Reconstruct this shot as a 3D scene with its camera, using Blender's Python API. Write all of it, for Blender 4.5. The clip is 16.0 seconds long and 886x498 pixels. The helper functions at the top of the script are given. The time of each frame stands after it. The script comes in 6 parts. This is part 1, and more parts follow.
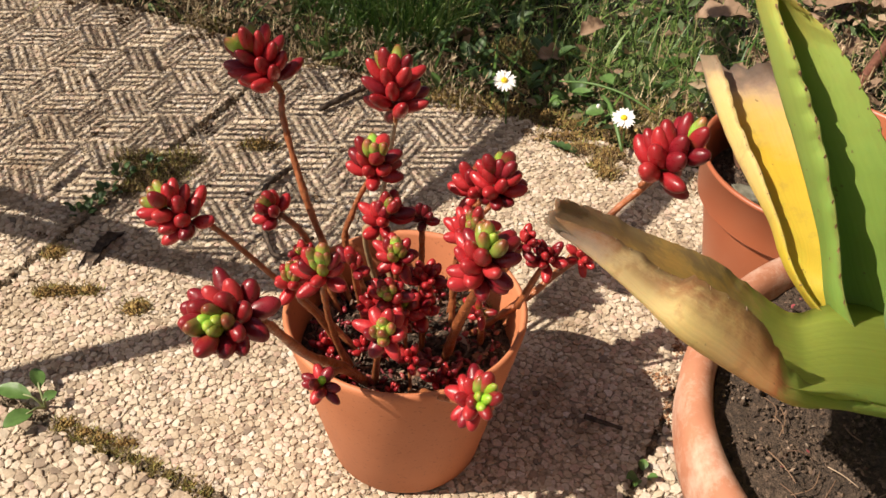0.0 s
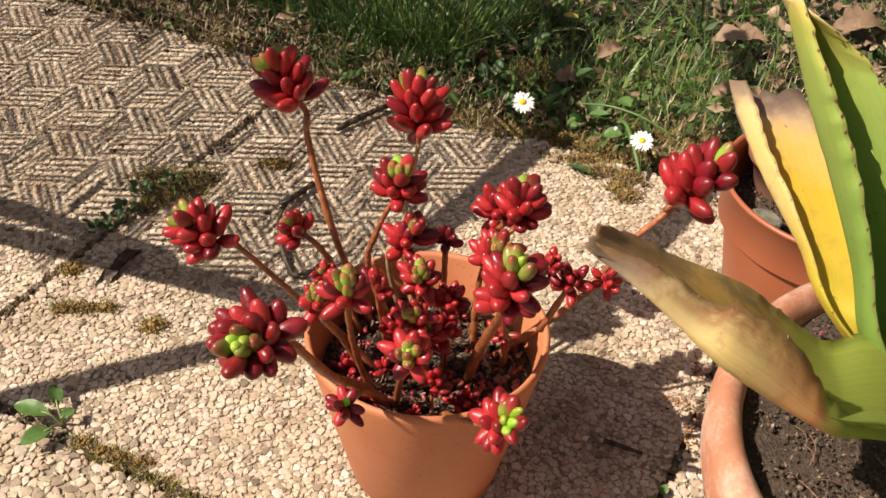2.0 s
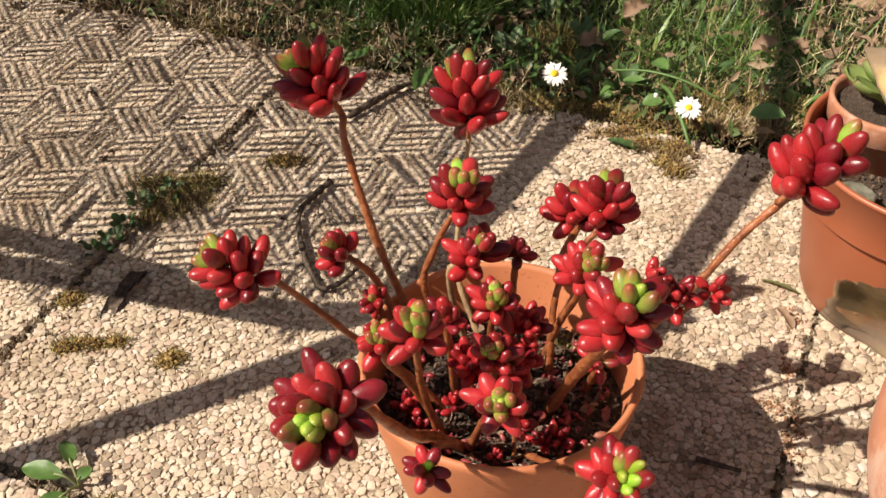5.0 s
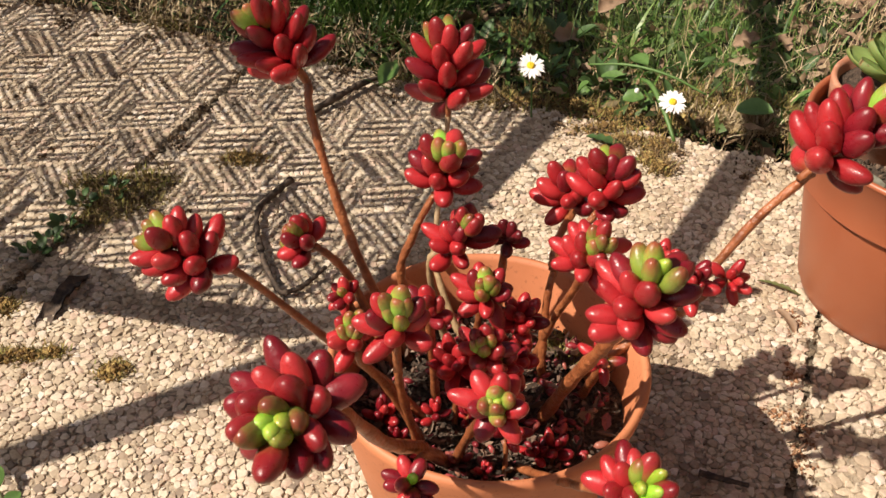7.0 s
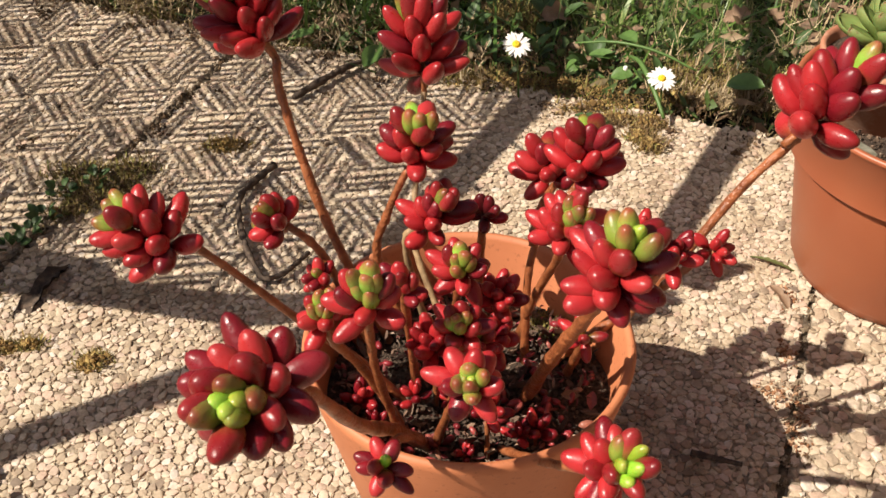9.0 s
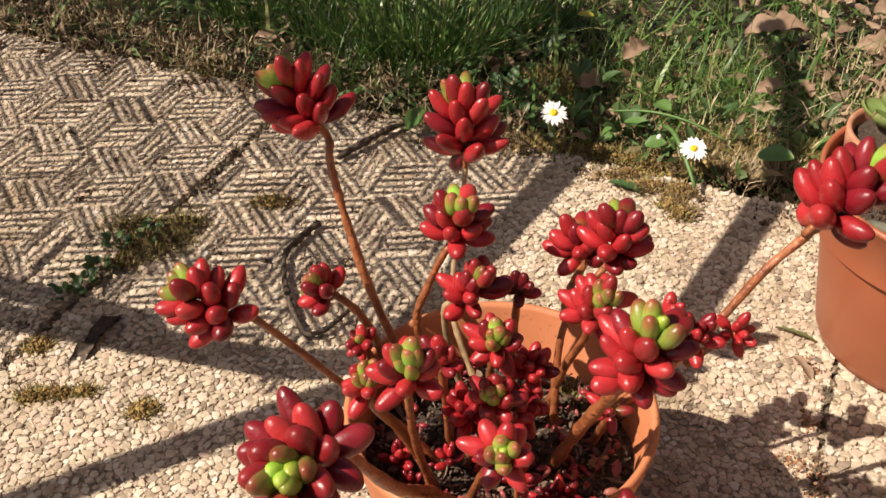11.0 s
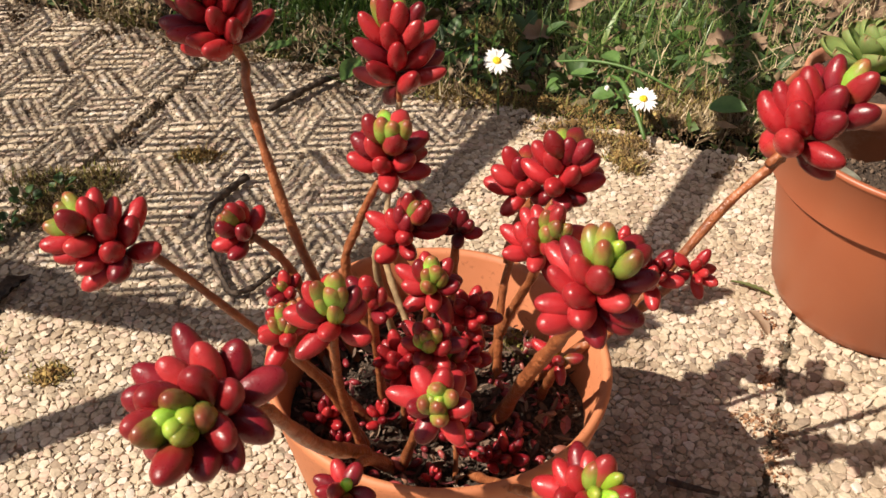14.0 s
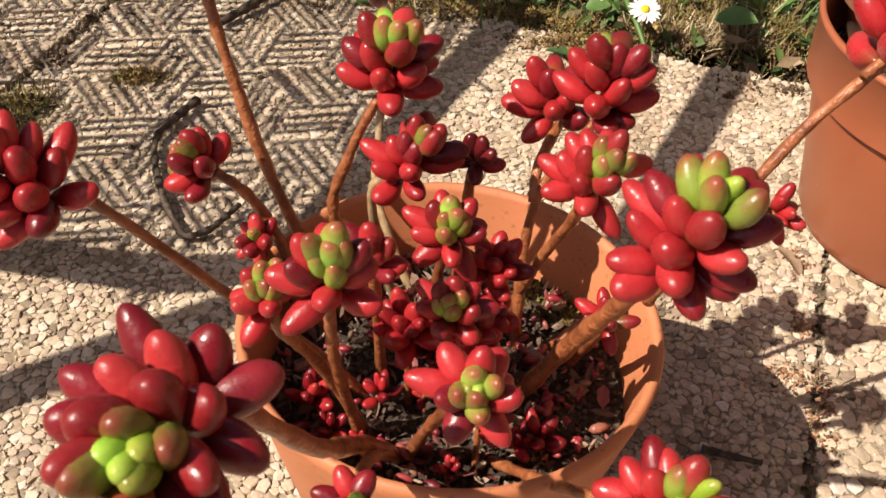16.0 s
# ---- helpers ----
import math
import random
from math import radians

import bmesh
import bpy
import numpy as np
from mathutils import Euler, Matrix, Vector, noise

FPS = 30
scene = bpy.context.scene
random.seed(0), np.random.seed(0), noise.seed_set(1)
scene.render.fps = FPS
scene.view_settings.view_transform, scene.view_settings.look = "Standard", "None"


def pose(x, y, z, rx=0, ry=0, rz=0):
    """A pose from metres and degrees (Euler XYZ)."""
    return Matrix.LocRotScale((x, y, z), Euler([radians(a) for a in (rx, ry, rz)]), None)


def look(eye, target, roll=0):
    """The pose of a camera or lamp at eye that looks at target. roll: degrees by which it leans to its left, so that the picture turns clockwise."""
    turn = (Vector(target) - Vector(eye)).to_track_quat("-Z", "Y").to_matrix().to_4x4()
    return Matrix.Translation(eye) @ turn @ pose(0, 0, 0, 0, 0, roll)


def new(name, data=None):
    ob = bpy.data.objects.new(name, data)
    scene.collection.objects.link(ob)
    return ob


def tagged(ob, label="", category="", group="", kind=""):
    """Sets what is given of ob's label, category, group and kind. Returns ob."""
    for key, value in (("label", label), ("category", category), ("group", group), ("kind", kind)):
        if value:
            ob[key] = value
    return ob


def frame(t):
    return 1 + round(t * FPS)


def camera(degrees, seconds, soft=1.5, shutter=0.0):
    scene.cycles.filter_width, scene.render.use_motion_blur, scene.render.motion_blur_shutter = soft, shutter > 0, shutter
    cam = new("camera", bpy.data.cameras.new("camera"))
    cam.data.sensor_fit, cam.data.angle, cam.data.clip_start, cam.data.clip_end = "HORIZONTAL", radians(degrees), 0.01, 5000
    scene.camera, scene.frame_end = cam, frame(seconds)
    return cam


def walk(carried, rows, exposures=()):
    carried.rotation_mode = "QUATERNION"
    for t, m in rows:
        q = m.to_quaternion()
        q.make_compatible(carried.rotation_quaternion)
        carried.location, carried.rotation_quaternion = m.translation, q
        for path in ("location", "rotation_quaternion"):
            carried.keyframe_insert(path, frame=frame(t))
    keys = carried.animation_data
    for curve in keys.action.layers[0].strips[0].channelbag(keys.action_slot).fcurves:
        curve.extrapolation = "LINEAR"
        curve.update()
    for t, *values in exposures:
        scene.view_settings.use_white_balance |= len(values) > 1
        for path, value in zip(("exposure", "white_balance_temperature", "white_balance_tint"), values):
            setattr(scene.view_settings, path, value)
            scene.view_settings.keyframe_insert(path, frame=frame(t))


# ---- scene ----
cam = camera(46.4, 16.0, 1.5)
cam.data.dof.use_dof, cam.data.dof.focus_distance, cam.data.dof.aperture_fstop = True, 0.56, 56.0
PATH = [
    (0, (0.025, 0.0, 0.549), (0.025, 1.534, -0.734), 1.8),
    (0.5, (0.023, 0.0, 0.548), (0.008, 1.536, -0.732), 1.5),
    (1, (0.022, 0.003, 0.546), (-0.004, 1.541, -0.732), 0.9),
    (1.5, (0.023, -0.003, 0.551), (0.005, 1.553, -0.706), 1.2),
    (2, (0.014, 0.002, 0.549), (0.003, 1.559, -0.706), 2.2),
    (2.5, (0.009, 0.002, 0.55), (0.028, 1.565, -0.698), 3.1),
    (3, (0.021, 0.027, 0.548), (0.124, 1.586, -0.701), 3.2),
    (3.5, (0.01, 0.05, 0.538), (0.105, 1.597, -0.726), 1.7),
    (4, (-0.011, 0.074, 0.52), (0.041, 1.603, -0.769), -0.0),
    (4.5, (-0.041, 0.071, 0.521), (-0.032, 1.595, -0.775), -0.9),
    (5, (-0.032, 0.091, 0.514), (-0.006, 1.599, -0.8), -0.9),
    (5.2, (-0.028, 0.109, 0.515), (0.014, 1.617, -0.798), -1.0),
    (7.3, (-0.045, 0.126, 0.45), (0.07, 1.666, -0.82), 0.9),
    (7.5, (-0.046, 0.125, 0.447), (0.063, 1.664, -0.826), 0.6),
    (8, (-0.04, 0.131, 0.448), (0.062, 1.672, -0.823), -0.1),
    (8.5, (-0.033, 0.133, 0.443), (0.078, 1.667, -0.835), -0.1),
    (9, (-0.03, 0.131, 0.445), (0.075, 1.662, -0.838), -0.5),
    (9.5, (-0.028, 0.13, 0.45), (0.057, 1.672, -0.821), -0.8),
    (10, (-0.033, 0.126, 0.459), (0.03, 1.689, -0.787), -0.9),
    (10.2, (-0.034, 0.125, 0.464), (0.025, 1.696, -0.773), -0.9),
    (12.3, (-0.023, 0.104, 0.479), (0.011, 1.69, -0.739), 1.6),
    (12.5, (-0.021, 0.103, 0.478), (0.019, 1.689, -0.741), 2.0),
    (13, (-0.022, 0.101, 0.475), (0.029, 1.692, -0.736), 2.5),
    (13.5, (-0.018, 0.109, 0.47), (0.071, 1.705, -0.733), 2.1),
    (14, (-0.026, 0.142, 0.432), (0.121, 1.697, -0.818), 1.7),
    (14.5, (-0.056, 0.178, 0.396), (0.157, 1.653, -0.938), 1.3),
    (15, (-0.042, 0.211, 0.379), (0.236, 1.637, -0.995), 1.5),
    (15.5, (-0.041, 0.217, 0.382), (0.246, 1.656, -0.978), 3.2),
    (16, (-0.042, 0.213, 0.38), (0.202, 1.666, -0.973), 3.7),
]
walk(cam, [(t, look(eye, target, roll)) for t, eye, target, roll in PATH], [(0.0, 0.57, 6800.0, 12.0), (7.0, 0.57, 6800.0, 12.2), (16.0, 0.60, 6800.0, 12.5)])

# ---- light: a low spring sun from behind the left shoulder, clear sky ----
CAST_X, CAST_Y = 0.885, 0.285          # where the shadow of a point one metre up falls
SUN_WAY = Vector((CAST_X, CAST_Y, -1.0)).normalized()
sun = new("sun", bpy.data.lights.new("sun", "SUN"))
sun.data.energy, sun.data.angle, sun.data.color = 4.9, radians(0.5), (1.0, 0.92, 0.805)
sun.matrix_world = look((-2.0, 0.2, 2.5), Vector((-2.0, 0.2, 2.5)) + SUN_WAY)
world = bpy.data.worlds.new("world")
scene.world = world
world.use_nodes = True
sky = world.node_tree.nodes.new("ShaderNodeTexSky")
sky.sky_type, sky.sun_disc = "NISHITA", False
sky.air_density, sky.dust_density = 0.8, 3.0
sky.sun_elevation, sky.sun_rotation = radians(47.1), radians(252.2)
back = world.node_tree.nodes["Background"]
back.inputs["Strength"].default_value = 0.046
world.node_tree.links.new(sky.outputs[0], back.inputs[0])


# ---- materials ----
def surface(name, rough=0.6, coat=0.0, sss=0.0, spec=0.5):
    m = bpy.data.materials.new(name)
    m.use_nodes = True
    p = m.node_tree.nodes["Principled BSDF"]
    p.inputs["Roughness"].default_value = rough
    p.inputs["Coat Weight"].default_value = coat
    p.inputs["Coat Roughness"].default_value = 0.12
    p.inputs["Subsurface Weight"].default_value = sss
    p.inputs["Subsurface Scale"].default_value = 0.004
    p.inputs["Specular IOR Level"].default_value = spec
    return m, m.node_tree, p


def node(tree, kind, **inputs):
    n = tree.nodes.new(kind)
    for k, v in inputs.items():
        n.inputs[k.replace("_", " ")].default_value = v
    return n


def coords(tree, space="Object"):
    return tree.nodes.new("ShaderNodeTexCoord").outputs[space]


def speckle(tree, scale, detail=4.0, rough=0.6, space="Object", where=None):
    n = node(tree, "ShaderNodeTexNoise", Scale=scale, Detail=detail, Roughness=rough)
    tree.links.new(where or coords(tree, space), n.inputs["Vector"])
    return n.outputs["Fac"]


def ramp(tree, fac, *stops):
    r = tree.nodes.new("ShaderNodeValToRGB")
    e = r.color_ramp.elements
    while len(e) < len(stops):
        e.new(0.5)
    for s, (at, c) in zip(e, stops):
        s.position, s.color = at, (*c, 1.0) if len(c) == 3 else c
    tree.links.new(fac, r.inputs[0])
    return r.outputs[0]


def blend(tree, fac, a, b, kind="MIX"):
    n = tree.nodes.new("ShaderNodeMix")
    n.data_type, n.blend_type = "RGBA", kind
    for socket, v in ((n.inputs[0], fac), (n.inputs[6], a), (n.inputs[7], b)):
        if isinstance(v, bpy.types.NodeSocket):
            tree.links.new(v, socket)
        elif isinstance(v, (int, float)):
            socket.default_value = v
        else:
            socket.default_value = (*v, 1.0)
    return n.outputs[2]


def bump(tree, p, height, strength, distance):
    b = node(tree, "ShaderNodeBump", Strength=strength, Distance=distance)
    tree.links.new(height, b.inputs["Height"])
    tree.links.new(b.outputs[0], p.inputs["Normal"])


def paint(tree, p, colour):
    tree.links.new(colour, p.inputs["Base Color"])


def chance(tree):
    return tree.nodes.new("ShaderNodeObjectInfo").outputs["Random"]


def island(tree):
    return tree.nodes.new("ShaderNodeNewGeometry").outputs["Random Per Island"]


def two_scale(name, dark, mid, light, fine, coarse, rough=0.75, relief=0.4, depth=0.001, **more):
    m, t, p = surface(name, rough, **more)
    a = ramp(t, speckle(t, fine), (0.3, dark), (0.52, mid), (0.75, light))
    b = ramp(t, speckle(t, coarse, 3), (0.35, (0.62, 0.6, 0.56)), (0.65, (1.1, 1.08, 1.04)))
    paint(t, p, blend(t, 0.8, a, b, "MULTIPLY"))
    bump(t, p, speckle(t, fine * 1.7, 6), relief, depth)
    return m


def islands(name, stops, rough=0.7, sss=0.0, fine=900, relief=0.3, spec=0.5, through_light=0.0, stain=0.0):
    m, t, p = surface(name, rough, sss=sss, spec=spec)
    a = ramp(t, island(t), *stops)
    b = ramp(t, speckle(t, fine, 4), (0.3, (0.72, 0.7, 0.66)), (0.7, (1.1, 1.08, 1.05)))
    c = blend(t, 0.8, a, b, "MULTIPLY")
    if stain:
        d = ramp(t, speckle(t, stain, 6, 0.68), (0.34, (0.66, 0.59, 0.51)), (0.47, (0.97, 0.96, 0.94)), (0.7, (1.04, 1.04, 1.04)))
        c = blend(t, 0.85, c, d, "MULTIPLY")
    paint(t, p, c)
    bump(t, p, speckle(t, fine * 1.5, 5), relief, 0.0006)
    if through_light:
        s = node(t, "ShaderNodeBsdfTranslucent")
        t.links.new(c, s.inputs[0])
        x = node(t, "ShaderNodeMixShader", Fac=through_light)
        t.links.new(p.outputs[0], x.inputs[1])
        t.links.new(s.outputs[0], x.inputs[2])
        t.links.new(x.outputs[0], t.nodes["Material Output"].inputs[0])
    return m


def bean_skin(name, base, middle, tip, edge, flesh=0.16):
    """Waxy leaf skin that turns from base to tip colour along the leaf's own length (local z, 0 to 1)."""
    m, t, p = surface(name, 0.28, sss=flesh, spec=0.45)
    p.inputs["Subsurface Scale"].default_value = 0.0025
    p.inputs["Subsurface Radius"].default_value = (1.0, 0.35, 0.25)
    o = coords(t)
    x = node(t, "ShaderNodeSeparateXYZ")
    t.links.new(o, x.inputs[0])
    j = node(t, "ShaderNodeMath")
    j.operation = "MULTIPLY_ADD"
    t.links.new(speckle(t, 3.0, 3, where=o), j.inputs[0])
    j.inputs[1].default_value = 0.3
    k = node(t, "ShaderNodeMath")
    k.operation = "MULTIPLY"
    k.inputs[1].default_value = 0.8
    t.links.new(x.outputs[2], k.inputs[0])
    t.links.new(k.outputs[0], j.inputs[2])
    c = ramp(t, j.outputs[0], (0.15, base), (edge, middle), (min(edge + 0.25, 0.94), tip), (1.0, tuple(q * 0.75 for q in tip)))
    v = ramp(t, chance(t), (0.0, (0.60, 0.55, 0.62)), (0.45, (1.0, 1.0, 1.0)), (0.8, (1.05, 1.25, 1.2)), (1.0, (1.1, 1.8, 1.5)))
    c = blend(t, 0.8, c, v, "MULTIPLY")
    w = ramp(t, speckle(t, 1.6, 4, where=o), (0.3, (0.78, 0.74, 0.78)), (0.7, (1.12, 1.1, 1.1)))
    c = blend(t, 0.7, c, w, "MULTIPLY")
    f = ramp(t, speckle(t, 26.0, 2, where=o), (0.72, (0.0, 0.0, 0.0)), (0.78, (1.0, 1.0, 1.0)))
    paint(t, p, blend(t, blend(t, 0.3, (0, 0, 0), f), c, (0.7, 0.45, 0.42)))
    t.links.new(ramp(t, speckle(t, 6.0, 3, where=o), (0.35, (0.25, 0.25, 0.25)), (0.7, (0.43, 0.43, 0.43))), p.inputs["Roughness"])
    bump(t, p, speckle(t, 9.0, 3, where=o), 0.07, 0.02)
    return m


RED = (0.36, 0.016, 0.020)
DEEP = (0.12, 0.006, 0.011)
skin_red = bean_skin("skin_red", (0.19, 0.040, 0.016), RED, (0.43, 0.024, 0.028), 0.40)
# deep crimson of darker leaves; on K it also stands for shade
skin_deep = bean_skin("skin_deep", DEEP, (0.15, 0.007, 0.013), (0.22, 0.010, 0.017), 0.5)
skin_turning = bean_skin("skin_turning", (0.14, 0.30, 0.016), (0.22, 0.085, 0.022), (0.29, 0.017, 0.020), 0.43)
# maroon of the inner head, the shade of neighbouring heads put into the colour
skin_shaded_maroon = bean_skin("skin_shaded_maroon", (0.06, 0.010, 0.008), (0.085, 0.006, 0.009), (0.13, 0.008, 0.012), 0.5)
skin_green = bean_skin("skin_green", (0.155, 0.275, 0.014), (0.25, 0.365, 0.03), (0.34, 0.38, 0.06), 0.80, 0.35)
skin_tipped = bean_skin("skin_tipped", (0.16, 0.29, 0.02), (0.25, 0.32, 0.05), (0.29, 0.075, 0.035), 0.72, 0.25)

clay, t, p = surface("orange_clay", 0.62)
a = ramp(t, speckle(t, 14, 5), (0.3, (0.43, 0.145, 0.06)), (0.55, (0.50, 0.18, 0.08)), (0.8, (0.54, 0.21, 0.10)))
b = ramp(t, speckle(t, 420, 3), (0.32, (0.55, 0.5, 0.48)), (0.4, (1.0, 1.0, 1.0)))
paint(t, p, blend(t, 0.6, a, b, "MULTIPLY"))
bump(t, p, speckle(t, 700, 4), 0.12, 0.0005)

weathered, t, p = surface("weathered_clay", 0.78)
a = ramp(t, speckle(t, 22, 6), (0.3, (0.33, 0.13, 0.07)), (0.6, (0.43, 0.18, 0.10)), (0.8, (0.50, 0.25, 0.16)))
b = ramp(t, speckle(t, 34, 9, 0.74), (0.47, (0, 0, 0)), (0.64, (1, 1, 1)))
paint(t, p, blend(t, blend(t, 0.6, (0, 0, 0), b), a, (0.62, 0.45, 0.35)))
bump(t, p, speckle(t, 500, 6), 0.35, 0.0008)

plastic, t, p = surface("terracotta_plastic", 0.42)
a = ramp(t, speckle(t, 9, 3), (0.3, (0.31, 0.088, 0.039)), (0.7, (0.37, 0.115, 0.052)))
b = ramp(t, speckle(t, 260, 2), (0.77, (0, 0, 0)), (0.8, (1, 1, 1)))
paint(t, p, blend(t, blend(t, 0.5, (0, 0, 0), b), a, (0.62, 0.45, 0.36)))
bump(t, p, speckle(t, 160, 3), 0.05, 0.0005)

potting = two_scale("potting_soil", (0.035, 0.024, 0.016), (0.09, 0.06, 0.042), (0.17, 0.118, 0.082), 420, 40, 0.92, 1.0, 0.003)
crumb_skin = islands("soil_crumb", [(0.0, (0.042, 0.028, 0.019)), (0.5, (0.10, 0.066, 0.045)), (0.9, (0.17, 0.115, 0.08)), (0.985, (0.24, 0.17, 0.12)), (1.0, (0.42, 0.36, 0.30))], 0.9)
moss_crumb = islands("moss_crumb", [(0.0, (0.10, 0.055, 0.02)), (0.4, (0.24, 0.145, 0.045)), (0.8, (0.36, 0.24, 0.08)), (1.0, (0.42, 0.32, 0.12))], 0.9)
dirt_crumb = islands("dirt_crumb", [(0.0, (0.035, 0.021, 0.012)), (0.5, (0.11, 0.066, 0.034)), (1.0, (0.24, 0.16, 0.09))], 0.95)
rust_flake = islands("rust_flake", [(0.0, (0.16, 0.07, 0.035)), (0.5, (0.34, 0.17, 0.085)), (1.0, (0.52, 0.34, 0.21))], 0.85)
joint_grit = islands("joint_grit", [(0.0, (0.10, 0.072, 0.046)), (0.5, (0.21, 0.16, 0.105)), (0.9, (0.34, 0.275, 0.195)), (1.0, (0.5, 0.43, 0.33))], 0.92)
earth = two_scale("lawn_earth", (0.012, 0.008, 0.005), (0.03, 0.02, 0.012), (0.065, 0.045, 0.027), 160, 9, 0.95, 1.0, 0.004)
cement = two_scale("slab_cement", (0.24, 0.19, 0.135), (0.38, 0.31, 0.23), (0.50, 0.42, 0.325), 330, 18, 0.9, 0.9, 0.002)
mortar = two_scale("joint_dirt", (0.08, 0.062, 0.042), (0.17, 0.135, 0.095), (0.30, 0.24, 0.17), 300, 25, 0.95, 1.0, 0.003)
render_coat = two_scale("render_coat", (0.20, 0.14, 0.095), (0.26, 0.18, 0.125), (0.31, 0.22, 0.155), 120, 3, 0.9, 0.4, 0.002)
pebble = islands("pebble", [(0.0, (0.22, 0.175, 0.14)), (0.08, (0.38, 0.30, 0.225)), (0.25, (0.50, 0.41, 0.305)), (0.5, (0.59, 0.50, 0.385)), (0.72, (0.62, 0.54, 0.44)), (0.84, (0.52, 0.385, 0.305)), (0.92, (0.60, 0.49, 0.40)), (1.0, (0.68, 0.62, 0.55))], 0.82, fine=520, relief=0.6, spec=0.3, stain=13.0)
bark_skin, t, p = surface("stem_bark", 0.30, spec=0.55)
a = ramp(t, speckle(t, 130, 4), (0.3, (0.16, 0.048, 0.018)), (0.55, (0.32, 0.105, 0.040)), (0.8, (0.48, 0.20, 0.09)))
paint(t, p, a)
bump(t, p, speckle(t, 300, 4), 1.0, 0.0015)
stem_pale = two_scale("stem_pale_bark", (0.24, 0.15, 0.08), (0.38, 0.26, 0.14), (0.52, 0.38, 0.22), 300, 40, 0.6, 0.4, 0.0006)
litter = islands("litter", [(0.0, (0.045, 0.03, 0.024)), (0.35, (0.11, 0.07, 0.05)), (0.65, (0.20, 0.125, 0.085)), (0.80, (0.42, 0.31, 0.23)), (0.84, (0.28, 0.05, 0.06)), (1.0, (0.24, 0.09, 0.08))], 0.85)
grass_skin = islands("grass_blade", [(0.0, (0.035, 0.085, 0.014)), (0.35, (0.075, 0.155, 0.025)), (0.7, (0.14, 0.24, 0.045)), (0.92, (0.24, 0.31, 0.09)), (1.0, (0.42, 0.34, 0.18))], 0.5, fine=200, relief=0.1, through_light=0.3)
grass_dark = islands("dark_grass_blade", [(0.0, (0.035, 0.085, 0.017)), (0.4, (0.075, 0.165, 0.03)), (0.75, (0.14, 0.25, 0.055)), (0.92, (0.25, 0.33, 0.10)), (1.0, (0.45, 0.38, 0.2))], 0.36, fine=200, relief=0.1, through_light=0.25)
grass_light = islands("fine_grass_blade", [(0.0, (0.05, 0.11, 0.018)), (0.4, (0.12, 0.21, 0.04)), (0.75, (0.24, 0.34, 0.09)), (0.92, (0.38, 0.42, 0.17)), (1.0, (0.52, 0.44, 0.26))], 0.55, fine=200, relief=0.1, through_light=0.3)
fallen_skin = islands("fallen_leaf_skin", [(0.0, (0.12, 0.012, 0.016)), (0.5, (0.28, 0.025, 0.035)), (0.8, (0.36, 0.06, 0.06)), (1.0, (0.30, 0.17, 0.11))], 0.4, fine=600, relief=0.1)
lime_leaf = islands("lime_leaf", [(0.0, (0.40, 0.38, 0.06)), (1.0, (0.52, 0.47, 0.08))], 0.6, fine=300, through_light=0.2)
straw_skin = islands("straw_blade", [(0.0, (0.24, 0.17, 0.09)), (0.5, (0.43, 0.33, 0.19)), (1.0, (0.58, 0.48, 0.32))], 0.7, fine=300)
moss_skin = islands("moss_frond", [(0.0, (0.075, 0.055, 0.018)), (0.4, (0.17, 0.125, 0.036)), (0.75, (0.29, 0.21, 0.065)), (1.0, (0.22, 0.26, 0.06))], 0.85, fine=500)
moss_brown = islands("moss_brown", [(0.0, (0.07, 0.042, 0.018)), (0.5, (0.19, 0.115, 0.05)), (0.85, (0.34, 0.24, 0.11)), (1.0, (0.44, 0.34, 0.19))], 0.9, fine=500)
under_skin = islands("undergrowth", [(0.0, (0.03, 0.05, 0.014)), (0.3, (0.07, 0.12, 0.03)), (0.55, (0.12, 0.2, 0.05)), (0.62, (0.16, 0.10, 0.055)), (0.85, (0.28, 0.19, 0.11)), (1.0, (0.4, 0.3, 0.19))], 0.65, fine=260, through_light=0.2)
weed_skin = islands("weed_leaf", [(0.0, (0.05, 0.11, 0.022)), (0.6, (0.12, 0.23, 0.06)), (1.0, (0.18, 0.29, 0.08))], 0.45, fine=240, relief=0.3, through_light=0.25)
stalk_skin = islands("leaf_stalk_skin", [(0.0, (0.22, 0.27, 0.11)), (1.0, (0.36, 0.40, 0.20))], 0.5, fine=240, relief=0.3, through_light=0.2)
weed_dark = islands("dark_weed_leaf", [(0.0, (0.03, 0.07, 0.02)), (0.6, (0.06, 0.12, 0.035)), (1.0, (0.10, 0.17, 0.055))], 0.5, fine=240, relief=0.3, through_light=0.2)
fibre_skin = islands("fibre", [(0.0, (0.12, 0.065, 0.04)), (0.6, (0.26, 0.16, 0.10)), (1.0, (0.45, 0.34, 0.24))], 0.8, fine=300)
dry_skin = islands("dry_leaf_skin", [(0.0, (0.14, 0.085, 0.052)), (0.6, (0.25, 0.165, 0.105)), (1.0, (0.39, 0.285, 0.19))], 0.7, fine=160, relief=0.6)
petal_skin = islands("petal_skin", [(0.0, (0.78, 0.78, 0.76)), (1.0, (0.88, 0.88, 0.87))], 0.6, fine=400, relief=0.1)
pollen = islands("pollen", [(0.0, (0.72, 0.46, 0.01)), (1.0, (0.85, 0.62, 0.03))], 0.8, fine=2500, relief=0.8)
twig_skin = two_scale("twig_bark", (0.03, 0.022, 0.017), (0.075, 0.052, 0.038), (0.16, 0.115, 0.08), 300, 60, 0.85, 0.8, 0.001)
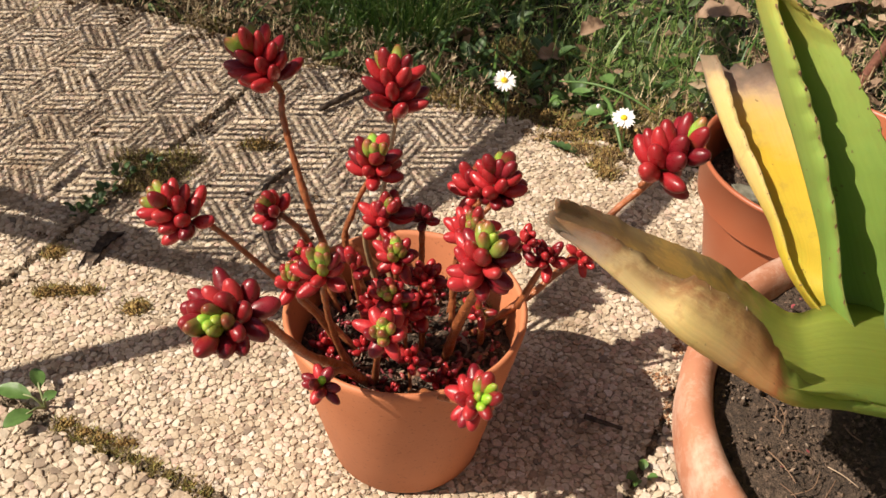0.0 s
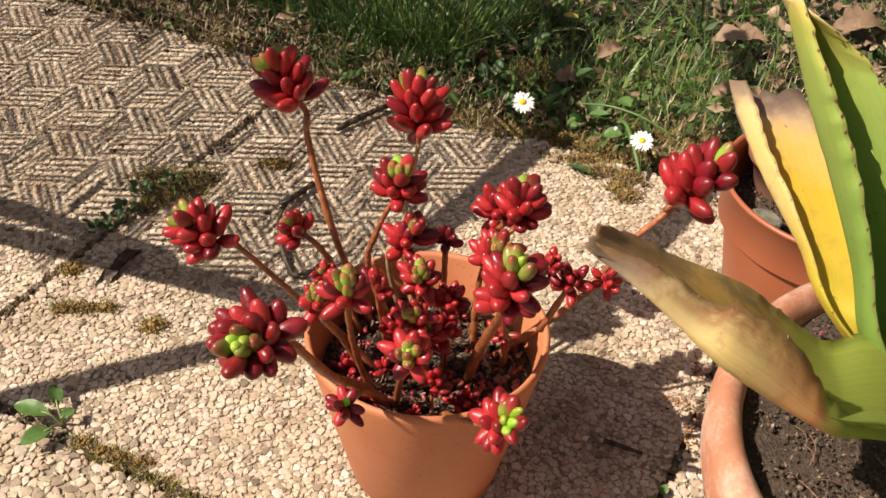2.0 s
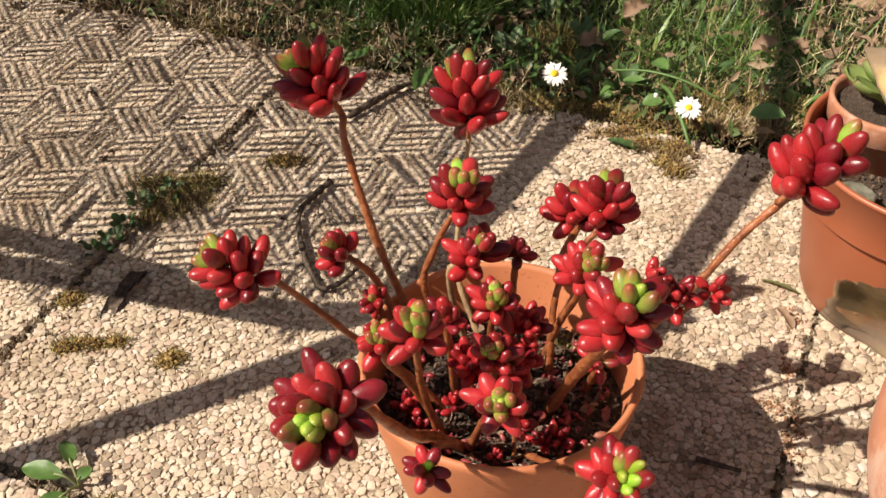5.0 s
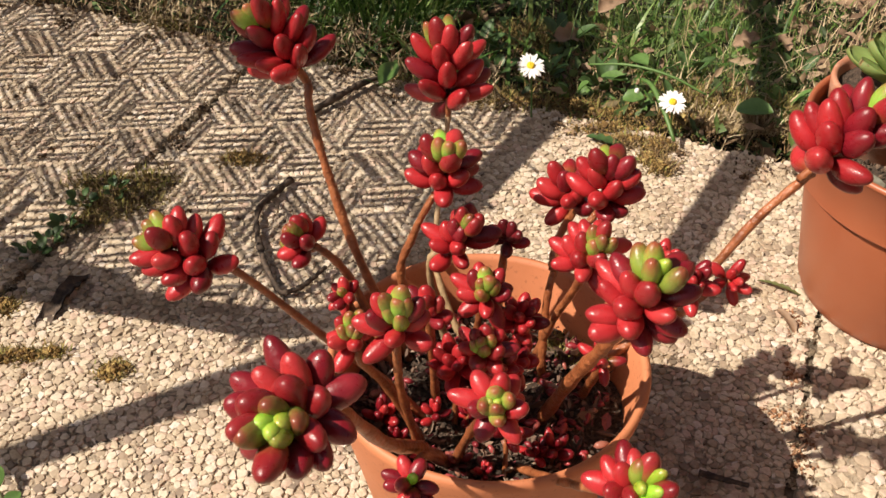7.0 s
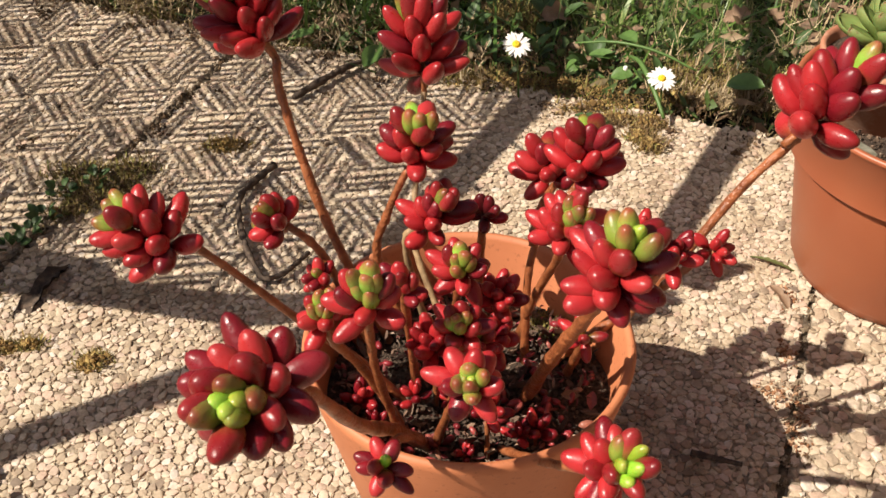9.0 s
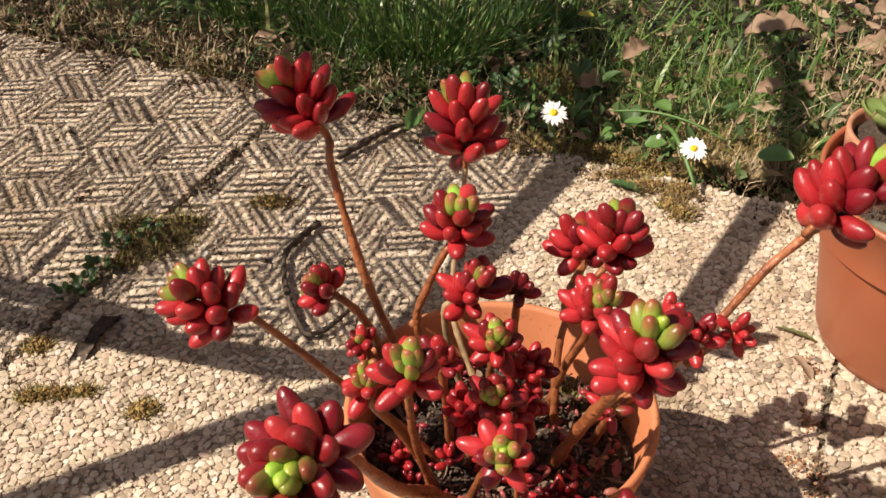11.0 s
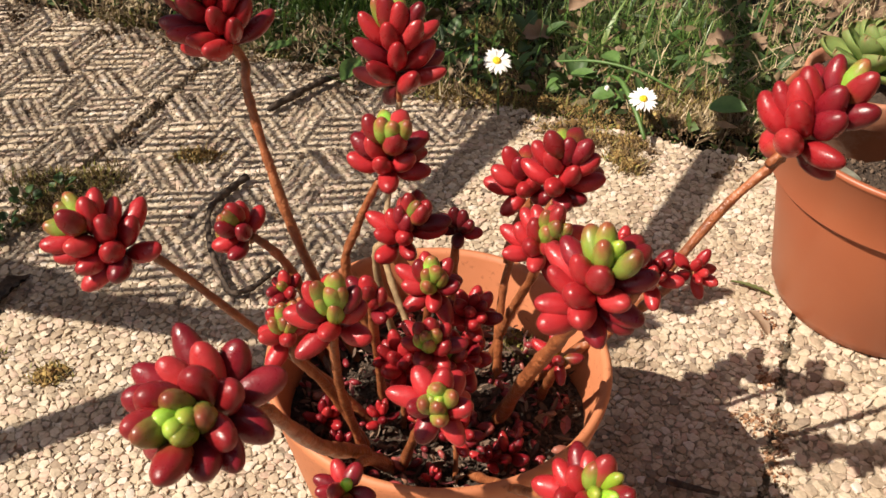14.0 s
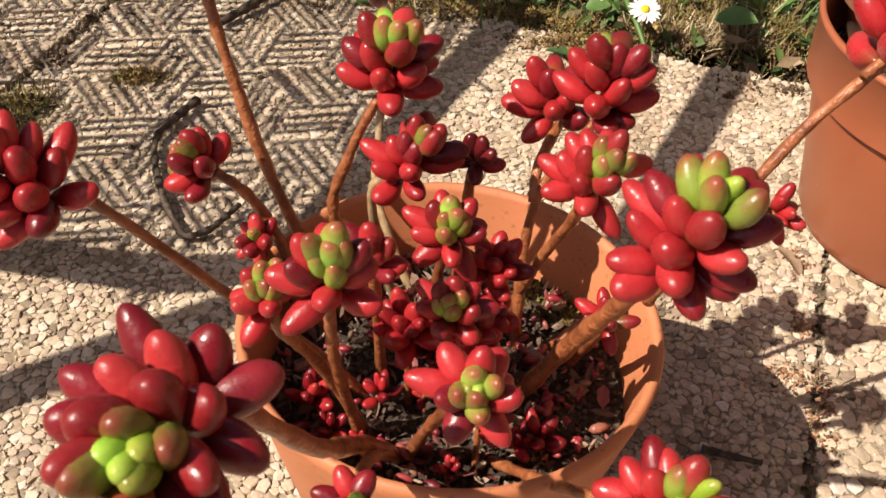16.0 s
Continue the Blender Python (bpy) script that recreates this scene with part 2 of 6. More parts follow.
cane_skin = two_scale("cane_bark", (0.09, 0.035, 0.022), (0.17, 0.065, 0.04), (0.26, 0.12, 0.08), 180, 30, 0.6, 0.5, 0.001)
wicker = two_scale("dark_wicker", (0.03, 0.022, 0.016), (0.06, 0.045, 0.033), (0.1, 0.075, 0.055), 200, 20, 0.6, 0.3, 0.001)
slate = two_scale("wet_stone", (0.10, 0.10, 0.075), (0.19, 0.19, 0.15), (0.33, 0.33, 0.28), 140, 30, 0.35, 0.5, 0.001)
tooth_skin = two_scale("thorn", (0.12, 0.07, 0.035), (0.22, 0.13, 0.06), (0.34, 0.22, 0.11), 400, 60, 0.6, 0.2, 0.0005)


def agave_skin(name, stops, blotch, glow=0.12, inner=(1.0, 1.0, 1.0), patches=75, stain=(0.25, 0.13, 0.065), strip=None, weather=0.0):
    m, t, p = surface(name, 0.58, sss=0.08, spec=0.25)
    u = coords(t, "UV")
    x = node(t, "ShaderNodeSeparateXYZ")
    t.links.new(u, x.inputs[0])
    j = node(t, "ShaderNodeMath")
    j.operation = "MULTIPLY_ADD"
    t.links.new(speckle(t, 20, 6, 0.65), j.inputs[0])
    j.inputs[1].default_value = 0.34
    k = node(t, "ShaderNodeMath")
    k.operation = "MULTIPLY"
    k.inputs[1].default_value = 0.78
    t.links.new(x.outputs[1], k.inputs[0])
    t.links.new(k.outputs[0], j.inputs[2])
    c = ramp(t, j.outputs[0], *stops)
    # golden inner wing on the dry half, with part of its shade painted in
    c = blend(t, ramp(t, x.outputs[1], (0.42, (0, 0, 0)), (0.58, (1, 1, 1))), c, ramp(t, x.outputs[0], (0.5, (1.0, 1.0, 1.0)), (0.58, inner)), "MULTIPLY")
    if strip:
        f = blend(t, 1.0, ramp(t, x.outputs[0], (0.34, (0.75, 0.75, 0.75)), (0.44, (0, 0, 0))), ramp(t, x.outputs[1], (0.25, (0, 0, 0)), (0.5, (1, 1, 1)), (0.86, (1, 1, 1)), (0.93, (0.2, 0.2, 0.2))), "MULTIPLY")
        c = blend(t, f, c, strip)
    s = ramp(t, speckle(t, patches, 5, 0.65), (0.56, (0, 0, 0)), (0.66, (1, 1, 1)))
    c = blend(t, blend(t, blotch, (0, 0, 0), s), c, stain)
    s = ramp(t, speckle(t, 240, 3, 0.5), (0.70, (0, 0, 0)), (0.74, (1, 1, 1)))
    c = blend(t, blend(t, 0.6, (0, 0, 0), s), c, (0.16, 0.085, 0.045))
    e = node(t, "ShaderNodeMath")
    e.operation = "MULTIPLY_ADD"
    t.links.new(speckle(t, 160, 4), e.inputs[0])
    e.inputs[1].default_value = 0.10
    t.links.new(x.outputs[0], e.inputs[2])
    f = ramp(t, e.outputs[0], (0.055, (1, 1, 1)), (0.085, (0, 0, 0)))
    c = blend(t, blend(t, 0.4, (0, 0, 0), f), c, (0.17, 0.095, 0.05))
    if weather:                         # a withered far rim, a browned near rim and rusty freckles
        dry = ramp(t, x.outputs[1], (0.36, (0, 0, 0)), (0.46, (weather, weather, weather)))
        rim = blend(t, 1.0, ramp(t, speckle(t, 42, 7, 0.7), (0.42, (0, 0, 0)), (0.56, (1, 1, 1))), ramp(t, x.outputs[0], (0.80, (0, 0, 0)), (0.95, (0.8, 0.8, 0.8))), "MULTIPLY")
        c = blend(t, blend(t, 1.0, rim, dry, "MULTIPLY"), c, (0.27, 0.19, 0.12))
        rim = blend(t, 1.0, ramp(t, j.outputs[0], (0.48, (0.9, 0.9, 0.9)), (0.53, (0, 0, 0))), ramp(t, x.outputs[0], (0.50, (0, 0, 0)), (0.57, (1, 1, 1))), "MULTIPLY")
        c = blend(t, rim, c, (0.36, 0.42, 0.08))
        rim = blend(t, 1.0, ramp(t, speckle(t, 60, 6, 0.7), (0.40, (0, 0, 0)), (0.58, (1, 1, 1))), ramp(t, x.outputs[0], (0.06, (1, 1, 1)), (0.2, (0, 0, 0))), "MULTIPLY")
        c = blend(t, blend(t, 1.0, rim, dry, "MULTIPLY"), c, (0.36, 0.17, 0.075))
        rim = ramp(t, speckle(t, 130, 4, 0.6), (0.58, (0, 0, 0)), (0.66, (0.45, 0.45, 0.45)))
        c = blend(t, blend(t, 1.0, rim, dry, "MULTIPLY"), c, (0.46, 0.24, 0.10))
        rim = ramp(t, speckle(t, 17, 7, 0.72), (0.50, (0, 0, 0)), (0.62, (0.3, 0.3, 0.3)))
        c = blend(t, blend(t, 1.0, rim, dry, "MULTIPLY"), c, (0.50, 0.36, 0.20))
    g = node(t, "ShaderNodeTexNoise", Scale=1.0, Detail=3.0)
    w = node(t, "ShaderNodeMapping", Scale=(60.0, 2.5, 1.0))
    t.links.new(u, w.inputs[0])
    t.links.new(w.outputs[0], g.inputs["Vector"])
    c = blend(t, 0.22 + 0.15 * weather, c, ramp(t, g.outputs["Fac"], (0.3, (0.7, 0.72, 0.66)), (0.7, (1.1, 1.1, 1.05))), "MULTIPLY")
    paint(t, p, c)
    bump(t, p, blend(t, 0.5, g.outputs["Fac"], speckle(t, 220, 5)), 0.2 + 0.4 * weather, 0.0012)
    s = node(t, "ShaderNodeBsdfTranslucent")
    t.links.new(c, s.inputs[0])
    x = node(t, "ShaderNodeMixShader", Fac=glow)
    t.links.new(p.outputs[0], x.inputs[1])
    t.links.new(s.outputs[0], x.inputs[2])
    t.links.new(x.outputs[0], t.nodes["Material Output"].inputs[0])
    return m


TAN, LIME, GREEN = (0.70, 0.52, 0.26), (0.46, 0.53, 0.11), (0.34, 0.47, 0.10)
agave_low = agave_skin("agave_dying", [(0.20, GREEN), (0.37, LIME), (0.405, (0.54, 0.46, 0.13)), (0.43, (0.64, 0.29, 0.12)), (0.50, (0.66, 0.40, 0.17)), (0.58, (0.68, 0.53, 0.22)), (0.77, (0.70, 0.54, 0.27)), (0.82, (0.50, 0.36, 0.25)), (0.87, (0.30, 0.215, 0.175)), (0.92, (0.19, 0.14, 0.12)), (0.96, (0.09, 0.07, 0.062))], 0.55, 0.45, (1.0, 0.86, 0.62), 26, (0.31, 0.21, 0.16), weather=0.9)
agave_gold = agave_skin("agave_yellow", [(0.12, LIME), (0.22, (0.62, 0.50, 0.06)), (0.68, (0.68, 0.47, 0.05)), (0.79, (0.70, 0.50, 0.17)), (0.86, (0.60, 0.42, 0.24)), (0.905, (0.36, 0.25, 0.18)), (0.96, (0.18, 0.13, 0.10))], 0.2, 0.35, strip=(0.74, 0.57, 0.27))
agave_tall = agave_skin("agave_green", [(0.15, (0.22, 0.35, 0.08)), (0.45, (0.19, 0.305, 0.06)), (0.78, (0.34, 0.44, 0.10)), (0.88, (0.5, 0.44, 0.1)), (0.93, TAN)], 0.06)
agave_grey = agave_skin("agave_grey_green", [(0.1, (0.16, 0.25, 0.08)), (0.8, (0.25, 0.36, 0.14)), (0.93, LIME)], 0.03)
eche_skin = agave_skin("echeveria_skin", [(0.1, (0.30, 0.38, 0.11)), (0.6, (0.24, 0.33, 0.10)), (0.88, (0.22, 0.26, 0.09)), (1.0, (0.24, 0.13, 0.07))], 0.1, 0.25)


# ---- building helpers ----
def mesh_of(name, verts, faces, material, smooth=True):
    me = bpy.data.meshes.new(name)
    me.from_pydata([tuple(v) for v in verts], [], [tuple(f) for f in faces])
    if smooth:
        me.polygons.foreach_set("use_smooth", [True] * len(me.polygons))
    me.materials.append(material)
    me.update()
    return me


def hang(ob, parent):
    ob.parent = parent
    ob.matrix_parent_inverse = Matrix.Translation(-parent.location) if parent.parent is None else Matrix.Identity(4)
    return ob


def part(name, data, parent, label="", kind=""):
    return tagged(hang(new(name, data), parent), label, kind=kind)


def thing(name, at, label, category, group="", kind=""):
    ob = new(name)
    ob.location, ob.empty_display_size = at, 0.02
    return tagged(ob, label, category, group, kind)


def many(name, verts, faces, material, smooth=True):
    """A mesh of triangles from big arrays."""
    me = bpy.data.meshes.new(name)
    verts, faces = np.asarray(verts, np.float32), np.asarray(faces, np.int32)
    me.vertices.add(len(verts))
    me.vertices.foreach_set("co", verts.ravel())
    me.loops.add(faces.size)
    me.loops.foreach_set("vertex_index", faces.ravel())
    me.polygons.add(len(faces))
    me.polygons.foreach_set("loop_start", np.arange(0, faces.size, 3, dtype=np.int32))
    me.polygons.foreach_set("use_smooth", np.full(len(faces), smooth))
    me.materials.append(material)
    me.update(calc_edges=True)
    return me


def revolve(profile, centre, steps=72, wobble=0.0):
    """Verts and faces of a closed ring profile of (radius, z), turned round the z axis at centre."""
    n, verts, faces = len(profile), [], []
    for i in range(steps):
        a = 2 * math.pi * i / steps
        k = 1 + wobble * math.sin(2 * a + 0.7) + wobble * 0.5 * math.sin(5 * a)
        for r, z in profile:
            verts.append((centre[0] + r * k * math.cos(a), centre[1] + r * k * math.sin(a), centre[2] + z))
    for i in range(steps):
        j = (i + 1) % steps
        for q in range(n):
            w = (q + 1) % n
            faces.append((i * n + q, j * n + q, j * n + w, i * n + w))
    return verts, faces


def spline(points, count):
    """Catmull-Rom through points."""
    p = [Vector(q) for q in points]
    p = [p[0] * 2 - p[1]] + p + [p[-1] * 2 - p[-2]]
    out = []
    for i in range(count):
        s = i / (count - 1) * (len(p) - 3)
        k = min(int(s), len(p) - 4)
        f = s - k
        a, b, c, d = p[k:k + 4]
        out.append(0.5 * ((2 * b) + (c - a) * f + (2 * a - 5 * b + 4 * c - d) * f * f + (3 * b - a - 3 * c + d) * f ** 3))
    return out


def tube(points, radii, sides=8, rough=0.0, rng=random):
    """Closed tube along points; radii one per point."""
    verts, faces = [], []
    n = len(points)
    ref = Vector((0.31, 0.2, 0.93))
    for i, q in enumerate(points):
        d = (points[min(i + 1, n - 1)] - points[max(i - 1, 0)]).normalized()
        u = d.cross(ref).normalized()
        w = d.cross(u)
        r = radii[i] * (1 + rng.uniform(-rough, rough))
        for s in range(sides):
            a = 2 * math.pi * s / sides
            verts.append(q + (u * math.cos(a) + w * math.sin(a)) * r * (1 + rng.uniform(-rough, rough) * 0.5))
    for i in range(n - 1):
        for s in range(sides):
            e = (s + 1) % sides
            faces.append((i * sides + s, i * sides + e, (i + 1) * sides + e, (i + 1) * sides + s))
    faces.append(tuple(range(sides))[::-1])
    faces.append(tuple((n - 1) * sides + s for s in range(sides)))
    return verts, faces


def join(pieces):
    verts, faces = [], []
    for v, f in pieces:
        k = len(verts)
        verts += list(v)
        faces += [tuple(i + k for i in q) for q in f]
    return verts, faces


def slab_box(x0, x1, y0, y1, z0, z1, cut=0.004):
    """A box with chamfered top edges."""
    v = [(x0, y0, z0), (x1, y0, z0), (x1, y1, z0), (x0, y1, z0), (x0, y0, z1 - cut), (x1, y0, z1 - cut), (x1, y1, z1 - cut), (x0, y1, z1 - cut),
         (x0 + cut, y0 + cut, z1), (x1 - cut, y0 + cut, z1), (x1 - cut, y1 - cut, z1), (x0 + cut, y1 - cut, z1)]
    f = [(3, 2, 1, 0), (8, 9, 10, 11)]
    for i in range(4):
        j = (i + 1) % 4
        f += [(i, j, j + 4, i + 4), (i + 4, j + 4, j + 8, i + 8)]
    return v, f


# ---- ground and paving: 50 cm slabs of exposed aggregate, turned 25 degrees ----
TURN = radians(-25.2)
CU, SU = math.cos(TURN), math.sin(TURN)


def paved(u, v, z=0.0):
    return Vector((u * CU - v * SU, u * SU + v * CU, z))


EDGE = 0.822                      # the paving's far edge, along v
U_JOINTS, V_JOINT = (-0.545, -0.040), 0.316
ground = new("ground", mesh_of("ground", [(-400, -400, -0.03), (400, -400, -0.03), (400, 400, -0.03), (-400, 400, -0.03)], [(0, 1, 2, 3)], earth))
tagged(ground, "bare brown garden earth under the lawn", "ground", kind="structure")
pavement = new("pavement", mesh_of("pavement", *slab_box(-2.06, 1.48, -2.2, EDGE - 0.004, -0.028, -0.0052), mortar))
pavement.rotation_euler = (0, 0, TURN)
tagged(pavement, "garden paving of cream exposed-aggregate concrete slabs", "paving", kind="structure")
V_ROWS = ((-2.2, -1.709), (-1.704, -1.204), (-1.199, -0.699), (-0.694, -0.194), (-0.189, V_JOINT - 0.0035), (V_JOINT + 0.0035, EDGE))
U_ROWS = ((-2.06, -1.560), (-1.555, -1.055), (-1.050, U_JOINTS[0] - 0.0015), (U_JOINTS[0] + 0.0015, U_JOINTS[1] - 0.001), (U_JOINTS[1] + 0.001, 0.465), (0.475, 0.98), (0.985, 1.48))
for v0, v1 in V_ROWS:
    for u0, u1 in U_ROWS:
        s = new("slab", mesh_of("slab", *slab_box(u0, u1, v0, v1, -0.03, -0.0028 if v1 < V_JOINT or u0 > U_JOINTS[1] else -0.0025), cement, False))
        s.parent = pavement

# unseen wall added to block some blue sky and bounce warm light
wall_east = new("wall_east", mesh_of("wall_east", *slab_box(2.3, 2.5, -2.5, 4.5, -0.03, 2.6), render_coat, False))
tagged(wall_east, "plain brown rendered wall added out of view to bounce warm light", "wall", kind="structure")


# ---- gravel set in the slabs ----
def stone_shapes(count):
    bm = bmesh.new()
    bmesh.ops.create_icosphere(bm, subdivisions=1, radius=1.0)
    bm.verts.ensure_lookup_table()
    base = np.array([v.co[:] for v in bm.verts])
    faces = np.array([[v.index for v in f.verts] for f in bm.faces])
    bm.free()
    rng, shapes = np.random.default_rng(5), []
    for _ in range(count):
        v = base * (1 + rng.normal(0, 0.05, (len(base), 1)))
        for _ in range(8):
            n = rng.normal(size=3)
            n /= np.linalg.norm(n)
            over = np.maximum(v @ n - rng.uniform(0.48, 0.74), 0)
            v = v - over[:, None] * n
        shapes.append(v * [1.0, rng.uniform(0.62, 0.95), rng.uniform(0.36, 0.52)])
    return shapes, faces


def scatter_stones(where, sizes, seed, sink=0.25, tilt=0.25):
    """Verts and faces of stones laid at (x, y, z) places."""
    shapes, faces = stone_shapes(24)
    rng = np.random.default_rng(seed)
    shapes = np.array(shapes)
    n = len(where)
    v = shapes[rng.integers(0, len(shapes), n)] * sizes[:, None, None]
    a, b, c = rng.uniform(0, 2 * np.pi, n), rng.normal(0, tilt, n), rng.normal(0, tilt, n)
    y, z = v[:, :, 1] * np.cos(b)[:, None] - v[:, :, 2] * np.sin(b)[:, None], v[:, :, 1] * np.sin(b)[:, None] + v[:, :, 2] * np.cos(b)[:, None]
    x, z = v[:, :, 0] * np.cos(c)[:, None] + z * np.sin(c)[:, None], -v[:, :, 0] * np.sin(c)[:, None] + z * np.cos(c)[:, None]
    x, y = x * np.cos(a)[:, None] - y * np.sin(a)[:, None], x * np.sin(a)[:, None] + y * np.cos(a)[:, None]
    out = np.stack([x + where[:, :1], y + where[:, 1:2], z + where[:, 2:3] - sink * 0.5 * sizes[:, None]], axis=2)
    k = shapes.shape[1]
    return out.reshape(-1, 3), (faces[None] + (np.arange(n) * k)[:, None, None]).reshape(-1, 3)


def gravel_bed(step, coarse, seed):
    """Flat angular chips packed side by side over the fine-graded or the coarse-graded slabs."""
    rng = np.random.default_rng(seed)
    gu, gv = np.meshgrid(np.arange(-0.95, 0.30, step), np.arange(0.10, EDGE, step * 0.9))
    gu = gu + (np.arange(gu.shape[0]) % 2)[:, None] * step * 0.5
    gu, gv = gu + rng.normal(0, step * 0.31, gu.shape), gv + rng.normal(0, step * 0.31, gv.shape)
    weight = step * step * rng.uniform(-0.8, 0.8, gu.shape)
    sides = 7
    turn = 2 * np.pi * (np.arange(sides) + rng.uniform(-0.42, 0.42, gu.shape + (sides,)) + rng.uniform(0, 1, gu.shape + (1,))) / sides
    du, dv = np.cos(turn), np.sin(turn)
    reach = np.broadcast_to((step * rng.uniform(0.70, 1.15, gu.shape))[..., None], du.shape).copy()
    for a in range(-2, 3):              # each chip ends half-way to its neighbours
        for b in range(-2, 3):
            if a or b:
                qu, qv = np.roll(gu, (a, b), (0, 1)) - gu, np.roll(gv, (a, b), (0, 1)) - gv
                d = np.hypot(qu, qv) + 1e-6
                cos = (du * qu[..., None] + dv * qv[..., None]) / d[..., None]
                half = np.maximum(d / 2 + (weight - np.roll(weight, (a, b), (0, 1))) / (2 * d), step * 0.1)
                reach = np.where((cos > 0.08) & (d < step * 4)[..., None], np.minimum(reach, half[..., None] / np.maximum(cos, 0.08)), reach)
    reach = np.maximum(reach + rng.uniform(-0.07, 0.13, reach.shape) * step, step * 0.12)
    gx, gy = gu * CU - gv * SU, gu * SU + gv * CU
    keep = (gx > -0.62) & (gx < 0.42) & (gy > 0.33) & (gv < EDGE - 0.002) & (np.abs(gv - V_JOINT) > 0.0045)
    keep &= (np.abs(gu - U_JOINTS[0]) > 0.0035) & (np.abs(gu - U_JOINTS[1]) > 0.0022)
    keep &= ~((np.hypot(gx - 0.003, gy - 0.458) < 0.043) | (np.hypot(gx - 0.30, gy - 0.621) < 0.058) | (np.hypot(gx - 0.268, gy - 0.298) < 0.085))
    keep &= (((gv < V_JOINT) | (gu > U_JOINTS[1])) == coarse) & (rng.random(gu.shape) > 0.035)
    gu, gv, du, dv, reach = gu[keep][:, None], gv[keep][:, None], du[keep], dv[keep], reach[keep]
    n = len(gu)
    tilt = rng.normal(0, 0.13, (n, 2, 1))
    top = -0.0013 + rng.normal(0, 0.00028, (n, 1))
    rings = []
    for r, drop in ((rng.uniform(0.72, 0.94, reach.shape), 0.0), (1.0, 0.10 * step), (0.93, 0.0032)):
        u, v = du * reach * r, dv * reach * r
        z = top + u * tilt[:, 0] + v * tilt[:, 1] - drop - (rng.uniform(0, 0.05, reach.shape) * step if drop < 0.003 else 0.0)
        u, v = gu + u, gv + v
        for joint, gap in ((U_JOINTS[0], 0.0022), (U_JOINTS[1], 0.0012)):
            u = np.where(gu > joint, np.maximum(u, joint + gap), np.minimum(u, joint - gap))
        v = np.where(gv > V_JOINT, np.maximum(v, V_JOINT + 0.0035), np.minimum(v, V_JOINT - 0.0035))
        rings.append(np.stack([u * CU - v * SU, u * SU + v * CU, z], axis=2))
    middle = np.stack([gu * CU - gv * SU, gu * SU + gv * CU, top + rng.uniform(0, 0.06, (n, 1)) * step], axis=2)
    verts = np.concatenate(rings + [middle], axis=1)
    k = np.arange(sides)
    e = (k + 1) % sides
    tris = [np.stack([k, e, np.full(sides, 3 * sides)], 1)]
    for a in (0, sides):
        tris += [np.stack([a + sides + k, a + sides + e, a + e], 1), np.stack([a + sides + k, a + e, a + k], 1)]
    tris = np.concatenate(tris)
    return verts.reshape(-1, 3), (tris[None] + (np.arange(n) * (3 * sides + 1))[:, None, None]).reshape(-1, 3)


tagged(new("gravel", many("gravel", *gravel_bed(0.0037, False, 3), pebble, False)), "fine cream and pinkish angular gravel set in the slabs", "gravel", kind="stuff")
tagged(new("gravel", many("gravel", *gravel_bed(0.0050, True, 4), pebble, False)), "coarse pale angular gravel set in the slabs", "gravel", kind="stuff")


# ---- the sedum's pot ----
POT = (0.0035, 0.458, 0.0)
flower_pot = thing("flower_pot", POT, "smooth orange terracotta flower pot standing on gravel slabs", "flower pot")
profile = [(0.002, 0.0), (0.0475, 0.0), (0.0496, 0.002), (0.0735, 0.1145), (0.0742, 0.1185), (0.0730, 0.1205), (0.0712, 0.1205), (0.0698, 0.118), (0.0655, 0.085), (0.045, 0.006), (0.002, 0.006)]
part("pot_wall", mesh_of("pot_wall", *revolve(profile, POT, 96), clay), flower_pot)


def soil_disc(name, centre, radius, height, lumps, parent, label, seed, rings=26, steps=64):
    r0 = random.Random(seed)
    verts, faces = [(centre[0], centre[1], height)], []
    for i in range(1, rings + 1):
        for s in range(steps):
            a, r = 2 * math.pi * s / steps, radius * i / rings
            x, y = centre[0] + r * math.cos(a), centre[1] + r * math.sin(a)
            z = height + lumps * (noise.noise((x * 60, y * 60, seed)) + 0.6 * noise.noise((x * 170, y * 170, seed))) + r0.uniform(-0.15, 0.15) * lumps
            verts.append((x, y, z))
    for s in range(steps):
        faces.append((0, 1 + s, 1 + (s + 1) % steps))
        for i in range(rings - 1):
            k = 1 + i * steps
            faces.append((k + s, k + steps + s, k + steps + (s + 1) % steps, k + (s + 1) % steps))
    return part(name, mesh_of(name, verts, faces, potting), parent, label)


soil_disc("soil", POT, 0.0665, 0.086, 0.0035, flower_pot, "dark damp potting soil", 3)


